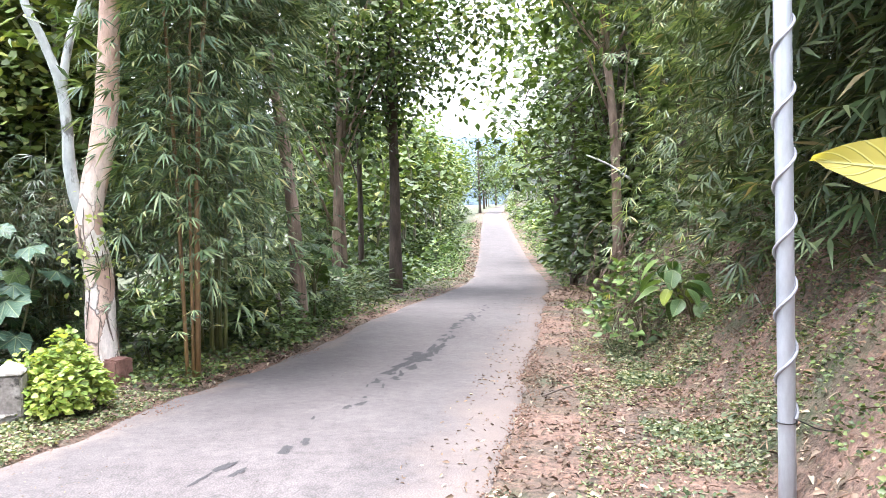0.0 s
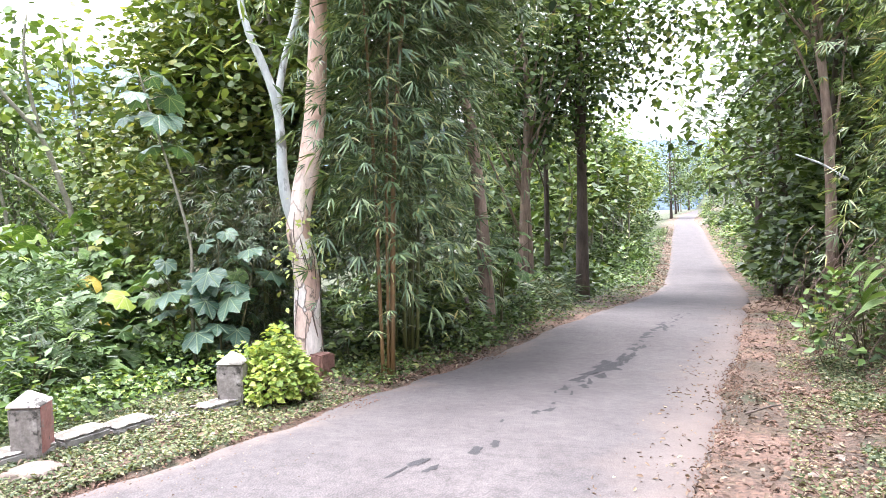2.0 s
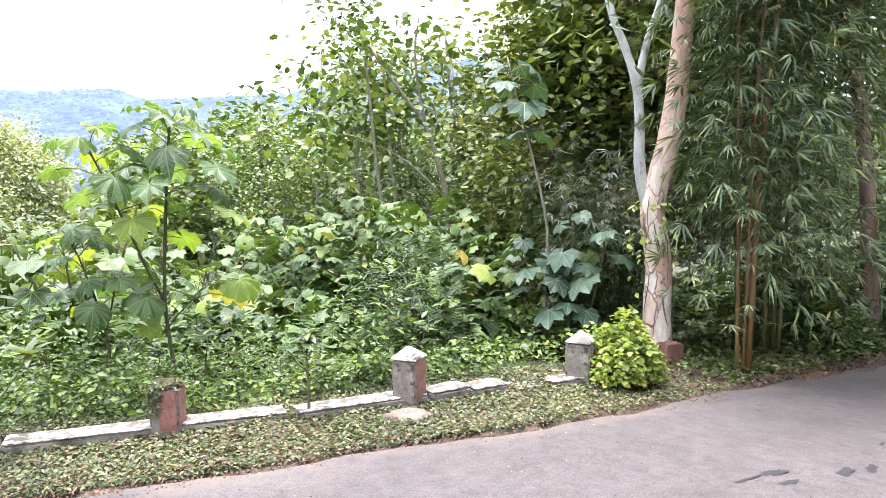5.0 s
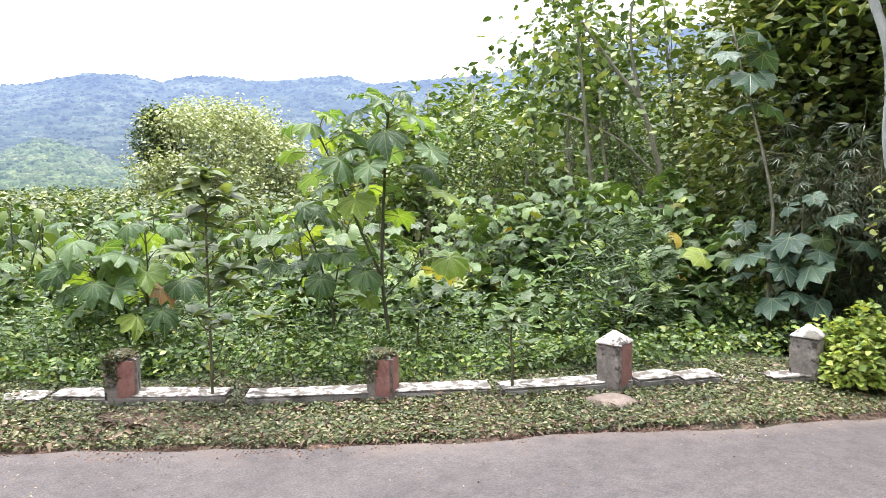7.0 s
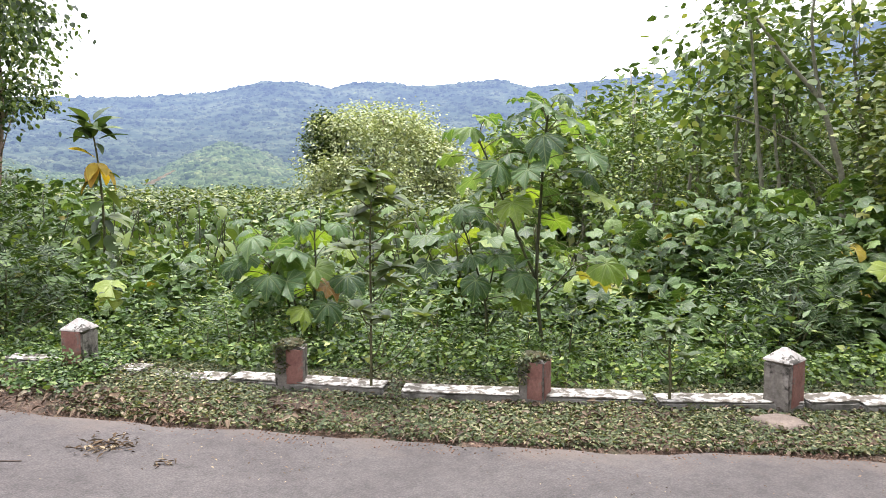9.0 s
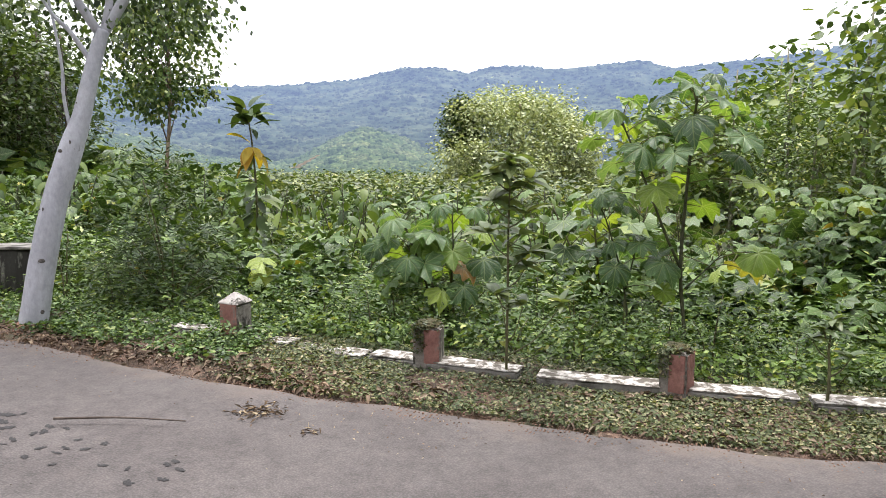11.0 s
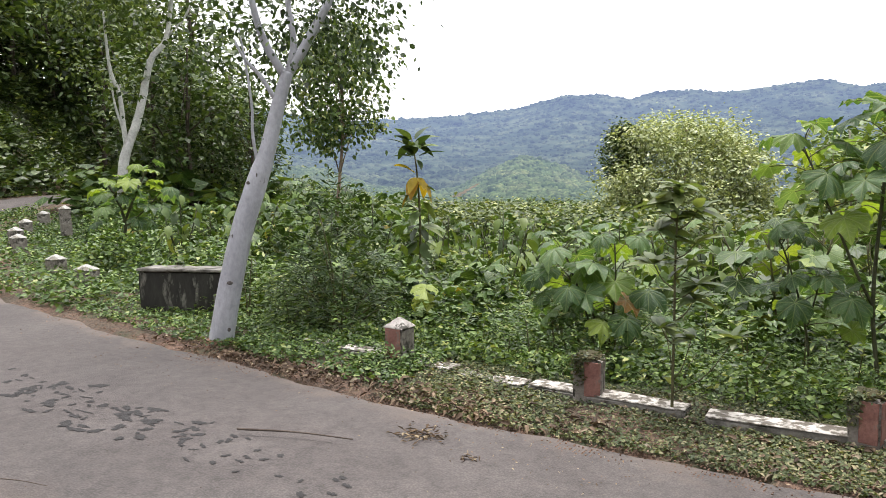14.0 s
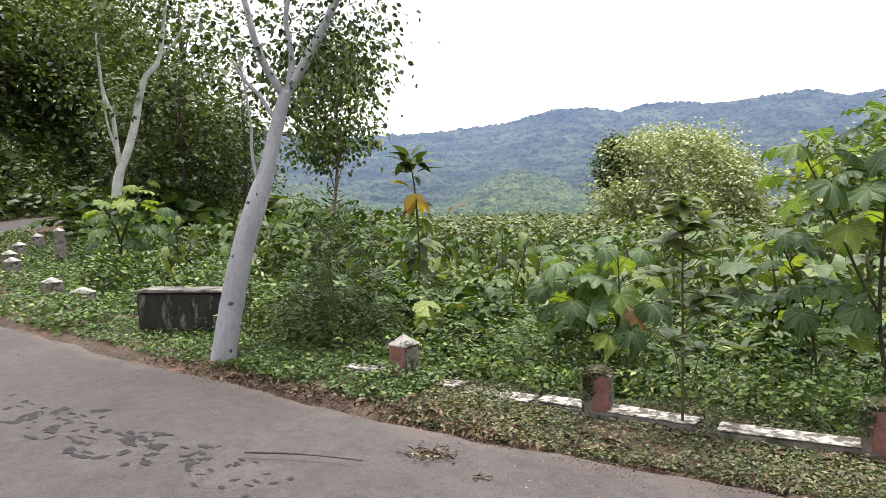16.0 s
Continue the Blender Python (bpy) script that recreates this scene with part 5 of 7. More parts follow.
def bush(name, label, x, y, radii, n, leaf, shape, lm, seed, z=None, group="", tilt=0.7, stemmy=14, category="bush", low=0.15):
    rng = np.random.default_rng(seed)
    ob = empty(name, x, y, gz(x, y) if z is None else z)
    tagged(ob, label, category, group)
    u = unit(rng.normal(size=(n, 3))) * (0.35 + 0.65 * rng.random((n, 1)) ** 0.5)
    u[:, 2] = np.abs(u[:, 2])
    bumpy = 1 + 0.25 * lumps(u[:, 0] * 3, u[:, 1] * 3 + u[:, 2] * 2, 1.7, seed)
    p = u * np.array(radii) * bumpy[:, None] + np.array([0, 0, low * radii[2]])
    ax, nm = random_frames(rng, n, tilt, 0.3)
    ax = ax + unit(p) * 0.9
    nm = nm + unit(p) * 0.5
    v, f = scatter(shape, p, ax, nm, leaf * (0.6 + 0.7 * rng.random(n)))
    pieces = []
    for k in range(stemmy):
        e = p[rng.integers(n)] * 0.85
        pieces.append(tube(curve_through([(e[0] * 0.1, e[1] * 0.1, -0.1), (e[0] * 0.4, e[1] * 0.4, e[2] * 0.55), tuple(e)], 5), np.linspace(0.012, 0.004, 5), 4))
    vs, fs = joined(pieces)
    link_mesh("stem", vs, fs, M["stem"], ob)
    link_mesh("leaves", v, f, lm, ob, uv=tiled_uv(shape, n))
    return ob

# ---- the peeling forked tree beside the road ----
def peeling_tree():
    x, y = -2.93, 7.22
    z = gz(x, y)
    ob = empty("peeling_tree", x, y, z)
    tagged(ob, "forked tree with pink and white peeling bark beside a lime bush", "tree")

    def local(pts):
        return [(a - x, b - y, c - z) for a, b, c in pts]

    rng = np.random.default_rng(21)
    main = curve_through(local([(-2.92, 7.2, -0.6)] + [(-2.92, 7.24, -0.11), (-2.93, 7.23, 0.35), (-2.92, 7.24, 0.82), (-2.98, 7.21, 1.25), (-2.94, 7.23, 1.57), (-2.85, 7.26, 1.96), (-2.79, 7.29, 2.41), (-2.75, 7.31, 2.97), (-2.72, 7.32, 3.53)] + [(-2.72, 7.4, 5.0), (-2.8, 7.5, 7.0)]), 40)
    v, f = tube(main, np.interp(np.linspace(0, 1, 40), [0, 0.15, 0.35, 0.6, 1], [0.172, 0.138, 0.118, 0.108, 0.065]), 16, 0.02, rng)
    link_mesh("trunk", v, f, M["euc"], ob, True)
    side = curve_through(local([(-3.00, 7.21, 1.28), (-3.07, 7.17, 1.57), (-3.10, 7.16, 1.85), (-3.10, 7.16, 2.14), (-3.13, 7.15, 2.53), (-3.24, 7.10, 2.92), (-3.37, 7.04, 3.31)] + [(-3.6, 7.2, 4.2)]), 24)
    v1 = tube(side, np.linspace(0.062, 0.03, 24), 10, 0.02, rng)
    v2 = tube(curve_through(local([(-3.13, 7.15, 2.47), (-3.05, 7.18, 2.92), (-2.89, 7.25, 3.53)] + [(-2.9, 7.4, 4.5)]), 12), np.linspace(0.042, 0.025, 12), 9, 0.02, rng)
    v, f = joined([v1, v2])
    link_mesh("limb", v, f, M["euc_pale"], ob, True)
    tagged(ob.children[-1], "pale grey smooth limb")
    for k in range(26):                                   # loose strips of bark
        i = rng.integers(3, 30) if k > 22 else rng.integers(3, 14)
        a = rng.random() * 6.283
        r = np.interp(i / 39, [0, 0.15, 0.35, 0.6, 1], [0.172, 0.138, 0.118, 0.108, 0.065]) + 0.004
        n = int(rng.integers(4, 9))
        drift = rng.normal() * 0.07
        pts = []
        for j in range(n):
            q = main[min(i + j // 2, 38)] + (main[min(i + j // 2 + 1, 39)] - main[min(i + j // 2, 38)]) * (j % 2) * 0.5
            lift = 0.03 * max(0, j - n * 0.55) ** 2 / n + 0.004
            b = a + drift * j
            pts.append(q + np.array([math.cos(b) * (r + lift), math.sin(b) * (r + lift), 0]))
        w = ((0.002 + 0.008 * rng.random()) * np.sin(np.linspace(0.35, 2.9, n)))[:, None]
        pts = np.array(pts)
        s = np.array([[-math.sin(a), math.cos(a), 0]]) * w
        o = np.array([math.cos(a), math.sin(a), 0]) * 0.003
        vv = np.concatenate([pts + s, pts - s, pts + s + o, pts - s + o])
        ff = []
        for j in range(n - 1):
            for lo, hi in ((0, n), (2 * n, 3 * n)):
                ff += [(lo + j, hi + j, lo + j + 1), (hi + j, hi + j + 1, lo + j + 1)]
            for lo, hi in ((0, 2 * n), (n, 3 * n)):
                ff += [(lo + j, lo + j + 1, hi + j), (hi + j, lo + j + 1, hi + j + 1)]
        link_mesh("bark_strip", vv, ff, M["bark_strip"], ob)
    ends = np.array([main[-1] + rng.normal(size=3) * np.array([1.4, 1.4, 1.0]) for _ in range(40)] + [side[-1] + rng.normal(size=3) * 0.6 for _ in range(14)])
    v, f = crown_leaves(rng, ends, 34, 0.3, 0.16, NARROW, 0.8, 0.9)
    link_mesh("crown", v, f, M["teak"], ob)
    n = 230                                               # creeper round the fork
    c = main[rng.integers(11, 16, n)]
    p = c + rng.normal(size=(n, 3)) * np.array([0.12, 0.12, 0.17])
    ax, nm = random_frames(rng, n, 0.8, 0.5)
    v, f = scatter(OVATE, p, ax, nm, 0.035 + 0.05 * rng.random(n))
    link_mesh("creeper", v, f, M["lime"], ob)
    tagged(ob.children[-1], "yellow-green creeper leaves")
    return ob


peeling_tree()
bush("lime_bush", "dense bush with glossy yellow-green leaves by the kerb", -2.63, 5.76, (0.35, 0.35, 0.46), 2300, 0.056, BROAD, M["lime"], 5)

# ---- bamboo and trees on the valley side, ahead ----
bamboo("bamboo_clump", "tall bamboo clump with a few bare orange culms by the verge", -2.14, 7.3, 3, 6.2, 0.8, 2900, 0.17, M["bamboo"], M["culm"], 31, 0.17, (0.35, 0.3), group="bamboo along the road")
bamboo("bamboo_clump", "dense dark green bamboo clump behind the verge", -2.4, 8.9, 8, 6.5, 1.15, 5600, 0.18, M["bamboo"], M["culm_green"], 32, 0.14)
bamboo("bamboo_clump", "dark green bamboo clump behind a pale trunk", -2.7, 12.4, 8, 8.0, 1.5, 5200, 0.19, M["bamboo"], M["culm_green"], 34, 0.0)
bamboo("bamboo_clump", "low brownish bamboo thicket behind the peeling tree", -3.9, 8.3, 8, 2.6, 0.9, 3000, 0.13, M["bamboo_light"], M["culm_green"], 35, 0.0)

tree("roadside_tree", "roadside tree with brown lower trunk and grey upper bark", "tree", -1.62, 10.9, 7.5, 0.115, 0.5, (-0.4, 0.3, 6.5), (1.8, 1.8, 1.6), 40, 40, 0.4, 0.2, OVATE, M["teak_dark"], M["bark_brown"], 41, (-0.3, 0.2))
tree("roadside_tree", "tall straight dark-barked tree beside the road", "tree", -0.42, 20.4, 12, 0.17, 0.35, (0.2, 0, 8.5), (3.2, 3.0, 3.6), 130, 90, 0.55, 0.17, shape_hex(0.36), M["teak"], M["bark_dark"], 42, (-0.2, 0))
tree("roadside_tree", "slender dark-stemmed tree among others", "tree", -1.5, 22.6, 11, 0.1, 0.35, (0, 0, 8), (2.6, 2.6, 3.4), 80, 70, 0.55, 0.17, shape_hex(0.36), M["teak"], M["bark_dark"], 43, (-0.2, 0))
tree("roadside_tree", "twin-trunked tree with pale brown bark", "tree", -1.9, 18.3, 9, 0.13, 0.3, (-0.6, 0, 7), (2.4, 2.4, 2.6), 60, 70, 0.5, 0.17, shape_hex(0.36), M["teak_dark"], M["bark_brown"], 44, (-0.2, 0))
tree("roadside_tree", "short leaning trunk among others", "tree", -1.62, 18.5, 6, 0.1, 0.4, (0.1, 0, 5.2), (1.6, 1.6, 1.6), 30, 60, 0.5, 0.17, BROAD, M["teak_dark"], M["bark_brown"], 45)

# ---- shared tree kinds, set out as separate trees ----
FAR_LOBE = shape_simple(0.5, 0.2, 0.06)


def tree_kinds(name, label, group, count, height, r, crown, radii, clumps, per, spread, leaf, lm, bark, seed, limbs=14, step=0.4):
    return [tree(name, label, "tree", 300 + 8 * k, 400 + seed, height + step * k, r, 0.25, (0, 0, crown + step * 0.6 * k), radii, clumps, per, spread, leaf, SIMPLE, lm if not isinstance(lm, tuple) else lm[k % len(lm)], bark, seed + k, group=group, limbs=limbs, tilt=0.3, droop=0.1) for k in range(count)]


def bush_kinds(name, label, group, count, radii, n, leaf, shape, lm, seed, stemmy=8, tilt=0.7):
    return [bush(name, label, 300 + 4 * k, 800 + seed, radii, n, leaf, shape, lm if not isinstance(lm, tuple) else lm[k % len(lm)], seed + k, group=group, stemmy=stemmy, tilt=tilt) for k in range(count)]


def shrub_kinds(count, per, leaf, shape, seed):
    return [lobed_plant("large_leaved_shrub", "green shrub with large lobed leaves on thin stems", 300 + 4 * k, 700 + seed, [[(0.2 * c, 0.18 * s, 0.6), (0.42 * c, 0.4 * s, 1.05 + 0.15 * k)] for c, s in ((1, 0.2), (-0.8, 0.9), (0.1, -1), (-0.9, -0.6), (0.7, 0.9))], per, leaf, M["lobed"], seed + k, start=0.15, petiole=0.3, shape=shape, group="large-leaved shrubs in the valley") for k in range(count)]


T = ("forest_tree", "slender broad-leaved tree with a full green crown", "broad-leaved trees")
TEAK = tree_kinds(*T, 4, 7.2, 0.075, 4.6, (1.5, 1.5, 2.8), 84, 32, 0.34, 0.2, M["teak"], M["stem_pale"], 50)
TEAK_N = [tree(*T[:2], "tree", 300 + 8 * k, 480, 7.4, 0.075, 0.25, (0, 0, 4.5), (1.6, 1.6, 2.9), 110, 60, 0.36, 0.165, shape_hex(0.38), M["teak_near"], M["stem_pale"], 56 + k, group=T[2], tilt=0.4, droop=0.15) for k in range(2)]
TEAK_F = tree_kinds(*T, 4, 7.2, 0.075, 4.6, (1.5, 1.5, 2.8), 56, 10, 0.44, 0.42, M["teak"], M["stem_pale"], 55, 4)
T = ("shade_tree", "dark leafy tree with a spreading crown", "shade trees")
DARK = tree_kinds(*T, 3, 8.0, 0.14, 5.0, (2.6, 2.6, 3.7), 90, 28, 0.45, 0.23, M["teak_dark"], M["bark_dark"], 60, 14, 1.0)
DARK_F = tree_kinds(*T, 3, 8.0, 0.14, 5.0, (2.6, 2.6, 3.7), 76, 13, 0.5, 0.38, M["teak_dark"], M["bark_dark"], 65, 6, 1.0)
T = ("valley_tree", "small rounded tree on the valley floor", "valley trees")
VALLEY = tree_kinds(*T, 3, 4.5, 0.08, 3.2, (2.0, 2.0, 1.9), 44, 8, 0.5, 0.52, (M["teak"], M["weed"]), M["stem_pale"], 70, 3)
T = ("large_leaved_bush", "dense bush of large lobed pale green leaves", "large-leaved bushes in the valley")
MOUND = bush_kinds(*T, 4, (0.85, 0.85, 0.95), 110, 0.28, LOBED_L, M["lobed"], 180, 7, 0.35)
MOUND_F = bush_kinds(*T, 4, (0.85, 0.85, 0.95), 110, 0.34, FAR_LOBE, M["lobed"], 185, 3, 0.35)
TALL = bush_kinds(*T, 3, (0.95, 0.95, 2.1), 230, 0.27, LOBED_L, M["lobed"], 380, 6, 0.4)
TALL_F = bush_kinds(*T, 3, (0.95, 0.95, 2.1), 170, 0.34, FAR_LOBE, M["lobed"], 385, 3, 0.4)
SHRUB = shrub_kinds(3, 13, 0.27, LOBED_L, 80)
SHRUB_F = shrub_kinds(3, 12, 0.34, FAR_LOBE, 84)
UPRIGHT = [lobed_plant("broad_leaved_shrub", "upright shrub with drooping broad leaves on bare stems", 300 + 4 * k, 760, [[(0.1 * c, 0.1 * q, 0.7), (0.3 * c, 0.3 * q, 1.2 + 0.25 * h)] for c, q, h in ((1, 0.3, 1), (-0.7, 0.9, 0.2), (0.2, -1, 0.6), (-1, -0.5, 1.3), (0.8, 1, -0.3), (0, 0, 2))], 9, 0.25, M["broad_leaf"], 640 + k, start=0.3, petiole=0.13, shape=shape_blade(0.3, 0.5, 0.05, 5), group="broad-leaved shrubs in the valley", sm=M["stem_dark"]) for k in range(3)]
T = ("weed_bush", "tangled green weed bush", "weed bushes")
WEEDS = bush_kinds(*T, 3, (0.75, 0.75, 1.0), 560, 0.125, SIMPLE, M["weed"], 90)
WEEDS_F = bush_kinds(*T, 3, (0.75, 0.75, 1.0), 220, 0.22, SIMPLE, M["weed"], 93, 3)
T = ("thicket_bush", "dense dark green thicket bush", "thicket bushes")
THICKET = bush_kinds(*T, 3, (0.9, 0.9, 1.2), 540, 0.175, SIMPLE, (M["teak_dark"], M["teak_dark"], M["teak"]), 190)
THICKET_F = bush_kinds(*T, 3, (0.9, 0.9, 1.2), 280, 0.25, SIMPLE, (M["teak_dark"], M["teak_dark"], M["teak"]), 194, 3)
T = ("wiry_weed", "tall wiry weed with thin stems and small light green leaves", "wiry weeds below the kerb")
WIRY = bush_kinds(*T, 4, (0.3, 0.3, 0.75), 170, 0.085, NARROW_L, M["weed"], 490, 2, 0.8)
FINE = bush_kinds("fine_bush", "dense fine-leaved dark green bush", "fine-leaved bushes", 2, (0.55, 0.55, 1.15), 1900, 0.085, NARROW, M["fine_dark"], 96, 12)
for near_kind, far_kind in ((TEAK, TEAK_F), (DARK, DARK_F), (MOUND, MOUND_F), (TALL, TALL_F), (SHRUB, SHRUB_F), (WEEDS, WEEDS_F), (THICKET, THICKET_F)):
    FAR_KIND.update(zip(near_kind, far_kind))


def along(x, y):
    """Position along LINE, from 0 to 1, beside a point."""
    return ((LINE[:, :2] - np.array((x, y))) ** 2).sum(1).argmin() / (len(LINE) - 1)


def polar(az, r):
    return -0.25 - r * math.sin(radians(az)), 0.15 + r * math.cos(radians(az))


PR = random.Random(77)


def strew(kinds, count, az, dist, size, gap, dmin=1.6, power=0.6, top=None, tall=7.7, side=0, clear=7.4):
    """Plants at random in a sector, none nearer to another than gap. top: degrees above the horizon that their tips reach."""
    put = []
    tries = 0
    while len(put) < count and tries < count * 40:
        tries += 1
        a = PR.uniform(*az)
        r = dist[0] + (dist[1] - dist[0]) * PR.random() ** power
        if 50 < a < 80 and r < clear:
            continue
        x, y = polar(a, r)
        d = road_coords(x, y)[0][0]
        if -ROAD_W - dmin < d < dmin or d * side < 0 or any((x - q[0]) ** 2 + (y - q[1]) ** 2 < gap * gap for q in put):
            continue
        put.append((x, y))
        s = PR.uniform(*size)
        if top:
            s *= (1.5 + r * math.tan(radians(np.interp(a, (az[0], az[1]), top))) - gz(x, y)) / tall
        place(kinds[PR.randrange(len(kinds))], x, y, PR.uniform(0, 360), s)
    return put


for bx, by, bs, kind in ((-2.75, 8.0, 0.6, 0), (-1.9, 9.6, 0.5, 2), (-2.5, 9.7, 0.8, 0), (-2.0, 10.6, 0.6, 1), (-2.6, 11.2, 0.9, 2), (-1.6, 12.2, 0.5, 0), (-3.3, 7.7, 0.5, 1), (-2.1, 13.2, 0.8, 1)):
    place(THICKET[kind], bx, by, 90 * bx, bs)
for bx, by, bs in ((-1.6, 10.1, 0.4), (-1.45, 11.4, 0.5), (-1.35, 12.6, 0.6)):
    place(WEEDS[int(by) % 3], bx, by, 70 * by, bs)
# plantation ahead on the valley side
strew(TEAK, 34, (23, 34), (13.5, 40), (0.82, 1.0), 1.8, top=(13, 8.8), tall=8.9)
strew(TEAK, 40, (34, 50), (14, 40), (0.82, 1.02), 1.8, top=(8.8, 9.2), tall=8.9)
tree("slender_tree", "tall thin tree standing above the plantation", "tree", *polar(41.5, 21), 8.9, 0.08, 0.5, (0.1, 0, 7.9), (1.0, 1.0, 1.5), 34, 20, 0.3, 0.22, SIMPLE, M["teak_dark"], M["stem_pale"], 250, (0.1, 0), "slender pale trees", limbs=14)
for k, (pa, pr, ps) in enumerate(((27, 12.2, 0.8), (31, 13.6, 0.8), (23.5, 10.6, 0.85), (25, 13, 1.0), (20.5, 12, 1.0), (29, 10.4, 0.6))):
    place(TEAK_N[k % 2], *polar(pa, pr), 80 * k, ps)
for k, (pa, pr, lean_) in enumerate(((38.2, 15.5, (-0.5, -0.3)), (36.0, 15, (-1.2, -0.6)), (40.5, 16, (-0.3, 0.1)), (33.5, 14.2, (-0.8, -0.2)), (45.5, 17, (0.2, 0.2)))):
    tree("slender_tree", "slender pale-stemmed tree with sparse leaves", "tree", *polar(pa, pr), 5.2 + 0.3 * k, 0.055, 0.55, (lean_[0], lean_[1], 5.0), (0.9, 0.9, 0.9), 22, 16, 0.3, 0.22, SIMPLE, M["teak"], M["stem_pale"], 240 + k, lean_, "slender pale trees", limbs=9)

def bare_forked_tree(x, y, lines, clumps, seed):
    """A thin pale tree, bare below, with a sparse leafy top; lines: (points, radius)."""
    rng = np.random.default_rng(seed)
    z = gz(x, y)
    ob = empty("slender_tree", x, y, z)
    tagged(ob, "thin pale forked tree, bare below a sparse leafy top", "tree", "slender pale trees")
    base = np.array([x, y, z])
    tops = []
    for k, (pts, r) in enumerate(lines):
        c = curve_through(np.concatenate([[(0, 0, -0.2)], np.array(pts) - base]) if k == 0 else np.array(pts) - base, 16)
        v, f = tube(c, np.linspace(r, r * 0.45, 16), 7, 0.03, rng)
        link_mesh("trunk" if k == 0 else "limb", v, f, M["stem_pale"], ob, True)
        tops.append(c[-1])
    ends = np.array([tops[k % len(tops)] + rng.normal(size=3) * np.array([0.55, 0.55, 0.4]) for k in range(clumps)])
    v, f = crown_leaves(rng, ends, 16, 0.22, 0.14, shape_hex(0.36), 0.6, 0.4)
    link_mesh("crown", v, f, M["teak"], ob)


bare_forked_tree(-6.99, 9.49, [([(-6.99, 9.48, 1.21), (-7.09, 9.41, 1.87), (-7.27, 9.28, 2.58), (-7.58, 9.03, 3.12), (-7.94, 8.73, 3.80)], 0.05), ([(-7.25, 9.29, 2.54), (-7.35, 9.22, 3.19), (-7.38, 9.19, 3.76), (-7.33, 9.23, 4.24)], 0.03), ([(-7.08, 9.42, 1.50), (-7.49, 9.11, 2.00), (-8.00, 8.67, 2.35), (-8.25, 8.44, 2.44)], 0.022)], 26, 255)
bare_forked_tree(-7.58, 8.77, [([(-7.58, 8.77, 1.20), (-7.64, 8.73, 1.96), (-7.69, 8.68, 2.78), (-7.76, 8.62, 3.68)], 0.04)], 12, 256)
bare_forked_tree(-7.63, 9.12, [([(-7.61, 9.14, 1.20), (-7.67, 9.09, 1.97), (-7.71, 9.06, 2.72)], 0.035)], 10, 257)
strew(TEAK, 26, (49, 60), (24, 46), (0.85, 1.02), 1.8, top=(8.2, 5.6), tall=8.7)
strew(DARK, 12, (4, 26), (22, 60), (0.9, 1.2), 3.2, dmin=3.2)
strew(TEAK, 26, (-4, 24), (24, 90), (0.95, 1.3), 3.0, dmin=2.6)
strew(TEAK, 18, (-5, 5), (40, 170), (0.8, 1.2), 3.5, dmin=2.2)
strew(WEEDS, 60, (-6, 27), (11, 60), (0.7, 1.3), 1.0, dmin=1.0, power=0.8)
strew(SHRUB, 14, (-2, 27), (10.5, 34), (0.7, 1.0), 1.0, dmin=1.2)
strew(WEEDS, 50, (23, 58), (11, 34), (0.9, 1.5), 1.2, dmin=3)
# valley
strew(SHRUB, 16, (40, 66), (7, 15), (0.8, 1.3), 0.9, dmin=2.4)
strew(MOUND, 22, (36, 64), (6.6, 15), (0.6, 1.1), 0.9, dmin=2.6)
strew(UPRIGHT, 56, (58, 108), (8, 19), (0.7, 1.15), 0.8, dmin=2.6)
strew(WEEDS, 120, (30, 112), (5.8, 16), (0.5, 0.95), 0.6, dmin=2.0)
strew(THICKET, 60, (50, 106), (7.6, 18), (0.45, 0.9), 0.8, dmin=2.6)
strew(WIRY, 150, (38, 112), (4.6, 10), (0.6, 1.15), 0.33, dmin=1.15, clear=6.2)
strew(WIRY, 70, (46, 84), (5.0, 7.6), (0.4, 0.75), 0.28, dmin=1.15, clear=0)
strew(WIRY, 60, (40, 108), (9, 17), (1.0, 1.5), 0.7, dmin=2)
strew(TALL, 40, (58, 106), (17, 34), (0.75, 1.1), 1.4, dmin=3, top=(-1.6, -1.3), tall=2.6)
strew(UPRIGHT, 50, (58, 106), (15, 32), (0.8, 1.15), 1.2, dmin=3, top=(-1.2, -1.0), tall=2.0)
strew(WEEDS, 40, (58, 112), (14, 40), (0.85, 1.1), 1.4, dmin=3, top=(-1.5, -1.0), tall=1.4)
strew(VALLEY, 115, (57, 108), (34, 190), (0.8, 1.05), 2.6, dmin=6, power=0.9, top=(-0.7, -0.7), tall=5.2)
strew(VALLEY, 45, (60, 100), (150, 330), (0.9, 1.1), 6, dmin=6, top=(-0.45, -0.45), tall=5.2)
strew(VALLEY, 40, (78, 97), (55, 130), (0.95, 1.1), 3, dmin=6, top=(-0.75, -0.7), tall=5.2)
for k, (pa, pr, ps) in enumerate(((37.5, 8.6, 0.8), (39.5, 9.6, 0.9), (41.5, 8.4, 0.78), (43.5, 9.4, 0.88), (46, 8.8, 0.76), (35.5, 9.8, 0.9), (48.5, 9.8, 0.8), (33.5, 8.9, 0.7))):
    place(TALL[k % 3], *polar(pa, pr), 77 * k, ps)
strew(TALL, 14, (90, 99), (12.5, 18), (0.7, 0.95), 1.0, dmin=2.5, top=(1.9, 2.4), tall=2.6)


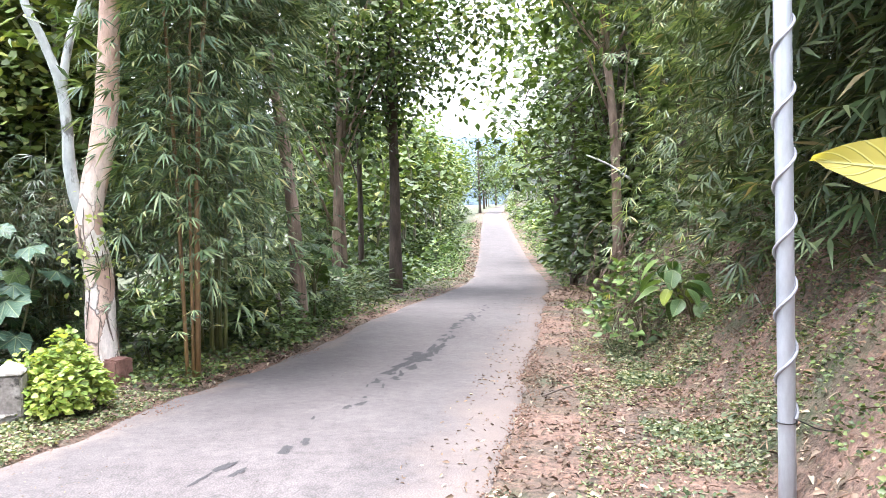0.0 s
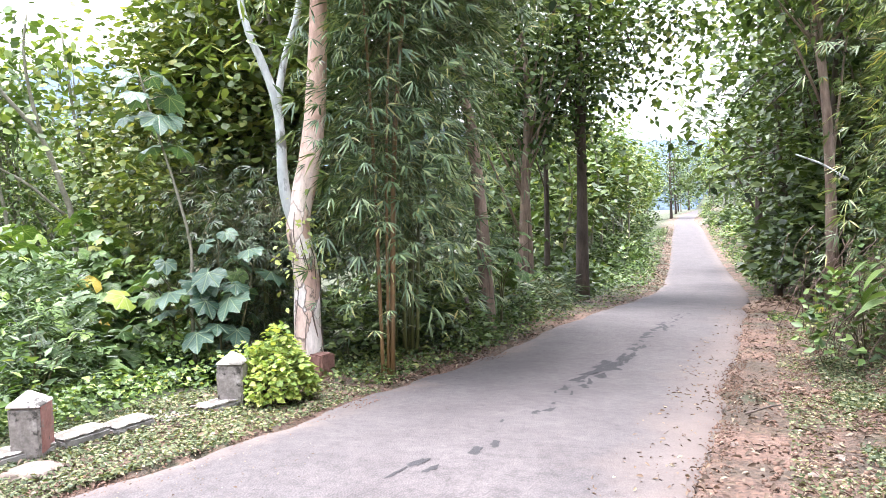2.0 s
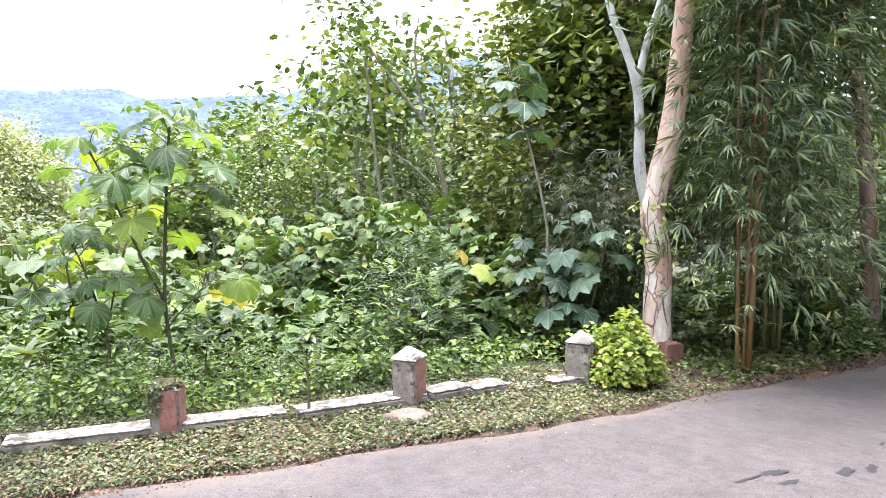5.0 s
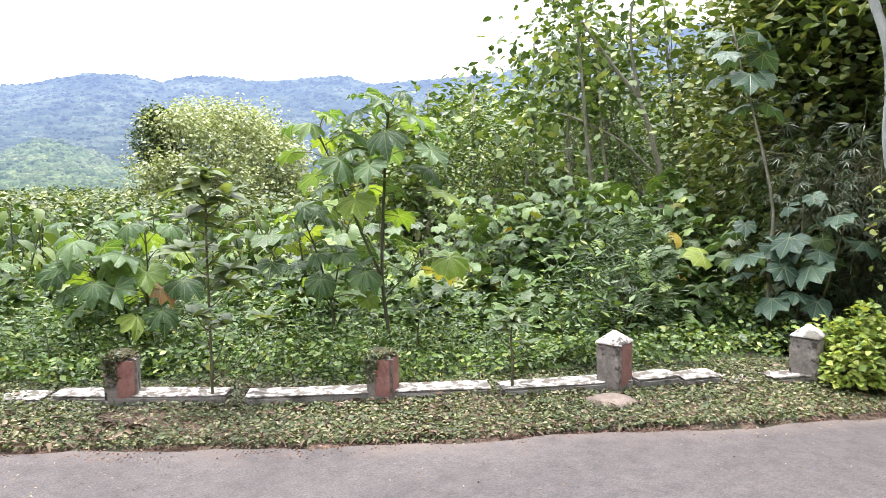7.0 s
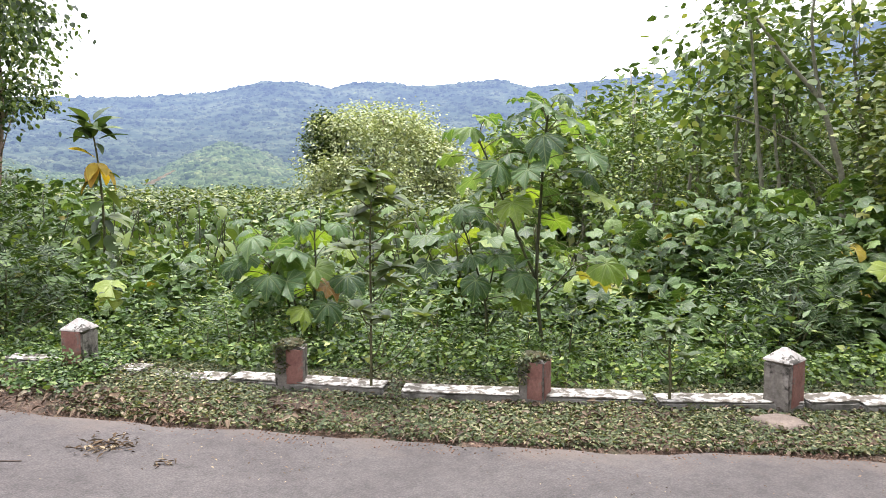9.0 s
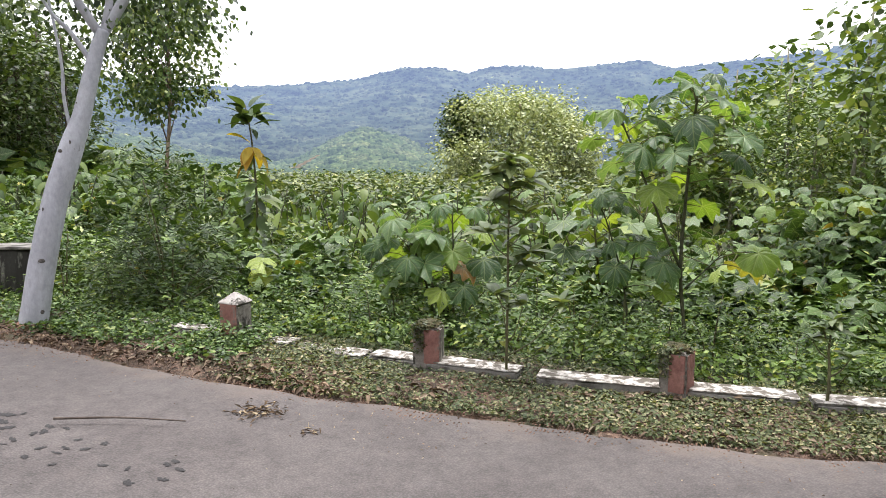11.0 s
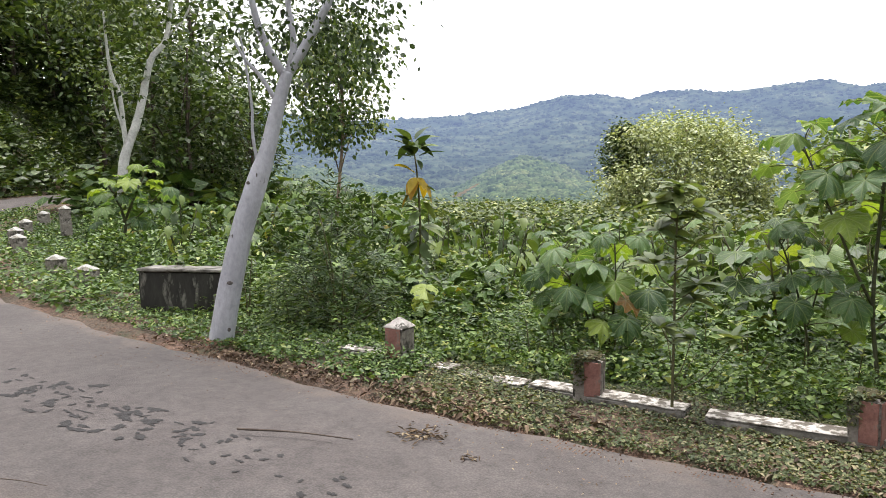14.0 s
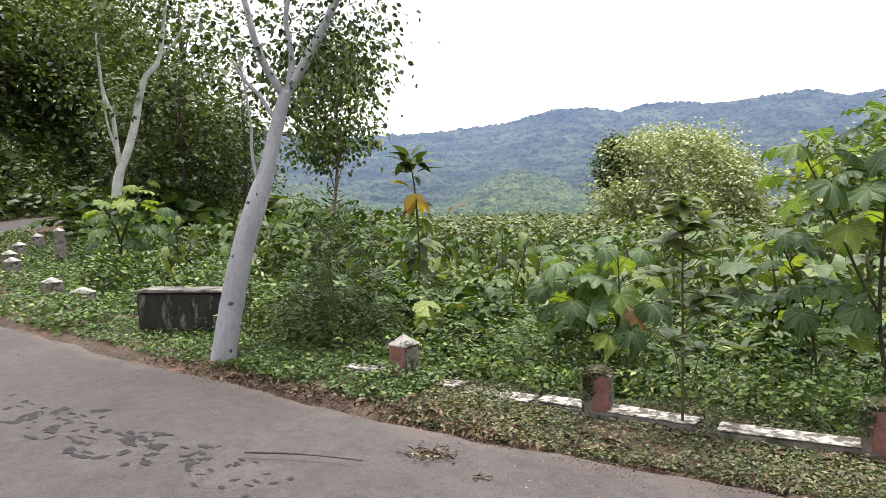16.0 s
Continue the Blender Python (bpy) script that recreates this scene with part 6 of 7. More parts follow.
def valley_canopy():
    """The crowns of the scrub and small trees that fill the valley floor as far as the foothill."""
    rng = np.random.default_rng(301)
    n = 2400
    r = 30 * (330 / 30) ** rng.random(n)
    a = np.radians(rng.uniform(50, 112, n))
    x, y = -0.25 - r * np.sin(a), 0.15 + r * np.cos(a)
    d, _ = road_coords(x, y)
    x, y, r = x[d > 5], y[d > 5], r[d > 5]
    g = ground_z(x, y)
    top = 1.5 + r * math.tan(radians(-1.75)) + rng.normal(size=len(r)) * 0.003 * r
    per = 60
    c = np.repeat(np.stack([x, y, g * 0.15 + top * 0.85], 1), per, axis=0)
    rr = np.repeat(r, per)
    p = c + rng.normal(size=(len(c), 3)) * (0.35 + 0.009 * rr)[:, None] * np.array([1, 1, 0.5])
    ax, nm = random_frames(rng, len(c), 0.5, 0.1)
    v, f = scatter(SIMPLE, p, ax, nm, (0.12 + 0.0036 * rr) * (0.6 + 0.8 * rng.random(len(c))))
    return tagged(link_mesh("valley_canopy", v, f, M["canopy"]), "yellow-green scrub and tree crowns filling the valley floor", "shrubbery", kind="stuff")


valley_canopy()
# hillside behind the far bend
strew(TALL, 16, (99, 110), (16, 23), (0.7, 1.0), 1.1, dmin=2.5, top=(0.8, 0.2), tall=2.6, side=1)
strew(DARK, 26, (103, 130), (31, 66), (0.9, 1.4), 3.0, dmin=6, side=-1)
strew(DARK, 14, (107, 114), (45, 85), (1.1, 1.6), 2.6, dmin=4, side=-1)
strew(DARK, 3, (109, 114), (30, 44), (0.8, 1.1), 3.4, dmin=2.5)
strew(TEAK, 20, (96, 108), (22, 36), (0.8, 1.0), 1.5, dmin=2, side=1, top=(1.0, 4.3), tall=8.6)
strew(DARK, 18, (101, 109), (24, 38), (0.9, 1.1), 1.5, dmin=2.2, top=(6.5, 11.5), tall=8.6)
strew(DARK, 10, (105, 112), (36, 60), (1.0, 1.3), 2.2, dmin=1.5)
strew(DARK, 10, (110, 120), (30, 50), (0.9, 1.3), 2.6, dmin=4, side=-1)
strew(MOUND, 26, (98, 113), (22, 30), (1.0, 1.7), 1.1, dmin=1.5, side=1)
strew(TEAK, 12, (100, 128), (27, 50), (0.9, 1.3), 2.6, dmin=4, side=-1)
strew(THICKET, 130, (98, 130), (24, 52), (0.8, 1.5), 1.0, dmin=0.7, side=-1)
strew(DARK, 40, (109, 131), (38, 80), (1.1, 1.6), 2.8, dmin=7, side=-1)
strew(DARK, 24, (110, 131), (58, 100), (1.6, 2.2), 3.5, dmin=8, side=-1)
strew(THICKET, 26, (92, 113), (21, 60), (0.6, 1.1), 1.2, dmin=1.6, side=1)
strew(WEEDS, 30, (98, 112), (11, 24), (0.5, 0.9), 0.9, dmin=2.6, side=1)


def row(kinds, count, span, off, size):
    """Plants in a loose row beside the road."""
    for k in range(count):
        i = int(along(*span[0]) * 1399 + (along(*span[1]) - along(*span[0])) * 1399 * (k + PR.random()) / count)
        d = PR.uniform(*off)
        x, y = LINE[i, :2] + SIDE[i] * d
        place(kinds[PR.randrange(len(kinds))], x, y, PR.uniform(0, 360), PR.uniform(*size))


row(THICKET, 50, ((0.2, 16), (14, 130)), (2.4, 7), (0.8, 1.6))
row(TEAK, 22, ((1.5, 24), (16, 140)), (2.8, 7), (0.8, 1.25))
row(DARK, 8, ((3, 34), (16, 140)), (4, 9), (0.8, 1.2))
row(THICKET, 46, ((1.5, 22), (16, 140)), (-ROAD_W - 4.5, -ROAD_W - 1.2), (0.8, 1.5))
row(WEEDS, 24, ((2.5, 32), (14, 130)), (-ROAD_W - 2.4, -ROAD_W - 0.9), (0.6, 1.0))
row(TEAK, 14, ((3, 36), (16, 140)), (-ROAD_W - 6, -ROAD_W - 2.4), (0.8, 1.2))
row(DARK, 9, ((1.5, 22), (16, 140)), (-ROAD_W - 7, -ROAD_W - 3), (0.8, 1.2))
strew(WEEDS, 60, (-34, -7), (9, 45), (0.7, 1.4), 0.9, dmin=1.3, power=0.9)
strew(DARK, 10, (-34, -9), (16, 40), (0.8, 1.2), 3.0, dmin=3.0)
for k, (tx, ty) in enumerate(((17.0, 160), (20.5, 182), (25.5, 172), (28, 200), (23, 210), (31, 220), (12.8, 128), (19.8, 132), (24, 196), (26.5, 214))):
    place(TEAK[k % 4] if k % 2 else DARK[k % 3], tx, ty, 50 * k, 1.7)

# bank ahead on the hill side
for k, (bx, by, bh, sp, ns) in enumerate(((3.35, 6.3, 3.4, 1.2, 3000), (3.6, 8.6, 4.6, 1.5, 2500), (4.4, 11.5, 5.5, 1.7, 2200), (5.6, 8.8, 6.0, 1.8, 1900), (4.6, 5.2, 4.6, 1.5, 2500), (6.6, 13, 6.5, 2.0, 1500))):
    bamboo("bamboo_clump", "green bamboo clump arching from the earth bank", bx, by, 8, bh, sp, ns, 0.165, M["bamboo_light"] if k % 2 == 0 else M["bamboo"], M["culm_green"], 110 + k, 0.02, (-0.5, -0.4))
bamboo("bamboo_clump", "dark broad-leaved bamboo hanging over the top of the bank", 3.2, 5.0, 6, 3.0, 1.0, 1500, 0.27, M["bamboo_light"], M["culm_green"], 118, 0.0, (-0.5, -0.2))
# dark-leaved bushes added to stand in for the shaded hollow beyond the pole
for bx, by, bs in ((3.55, 4.2, 0.95), (3.9, 5.6, 1.1), (3.3, 6.9, 0.8)):
    place(THICKET[0], bx, by, 60 * by, bs)
tree("bank_tree", "grey-barked tree standing on the earth bank", "tree", 4.3, 15.2, 11, 0.11, 0.3, (0, 0, 8), (2.6, 2.6, 3.4), 120, 90, 0.55, 0.16, shape_hex(0.36), M["teak_dark"], M["bark_brown"], 120, (-0.3, 0))
for k, (bx, by, s) in enumerate(((5.6, 19, 0.8), (6.4, 22.5, 0.85), (7.4, 26.5, 0.9), (8.6, 32, 1.0), (10, 40, 1.0), (12.5, 52, 1.1), (8.6, 18, 1.1), (10, 25, 1.2), (14, 66, 1.2), (18, 84, 1.2), (16, 46, 1.3))):
    place(DARK[k % 3] if k < 8 else TEAK[k % 4], bx, by, k * 47, s)

bush("debris_heap", "heap of dry twigs and leaves at the bank foot", 3.6, 16.3, (0.55, 0.9, 0.28), 700, 0.13, NARROW, M["straw"], 231, stemmy=2, category="debris")
for k, (bx, by, bs) in enumerate(((4.9, 17.6, 1.3), (5.2, 19.2, 1.7), (5.5, 21.0, 1.8), (6.0, 23.2, 1.8), (6.4, 25.4, 1.7), (6.2, 20.2, 2.2), (5.9, 18.2, 1.9), (7.0, 27.6, 1.7))):
    place(THICKET[k % 2], bx, by, 50 * k, bs)
place(DARK[1], 6.3, 27, 200, 1.25)
place(DARK[2], 7.3, 36, 100, 1.4)
place(DARK[0], 5.9, 21.5, 20, 1.0)

# ---- trees seen behind ----
def leaning_tree():
    x, y = -7.28, -1.65
    z = gz(x, y)
    ob = empty("leaning_tree", x, y, z)
    tagged(ob, "leaning smooth grey-barked tree at the road edge", "tree")

    def local(pts):
        return [(a - x, b - y, c - z) for a, b, c in pts]

    rng = np.random.default_rng(131)
    trunk = curve_through(local([(-7.24, -1.72, -0.3)] + [(-7.29, -1.64, 0.11), (-7.31, -1.54, 0.64), (-7.34, -1.42, 1.17), (-7.37, -1.27, 1.64), (-7.39, -1.18, 1.91), (-7.40, -1.10, 2.23), (-7.41, -1.03, 2.49), (-7.42, -0.98, 2.65)]), 40)
    girth = ([0, 0.1, 0.3, 0.5, 0.62, 0.8, 1], [0.16, 0.12, 0.11, 0.1, 0.078, 0.066, 0.056])
    pieces = [tube(trunk, np.interp(np.linspace(0, 1, 40), *girth), 16, 0.012, rng)]
    for line, r, thin in (([(-7.42, -1.00, 2.60), (-7.43, -0.87, 2.80), (-7.45, -0.75, 3.02), (-7.46, -0.60, 3.29), (-7.48, -0.39, 3.77), (-7.49, -0.27, 4.44)], 0.05, 0.7), ([(-7.42, -1.00, 2.60), (-7.39, -1.16, 2.87), (-7.37, -1.25, 3.12), (-7.36, -1.31, 3.40), (-7.34, -1.44, 3.89)], 0.042, 0.6), ([(-7.42, -0.96, 2.69), (-7.43, -0.92, 2.91), (-7.42, -0.94, 3.12), (-7.42, -0.96, 3.37), (-7.44, -0.85, 3.89)], 0.036, 0.6), ([(-7.37, -1.27, 1.78), (-7.36, -1.31, 2.06), (-7.36, -1.31, 2.32), (-7.35, -1.36, 2.73), (-7.34, -1.41, 3.04)], 0.017, 0.5), ([(-7.40, -1.09, 2.38), (-7.38, -1.23, 2.61), (-7.35, -1.35, 2.74), (-7.33, -1.46, 2.93)], 0.024, 0.5)):
        pieces.append(tube(curve_through(local(line), 14), np.linspace(r, r * thin, 14), 9, 0.02, rng))
    v, f = joined(pieces)
    link_mesh("trunk", v, f, M["bark_grey"], ob, True)
    for k in range(13):                                   # old branch scars
        i = int(rng.integers(3, 30))
        a = rng.normal() * 1.0 + 0.1
        r = float(np.interp(i / 39, *girth))
        bm = bmesh.new()
        bmesh.ops.create_icosphere(bm, subdivisions=2, radius=1)
        for vert in bm.verts:
            vert.co = Vector((vert.co.x * 0.008, vert.co.y * (0.008 + 0.01 * (k % 3)), vert.co.z * (0.007 + 0.012 * (k % 2))))
        o = part("knot", bm, M["knot"], ob)
        q = trunk[i]
        o.matrix_basis = pose(q[0] + math.cos(a) * r, q[1] + math.sin(a) * r, q[2], 0, 0, math.degrees(a))
    v, f = tube(trunk[:6], np.array([0.22, 0.2, 0.18, 0.16, 0.14, 0.12]), 14, 0.05, rng)
    link_mesh("root_collar", v, f, M["root_red"], ob, True)
    tagged(ob.children[-1], "reddish bare bark at the base")
    ends = np.array(local([(-7.6 + rng.normal() * 0.9, -0.9 + rng.normal() * 0.7, 4.1 + abs(rng.normal()) * 1.3) for _ in range(54)] + [(-7.9 + rng.normal() * 0.3, -0.42 + rng.normal() * 0.2, 3.2 + rng.normal() * 0.3) for _ in range(12)] + [(-7.6 + rng.normal() * 0.3, -1.15 + rng.normal() * 0.3, 3.15 + rng.normal() * 0.3) for _ in range(14)]))
    v, f = crown_leaves(rng, ends, 84, 0.25, 0.06, shape_hex(0.34), 0.7, 0.9)
    link_mesh("crown", v, f, M["teak_dark"], ob)
    return ob


leaning_tree()


def white_tree():
    x, y = -22.7, -8.1
    z = gz(x, y)
    ob = empty("white_tree", x, y, z)
    tagged(ob, "forked tree with bare white trunk on the valley edge", "tree")
    rng = np.random.default_rng(141)

    def local(pts):
        return [(a - x, b - y, c - z) for a, b, c in pts]

    a = curve_through(local([(-22.65, -8.15, z - 0.4)] + [(-22.60, -8.07, 2.02), (-22.64, -7.96, 2.74), (-22.74, -7.69, 3.51), (-22.81, -7.49, 4.29), (-22.85, -7.36, 4.97), (-22.90, -7.19, 5.57), (-23.01, -6.83, 6.05), (-23.06, -6.68, 6.88), (-23.11, -6.52, 8.24)]), 26)
    b = curve_through(local([(-22.65, -7.94, 2.83), (-22.62, -8.01, 3.59), (-22.60, -8.08, 4.43), (-22.53, -8.27, 5.01), (-22.50, -8.35, 5.76), (-22.48, -8.40, 6.75)]), 14)
    c = curve_through(local([(-22.62, -8.02, 3.42), (-22.56, -8.18, 4.01), (-22.53, -8.28, 4.76), (-22.51, -8.32, 5.26)]), 12)
    v, f = joined([tube(a, np.linspace(0.17, 0.05, 26), 10, 0.03, rng), tube(b, np.linspace(0.085, 0.035, 14), 8, 0.03, rng), tube(c, np.linspace(0.045, 0.02, 12), 7, 0.03, rng), tube(curve_through([a[20], a[20] + (0, 0.5, 0.5), a[20] + (0, 0.9, 1.3)], 6), np.linspace(0.05, 0.02, 6), 6)])
    link_mesh("trunk", v, f, M["white_bark"], ob, True)
    ends = np.array([a[-1] + rng.normal(size=3) * np.array([1.6, 1.6, 1.3]) for _ in range(46)] + [b[-1] + rng.normal(size=3) * 1.1 for _ in range(26)])
    v, f = crown_leaves(rng, ends, 70, 0.42, 0.16, SIMPLE, 0.7, 0.5)
    link_mesh("crown", v, f, M["teak_dark"], ob)
    return ob


white_tree()
tree("valley_edge_tree", "leafy tree with hanging branches behind the leaning tree", "tree", -16.2, -1.35, 5.4 - gz(-16.2, -1.35), 0.05, 0.5, (0, 0.1, 3.9 - gz(-16.2, -1.35)), (1.0, 1.0, 1.45), 64, 90, 0.26, 0.105, shape_hex(0.34), M["teak"], M["bark_brown"], 143, droop=0.8)
bush("hanging_spray", "leafy spray on the tip of a thin branch", -16.3, -0.42, (0.2, 0.25, 0.3), 90, 0.1, SIMPLE, M["teak"], 144, z=2.75, stemmy=3, category="branch")
tree("round_tree", "pale yellow-green rounded tree rising from the valley", "tree", -44.25, 17.8, 9.5, 0.25, 0.2, (0, 0, 5.0), (4.9, 5.2, 5.1), 420, 110, 0.55, 0.24, SIMPLE, M["pale"], M["bark_brown"], 151, z=-3.8)

tree("valley_tree", "dark green tree beside the pale rounded tree", "tree", -46.1, 14.4, 5.7 - gz(-46.1, 14.4), 0.1, 0.4, (0, 0, 3.9 - gz(-46.1, 14.4)), (1.25, 1.25, 1.7), 90, 60, 0.32, 0.24, SIMPLE, M["teak_dark"], M["bark_dark"], 152, group="valley trees")

# ---- large-leaved plants just beyond the kerb ----
big_leaf_plant("tall two-stemmed plant with big lobed leaves behind a red post", -5.1, 3.38, [
    ([(-5.10, 3.38, 0.16), (-5.13, 3.34, 0.71), (-5.11, 3.36, 1.39), (-5.10, 3.39, 1.83), (-5.08, 3.40, 2.07)], 0.017, 0.6, 20),
    ([(-5.13, 3.34, 0.71), (-5.19, 3.25, 0.94), (-5.25, 3.16, 1.21), (-5.30, 3.06, 1.48), (-5.35, 2.98, 1.72), (-5.39, 2.92, 1.85)], 0.012, 0.38, 17),
    ([(-5.11, 3.37, 0.55), (-5.02, 3.49, 0.71), (-4.95, 3.58, 0.84)], 0.007, 0.4, 4)], 0.3, 161, 0.36)
big_leaf_plant("spreading plant with big lobed leaves behind a mossy post", -6.56, 1.9, [
    ([(-6.56, 1.89, 0.10), (-6.60, 1.75, 0.46), (-6.63, 1.64, 0.66), (-6.65, 1.55, 0.90), (-6.66, 1.48, 1.03)], 0.014, 0.35, 17),
    ([(-6.56, 1.89, 0.07), (-6.55, 1.93, 0.35), (-6.54, 1.95, 0.69), (-6.55, 1.94, 1.11)], 0.012, 0.35, 15),
    ([(-6.58, 1.81, 0.03), (-6.62, 1.69, 0.51), (-6.65, 1.55, 0.78)], 0.011, 0.4, 13),
    ([(-6.56, 1.89, -0.10), (-6.53, 1.99, 0.04), (-6.48, 2.16, 0.29)], 0.008, 0.3, 6)], 0.31, 162, 0.4)
big_leaf_plant("thin-stemmed plant with a few lobed leaves", -5.41, 3.07, [
    ([(-5.42, 3.06, 0.04), (-5.42, 3.06, 0.32), (-5.44, 3.03, 0.56), (-5.47, 2.98, 0.79), (-5.51, 2.90, 1.07), (-5.53, 2.86, 1.16)], 0.011, 0.5, 12),
    ([(-5.43, 3.05, 0.51), (-5.40, 3.09, 0.74), (-5.39, 3.11, 0.86)], 0.008, 0.5, 6)], 0.24, 163, 0.28)
big_leaf_plant("young large-leaved tree standing before a white-barked trunk", -15.37, -5.43, [
    ([(-15.37, -5.43, 0.60), (-15.37, -5.44, 1.01), (-15.32, -5.57, 1.42), (-15.26, -5.71, 1.71)], 0.04, 0.4, 14),
    ([(-15.37, -5.43, 0.95), (-15.45, -5.21, 1.53), (-15.51, -5.01, 2.00)], 0.03, 0.2, 13),
    ([(-15.37, -5.43, 0.83), (-15.50, -5.06, 1.18), (-15.59, -4.78, 1.53)], 0.02, 0.3, 9)], 0.42, 166, 0.5)
lobed_plant("large_leaved_plant", "tall bent pale stem topped by drooping large leaves", -4.0, 6.95, [[(0.0, 0.0, 0.8), (0.02, 0.0, 1.25), (-0.1, -0.06, 1.9), (-0.25, -0.15, 2.55), (-0.34, -0.2, 3.0)]], 13, 0.33, M["lobed_dark"], 164, z=-0.1, shape=LOBED, start=0.72, petiole=0.24, sm=M["stem_pale"], stem_r=0.02)
lobed_plant("large_leaved_plant", "dark leafy plant with overlapping blue-green leaves", -3.75, 7.0, [[(0.0, 0.0, 0.6), (0.02, 0.0, 1.3)], [(-0.2, -0.1, 0.5), (-0.45, -0.3, 1.0)], [(0.2, 0.1, 0.5), (0.3, 0.2, 1.1)]], 13, 0.34, M["lobed_dark"], 165, z=-0.1, start=0.1, petiole=0.28)
for k, (qx, qy, s) in enumerate(((-5.35, 6.7, 1.0), (-4.7, 6.4, 0.9), (-5.9, 6.2, 1.0), (-4.4, 7.6, 1.1), (-6.4, 5.4, 0.95), (-6.0, 4.4, 0.8), (-7.2, 5.0, 1.0), (-7.0, 3.4, 0.9), (-5.2, 5.2, 0.75), (-8.4, 2.2, 0.95), (-8.2, 0.9, 0.9), (-9.0, -0.4, 0.95))):
    place(MOUND[k % 4] if k % 3 else SHRUB[k % 3], qx, qy, k * 71, s)


def obovate_sapling(x, y, h, branches, leaf, label, seed, lm=None):
    """branches: (height on the stem, reach east, reach north, rise) of each side branch."""
    rng = np.random.default_rng(seed)
    z = gz(x, y)
    ob = empty("sapling", x, y, z)
    tagged(ob, label, "sapling")
    c = curve_through([(0, 0, -0.1), (0.01, 0.0, h * 0.35), (-0.015, 0.01, h * 0.7), (0.0, 0.02, h)], 24)
    pieces, ends = [tube(c, np.linspace(0.011, 0.005, 24), 8)], [c[-1], c[-2], c[-4]]
    for hb, dx, dy, rise in branches:
        b = c[min(int(hb / h * 23), 23)]
        e = b + np.array([dx, dy, rise])
        pieces.append(tube(curve_through([b, b + np.array([dx * 0.55, dy * 0.55, rise * 0.35]), e], 6), np.linspace(0.0055, 0.003, 6), 6))
        ends.append(e)
    pos = np.repeat(np.array(ends), 11, axis=0)
    n = len(pos)
    a = rng.random(n) * 6.283
    ax = np.stack([np.cos(a), np.sin(a), -0.15 + 1.0 * rng.random(n)], 1)
    nm = np.stack([-0.7 * np.cos(a) + rng.normal(size=n) * 0.3, -0.7 * np.sin(a) + rng.normal(size=n) * 0.3, np.ones(n)], 1)
    v, f = scatter(shape_blade(0.19, 0.3, 0.04, 6), pos, ax, nm, leaf * (0.65 + 0.5 * rng.random(n)))
    for k, (vs, fs) in enumerate(pieces):
        link_mesh("branch" if k else "stem", vs, fs, M["stem"], ob, True)
    link_mesh("leaves", v, f, lm or M["lobed_pale"], ob, True)
    return ob


obovate_sapling(-4.88, 1.83, 1.5, ((0.22, 0.14, 0.34, 0.38), (0.28, 0.04, 0.1, 0.28), (0.62, -0.02, 0.14, 0.14), (0.8, -0.06, -0.12, 0.16), (0.98, 0.06, 0.1, 0.1), (1.05, -0.05, -0.1, 0.12), (1.22, 0.05, 0.12, 0.14), (1.3, -0.04, -0.1, 0.12), (0.5, 0.05, -0.1, 0.12), (0.72, 0.04, 0.13, 0.1), (0.9, -0.03, 0.1, 0.08)), 0.19, "slender sapling with whorled oblong leaves before the kerb", 171)
obovate_sapling(-3.76, 3.45, 0.55, ((0.2, 0.05, 0.1, 0.12), (0.3, -0.06, -0.08, 0.12), (0.4, 0.04, -0.09, 0.1)), 0.12, "small thin sapling in the verge", 172)
for k, (fx, fy, s) in enumerate(((-7.95, -0.55, 1.3), (-4.55, 5.55, 1.15), (-8.3, -0.95, 0.8), (-5.0, 5.95, 0.75))):
    place(FINE[k % 2], fx, fy, k * 60, s)


def yellowing_shrub():
    x, y = -10.85, 0.32
    z = gz(x, y)
    ob = empty("tall_shrub", x, y, z)
    tagged(ob, "tall shrub with yellowed lower leaves and a dark green tip", "shrub")
    rng = np.random.default_rng(6)
    c = curve_through([(0, 0, -0.1), (0.02, 0.06, 1.2), (0, 0.02, 1.75 - z), (0, -0.06, 2.3 - z)], 16)
    v, f = tube(c, np.linspace(0.022, 0.008, 16), 6)
    link_mesh("main_stem", v, f, M["stem"], ob, True)
    for name, lm, lo, hi, n, up, size in (("tip_leaves", M["teak_dark"], 0.83, 1.0, 26, 0.5, 0.32), ("yellow_foliage", M["yellow"], 0.64, 0.74, 9, -0.9, 0.34), ("low_leaves", M["teak_dark"], 0.3, 0.62, 26, -0.3, 0.3)):
        s = lo + (hi - lo) * rng.random(n)
        p = c[(s * 15).astype(int)]
        a = rng.random(n) * 6.283
        ax = np.stack([np.cos(a), np.sin(a), up + 0.5 * rng.normal(size=n)], 1)
        nm = np.stack([-0.5 * up * np.cos(a) + 0.3 * rng.normal(size=n), -0.5 * up * np.sin(a) + 0.3 * rng.normal(size=n), np.ones(n)], 1)
        v, f = scatter(shape_blade(0.23, 0.3), p + 0.06 * ax, ax, nm, size * (0.7 + 0.5 * rng.random(n)))
        o = link_mesh(name, v, f, lm, ob, True)
        if name == "yellow_foliage":
            tagged(o, "yellowed brown-edged leaves")
    return ob


yellowing_shrub()
lobed_plant("large_leaved_plant", "broad-leaved plant growing out of the earth bank", 2.85, 7.6, [[(-0.2, -0.1, 0.3), (-0.35, -0.2, 0.5)], [(-0.1, 0.2, 0.3), (-0.25, 0.3, 0.55)], [(-0.2, -0.3, 0.2), (-0.4, -0.45, 0.3)]], 8, 0.28, M["lobed"], 181, shape=shape_blade(0.34, 0.25), start=0.3, petiole=0.2)


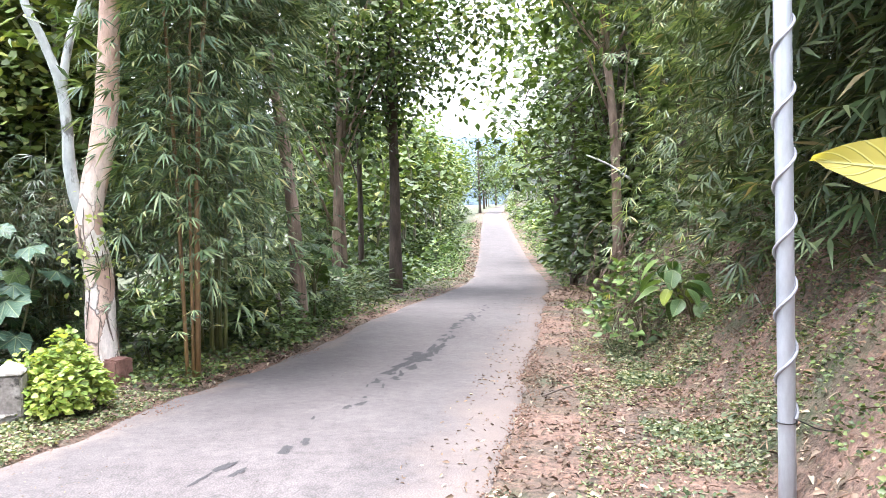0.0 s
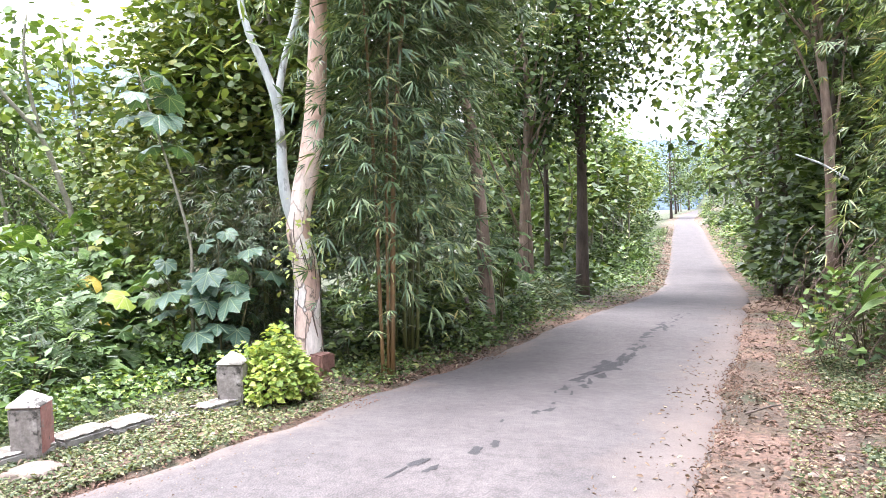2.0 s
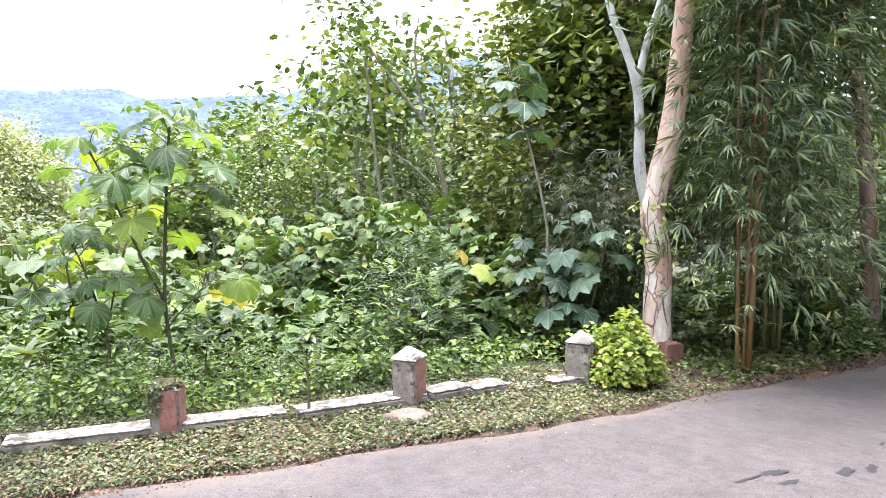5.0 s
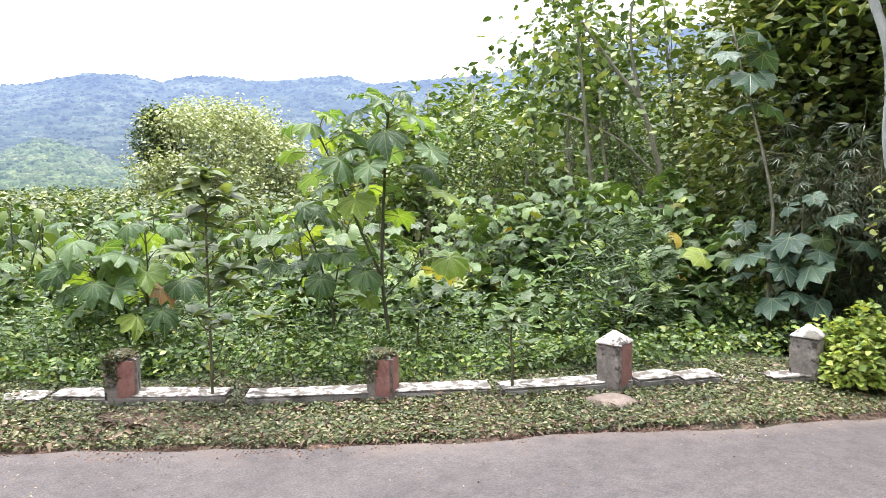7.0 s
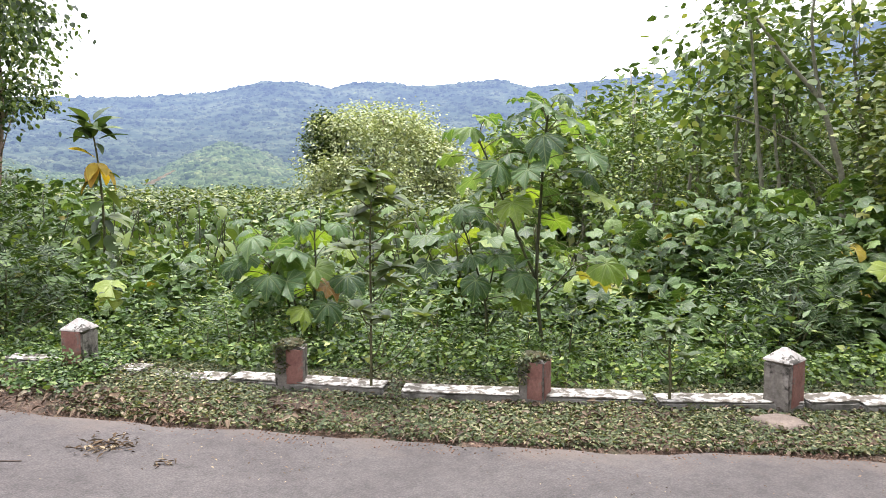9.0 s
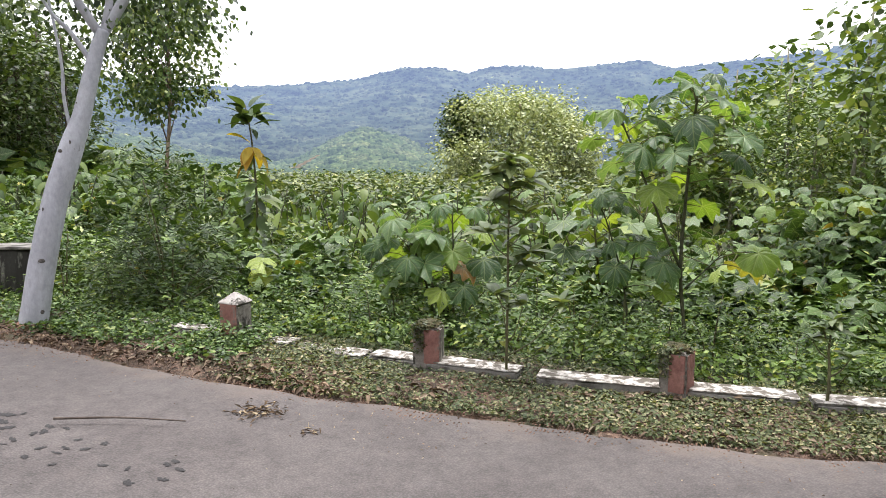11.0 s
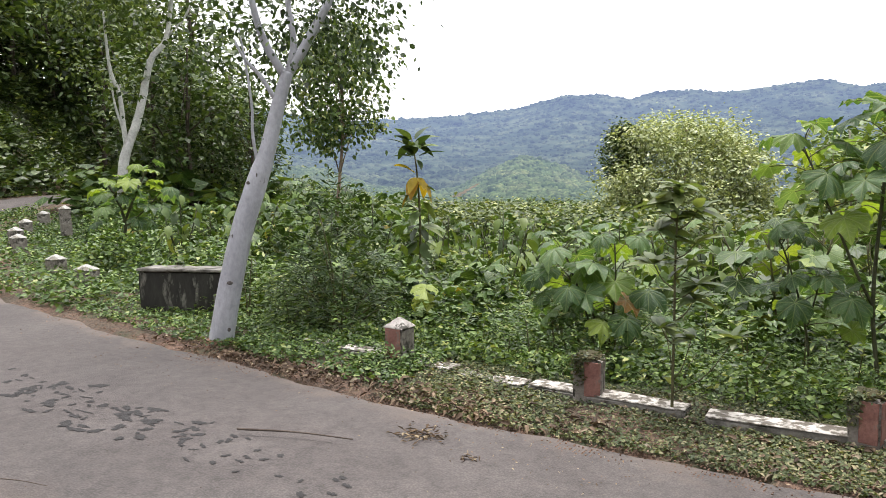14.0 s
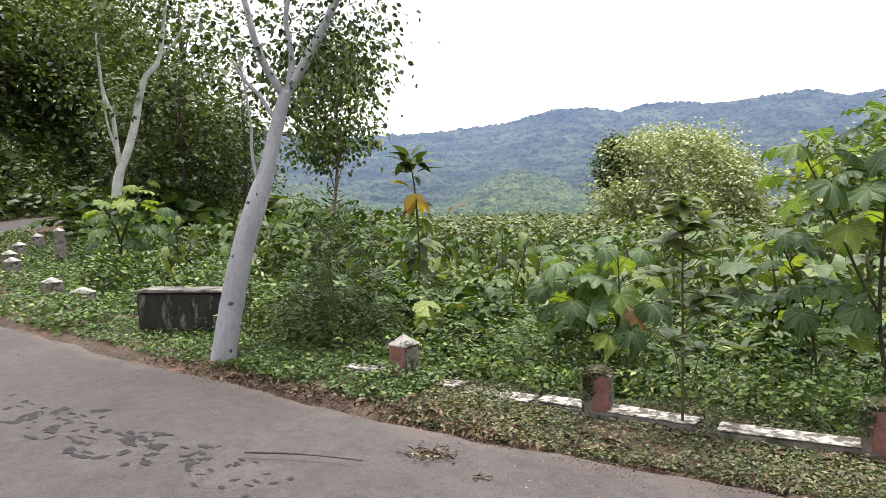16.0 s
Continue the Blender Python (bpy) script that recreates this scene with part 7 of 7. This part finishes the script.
def overhanging_leaf():
    """A sapling at the bank foot with one large yellowed leaf."""
    x, y = 1.15, 1.25
    z = gz(x, y)
    ob = empty("bank_sapling", x, y, z)
    tagged(ob, "sapling at the bank foot with a large yellowed leaf", "sapling")
    top = 1.62 - z
    v, f = tube(curve_through([(0, 0, -0.1), (0.0, 0.05, top * 0.5), (-0.08, 0.16, top), (-0.23, 0.3, top - 0.135)], 12), np.linspace(0.01, 0.004, 12), 7)
    link_mesh("stem", v, f, M["stem"], ob, True)
    n, m = 15, 9
    u, w = np.meshgrid(np.linspace(0, 1, n), np.linspace(-1, 1, m), indexing="ij")
    half = 0.06 * np.sin(np.pi * np.clip(u, 0.01, 0.99) ** 0.85) ** 0.75
    lx = -0.3 * u
    ly = half * w
    lz = -0.05 * u ** 2 + 0.012 * np.abs(w) + 0.004 * np.sin(u * 40) * np.abs(w)
    p = np.stack([lx, ly, lz], 2).reshape(-1, 3)
    i, j = np.meshgrid(np.arange(n - 1), np.arange(m - 1), indexing="ij")
    q = (i * m + j).ravel()
    leaf = link_mesh("yellow_leaf", p, np.concatenate([np.stack([q, q + m, q + 1], 1), np.stack([q + 1, q + m, q + m + 1], 1)]), M["yellow_one"], ob, True, np.stack([u.ravel(), w.ravel() * 0.25], 1))
    leaf.matrix_basis = pose(-0.23, 0.3, top - 0.135, 66, 14, -6)
    tagged(leaf, "large yellowed leaf")
    return ob


overhanging_leaf()



def hanging_vines(x, y, radii, count, length, label, seed):
    """Dry vines hanging down the bank face."""
    rng = np.random.default_rng(seed)
    ob = empty("dry_vines", x, y, gz(x, y))
    tagged(ob, label, "vines")
    groups = []
    for k in range(count):
        a, b = rng.normal(size=2) * np.array(radii[:2]) * 0.6
        z1 = radii[2] * (0.35 + 0.75 * rng.random())
        ln = length * (0.4 + 0.8 * rng.random())
        dx, dy = rng.normal(size=2) * 0.1
        line = curve_through([(a, b, z1), (a + dx - 0.08, b + dy, z1 - ln * 0.5), (a + dx * 1.6 - 0.1 + rng.normal() * 0.05, b + dy * 1.6, z1 - ln)], 6)
        groups.append(tube(line, np.linspace(0.006, 0.0025, 6) * (0.6 + 0.9 * rng.random()), 3))
    v, f = joined(groups)
    link_mesh("vine_mass", v, f, M["straw_stem"], ob)
    return ob


hanging_vines(2.75, 9.6, (0.35, 0.5, 1.5), 70, 0.8, "hanging mass of dry brown vines on the earth bank", 201)
hanging_vines(2.6, 8.3, (0.3, 0.5, 0.9), 26, 0.5, "dry brown tangle low on the earth bank", 202)
for k, (fx, fy, fs) in enumerate(((-1.05, 13.6, 0.45), (-1.3, 15.2, 0.5), (-0.9, 16.6, 0.5), (-1.6, 12.6, 0.4))):
    o = bush("fern", "bright green fern at the foot of the trees", fx, fy, (0.6, 0.6, 0.7), 420, 0.2, NARROW, M["bamboo_light"], 210 + k, group="ferns by the road", category="fern", stemmy=6)
    o.matrix_basis = o.matrix_basis @ Matrix.Scale(fs / 0.5, 4)
lobed_plant("understory_plant", "understory plant with pale spreading leaves beside a trunk", -1.5, 11.3, [[(0.05, -0.1, 0.9), (0.15, -0.3, 1.6)], [(0.1, -0.2, 0.8), (0.4, -0.4, 1.35)], [(0, -0.1, 0.8), (-0.2, -0.4, 1.4)]], 11, 0.26, M["lobed"], 221, start=0.5, petiole=0.35, group="understory plants")
v, f = tube(curve_through([(3.6, 12.2, 1.7), (3.3, 12.4, 1.95), (2.95, 12.5, 2.12)], 8), np.linspace(0.022, 0.012, 8), 6)
tagged(link_mesh("dead_branch", v, f, M["euc_pale"], None, True), "pale dead branch sticking out of the bank bamboo", "branch")

def debris_heap(x, y, rx, ry, n, label, seed):
    """A flat scatter of twigs and rotting leaves on the asphalt."""
    rng = np.random.default_rng(seed)
    d, zz = road_coords([x], [y])
    p = np.stack([x + rx * rng.normal(size=n) * 0.5, y + ry * rng.normal(size=n) * 0.5, zz[0] + 0.034 + 0.012 * rng.random(n)], 1)
    ax, nm = random_frames(rng, n, 0.5, 0.0)
    v, f = scatter(shape_simple(0.12, 0.2, 0.06), p, ax, nm, 0.03 + 0.04 * rng.random(n))
    return tagged(link_mesh("twig_debris", v, f, M["straw_dark"]), label, "debris")


debris_heap(-4.61, 0.18, 0.16, 0.16, 130, "dark scatter of twigs and rotting leaves on the asphalt", 401)
debris_heap(-4.21, 0.42, 0.05, 0.05, 22, "small dark clump of leaf debris on the asphalt", 402)
bush("creeper_tuft", "low dark creeper tuft at the foot of a guard post", -6.2, -0.04, (0.28, 0.3, 0.16), 420, 0.04, SIMPLE, M["weed"], 411, stemmy=4, category="creeper")

# ---- low plants and fallen leaves on the verges ----
def sprinkle(name, label, category, count, region, shape, lm, size, seed, tilt=0.35, lift=0.02, height=0.0, axis_up=0.0, gaps=0.6):
    """Small leaves over a strip beside the road: region is (first, last, nearest, farthest) along LINE and off the edge."""
    rng = np.random.default_rng(seed)
    a, b, lo, hi = region
    y0 = rng.uniform(a, b, count)
    k = np.interp(y0, np.linspace(0, 1, len(LINE)), np.arange(len(LINE))).astype(int)
    d = rng.uniform(lo, hi, count)
    x, y = (LINE[k, :2] + SIDE[k] * d[:, None]).T
    keep = lumps(x, y, 2.6, seed) * gaps / 0.6 + 0.6 * lumps(x, y, 7, seed + 1) + rng.normal(size=count) * 0.5 > -0.35
    x, y = x[keep], y[keep]
    n = len(x)
    p = np.stack([x, y, ground_z(x, y) + lift + height * rng.random(n) * (0.5 + 0.5 * np.clip(lumps(x, y, 3.3, seed), 0, 1))], 1)
    ax, nm = random_frames(rng, n, tilt, -axis_up)
    v, f = scatter(shape, p, ax, nm, size * (0.5 + 0.9 * rng.random(n)))
    return tagged(link_mesh(name, v, f, lm), label, category, kind="stuff")


A, B_, C_, D_, E_ = along(1.9, 25), along(-1.9, 6.4), along(-5.5, -0.2), along(-9.2, -4.1), along(-22, -11.2)
N1, N2 = along(0, 14), along(-3.0, 3.3)
F1 = along(8, 78)
sprinkle("verge_creeper", "low green creeping plants on the kerb verge", "ground cover", 74000, (B_, C_, 0.03, 1.1), SIMPLE, M["cover"], 0.027, 1, 0.6, 0.004, 0.05, gaps=0.3)
sprinkle("verge_creeper", "low green weeds on the verge behind the bend", "ground cover", 36000, (C_, D_, 0.2, 2.2), SIMPLE, M["weed"], 0.042, 2, 0.7, 0.01, 0.12)
sprinkle("verge_creeper", "green weeds round the far guard posts", "ground cover", 36000, (D_, E_, 0.05, 4.5), SIMPLE, M["weed"], 0.075, 3, 0.7, 0.02, 0.36)
sprinkle("slope_weeds", "dense green weeds on the slope below the kerb", "weeds", 50000, (B_, D_, 1.0, 4.5), SIMPLE, M["weed"], 0.055, 4, 0.8, 0.02, 0.4)
sprinkle("verge_creeper", "green weeds beside the straight road", "ground cover", 14000, (A, B_, 0.1, 2.5), SIMPLE, M["bank_leaf"], 0.055, 5, 0.7, 0.01, 0.18)
sprinkle("verge_creeper", "green weeds beside the far road", "ground cover", 14000, (F1, A, 0.5, 4.5), SIMPLE, M["weed"], 0.12, 16, 0.7, 0.02, 0.35)
sprinkle("verge_creeper", "green weeds on the hill side of the far road", "ground cover", 12000, (F1, A, -ROAD_W - 4, -ROAD_W - 0.3), SIMPLE, M["weed"], 0.12, 17, 0.7, 0.02, 0.35)
sprinkle("fallen_leaves", "dry leaves beside the far road", "leaf litter", 5000, (F1, A, -0.1, 1.2), CURLED, M["litter"], 0.1, 18, 0.5, 0.02, 0.03)
sprinkle("bank_creeper", "low grey-green creepers at the bank foot", "ground cover", 34000, (N1, N2, -ROAD_W - 1.9, -ROAD_W - 0.45), SIMPLE, M["cover"], 0.026, 6, 0.7, 0.004, 0.04, gaps=1.6)
sprinkle("bank_creeper", "green creepers hanging on the earth bank", "ground cover", 60000, (N1, N2, -ROAD_W - 4.0, -ROAD_W - 1.6), SIMPLE, M["bank_leaf"], 0.03, 7, 1.1, 0.006, 0.07, gaps=0.8)
sprinkle("bank_creeper", "green creepers along the far earth bank", "ground cover", 9000, (A, N1, -ROAD_W - 3.5, -ROAD_W - 0.4), SIMPLE, M["weed"], 0.06, 19, 0.9, 0.01, 0.1)
sprinkle("fallen_leaves", "dry brown fallen leaves on the kerb verge", "leaf litter", 3800, (B_, C_, -0.12, 0.9), CURLED, M["litter"], 0.045, 8, 0.6, 0.02, 0.03)
sprinkle("fallen_leaves", "dry brown fallen leaves along the bend", "leaf litter", 1100, (along(-4.4, 1.2), along(-7.6, -2.5), -0.12, 0.4), CURLED, M["litter"], 0.06, 9, 0.6, 0.03, 0.03)
sprinkle("fallen_leaves", "loose dry leaves lying at the bend's edge", "leaf litter", 900, (along(-5.2, 0.2), along(-6.8, -1.6), -0.12, 0.26), CURLED, M["litter"], 0.055, 29, 0.6, 0.026, 0.03)
sprinkle("fallen_leaves", "dry brown leaf litter between road and bank", "leaf litter", 6500, (A, N2, -ROAD_W - 1.6, -ROAD_W + 0.16), CURLED, M["litter"], 0.05, 10, 0.6, 0.012, 0.02)
sprinkle("fallen_leaves", "dry leaves by the straight road", "leaf litter", 2600, (A, B_, -0.14, 0.7), CURLED, M["litter"], 0.055, 11, 0.6, 0.015, 0.02)
sprinkle("dry_straw", "dry straw and twigs on the earth bank", "straw", 30000, (N1, N2, -ROAD_W - 3.8, -ROAD_W - 0.5), shape_simple(0.04, 0.15, 0.02), M["straw"], 0.075, 12, 0.8, 0.008, 0.03)
sprinkle("fallen_leaves", "dry leaves caught on the earth bank", "leaf litter", 4000, (N1, N2, -ROAD_W - 4.0, -ROAD_W - 1.2), CURLED, M["straw"], 0.04, 13, 0.8, 0.01, 0.02)
sprinkle("bank_creeper", "green weeds crowding the top of the earth bank", "ground cover", 26000, (A, N2, -ROAD_W - 6.0, -ROAD_W - 2.5), SIMPLE, M["weed"], 0.075, 14, 0.8, 0.02, 0.35)
sprinkle("hill_weeds", "green weeds on the hillside behind the far bend", "weeds", 26000, (along(-15, -9), along(-45, -15), -ROAD_W - 14, -ROAD_W - 0.2), SIMPLE, M["weed"], 0.16, 15, 0.7, 0.02, 0.25)

CLOD = (np.array([(1, 0, 0), (-0.8, 0.1, 0), (0, 0.9, 0.1), (0.1, -1, 0), (0, 0, 0.7), (0, 0, -0.7)], float), np.array([(0, 2, 4), (2, 1, 4), (1, 3, 4), (3, 0, 4), (2, 0, 5), (1, 2, 5), (3, 1, 5), (0, 3, 5)]))
sprinkle("earth_clods", "crumbled reddish clods on the earth bank", "earth", 7000, (N1, N2, -ROAD_W - 3.6, -ROAD_W - 0.3), CLOD, M["clod"], 0.022, 22, 0.8, 0.0, 0.01, gaps=0.9)
sprinkle("earth_clods", "small stones and clods along the road edge", "earth", 2500, (A, along(-9, -4), -0.12, 0.3), CLOD, M["clod"], 0.011, 23, 0.8, 0.0, 0.01)
sprinkle("bank_creeper", "leafy green creepers trailing down the bank foot", "ground cover", 26000, (along(0.6, 17.5), along(-2.32, 4.8), -ROAD_W - 1.6, -ROAD_W - 0.85), SIMPLE, M["cover"], 0.034, 24, 0.9, 0.01, 0.07, gaps=1.7)
sprinkle("hill_thicket", "dense dark shrubbery covering the hillside behind the far bend", "shrubbery", 62000, (along(-16, -9.6), along(-48, -13.5), -ROAD_W - 13, -ROAD_W - 1.1), SIMPLE, M["teak_dark"], 0.17, 25, 0.6, 0.05, 1.5)
sprinkle("hill_thicket", "dense olive-green scrub on the far hillside", "shrubbery", 30000, (along(-40, -12.6), along(-110, -24), -ROAD_W - 30, -ROAD_W - 0.8), SIMPLE, M["teak"], 0.34, 26, 0.6, 0.05, 1.2)
sprinkle("hill_thicket", "olive-green scrub on the valley shoulder past the bend", "shrubbery", 16000, (along(-24, -11.4), along(-60, -14.5), 1.0, 14), SIMPLE, M["teak"], 0.2, 27, 0.6, 0.05, 1.4)

sprinkle("road_debris", "bits of bark, dead leaf and grit scattered on the asphalt", "debris", 1500, (along(-2.3, 4.8), along(-9, -4), -0.75, 0.02), shape_simple(0.2, 0.1, 0.05), M["litter"], 0.018, 31, 0.4, 0.085, 0.004, gaps=1.2)
sprinkle("road_debris", "sparse grit and leaf bits on the road", "debris", 700, (along(0.5, 17), along(-9, -4), -ROAD_W + 0.1, -0.3), shape_simple(0.25, 0.1, 0.05), M["straw_dark"], 0.012, 32, 0.4, 0.088, 0.003, gaps=0.4)
sprinkle("road_debris", "crumbled edge of the asphalt and earth grains", "debris", 5000, (along(-1.2, 10), along(-9, -4), -0.22, 0.06), CLOD, M["clod"], 0.0075, 33, 0.6, 0.06, 0.012, gaps=1.0)
sprinkle("road_debris", "dust clods and grit along the hill-side edge of the road", "debris", 5000, (along(0.6, 17.5), N2, -ROAD_W - 0.15, -ROAD_W + 0.3), CLOD, M["clod"], 0.009, 34, 0.6, 0.055, 0.012, gaps=1.0)
sprinkle("fallen_leaves", "small dry leaves strewn over the hill-side edge of the road", "leaf litter", 900, (along(0.6, 17.5), N2, -ROAD_W - 0.1, -ROAD_W + 0.5), CURLED, M["litter"], 0.035, 35, 0.6, 0.075, 0.01, gaps=1.0)

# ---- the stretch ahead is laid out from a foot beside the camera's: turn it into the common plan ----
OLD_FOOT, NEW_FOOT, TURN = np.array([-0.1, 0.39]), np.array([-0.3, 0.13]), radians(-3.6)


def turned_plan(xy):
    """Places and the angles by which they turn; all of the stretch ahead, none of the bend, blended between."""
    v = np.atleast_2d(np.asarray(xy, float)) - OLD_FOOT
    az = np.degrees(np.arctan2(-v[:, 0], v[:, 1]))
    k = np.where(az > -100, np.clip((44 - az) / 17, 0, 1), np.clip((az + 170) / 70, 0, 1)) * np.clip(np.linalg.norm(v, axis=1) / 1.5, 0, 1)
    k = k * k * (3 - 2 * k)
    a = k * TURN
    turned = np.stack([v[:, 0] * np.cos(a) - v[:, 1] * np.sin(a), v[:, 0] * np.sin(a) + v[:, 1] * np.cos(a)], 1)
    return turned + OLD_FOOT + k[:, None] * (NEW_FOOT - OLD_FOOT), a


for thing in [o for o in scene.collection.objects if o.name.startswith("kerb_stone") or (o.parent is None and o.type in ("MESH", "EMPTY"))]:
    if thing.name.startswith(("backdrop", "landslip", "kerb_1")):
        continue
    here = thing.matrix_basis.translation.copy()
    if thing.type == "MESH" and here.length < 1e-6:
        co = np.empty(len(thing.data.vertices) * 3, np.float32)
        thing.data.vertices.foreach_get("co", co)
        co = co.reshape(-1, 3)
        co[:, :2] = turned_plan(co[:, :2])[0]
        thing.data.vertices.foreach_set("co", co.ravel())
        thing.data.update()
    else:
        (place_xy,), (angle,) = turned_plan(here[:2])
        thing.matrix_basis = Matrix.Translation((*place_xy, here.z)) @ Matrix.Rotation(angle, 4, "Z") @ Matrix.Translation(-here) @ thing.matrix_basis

# the patterns that the copies were made from are not part of the place
for kind in (TEAK, TEAK_F, DARK, DARK_F, VALLEY, MOUND, MOUND_F, SHRUB, SHRUB_F, WEEDS, WEEDS_F, THICKET, THICKET_F, FINE, TALL, TALL_F, WIRY, TEAK_N, UPRIGHT):
    for pattern in kind:
        for o in (*pattern.children_recursive, pattern):
            bpy.data.objects.remove(o)
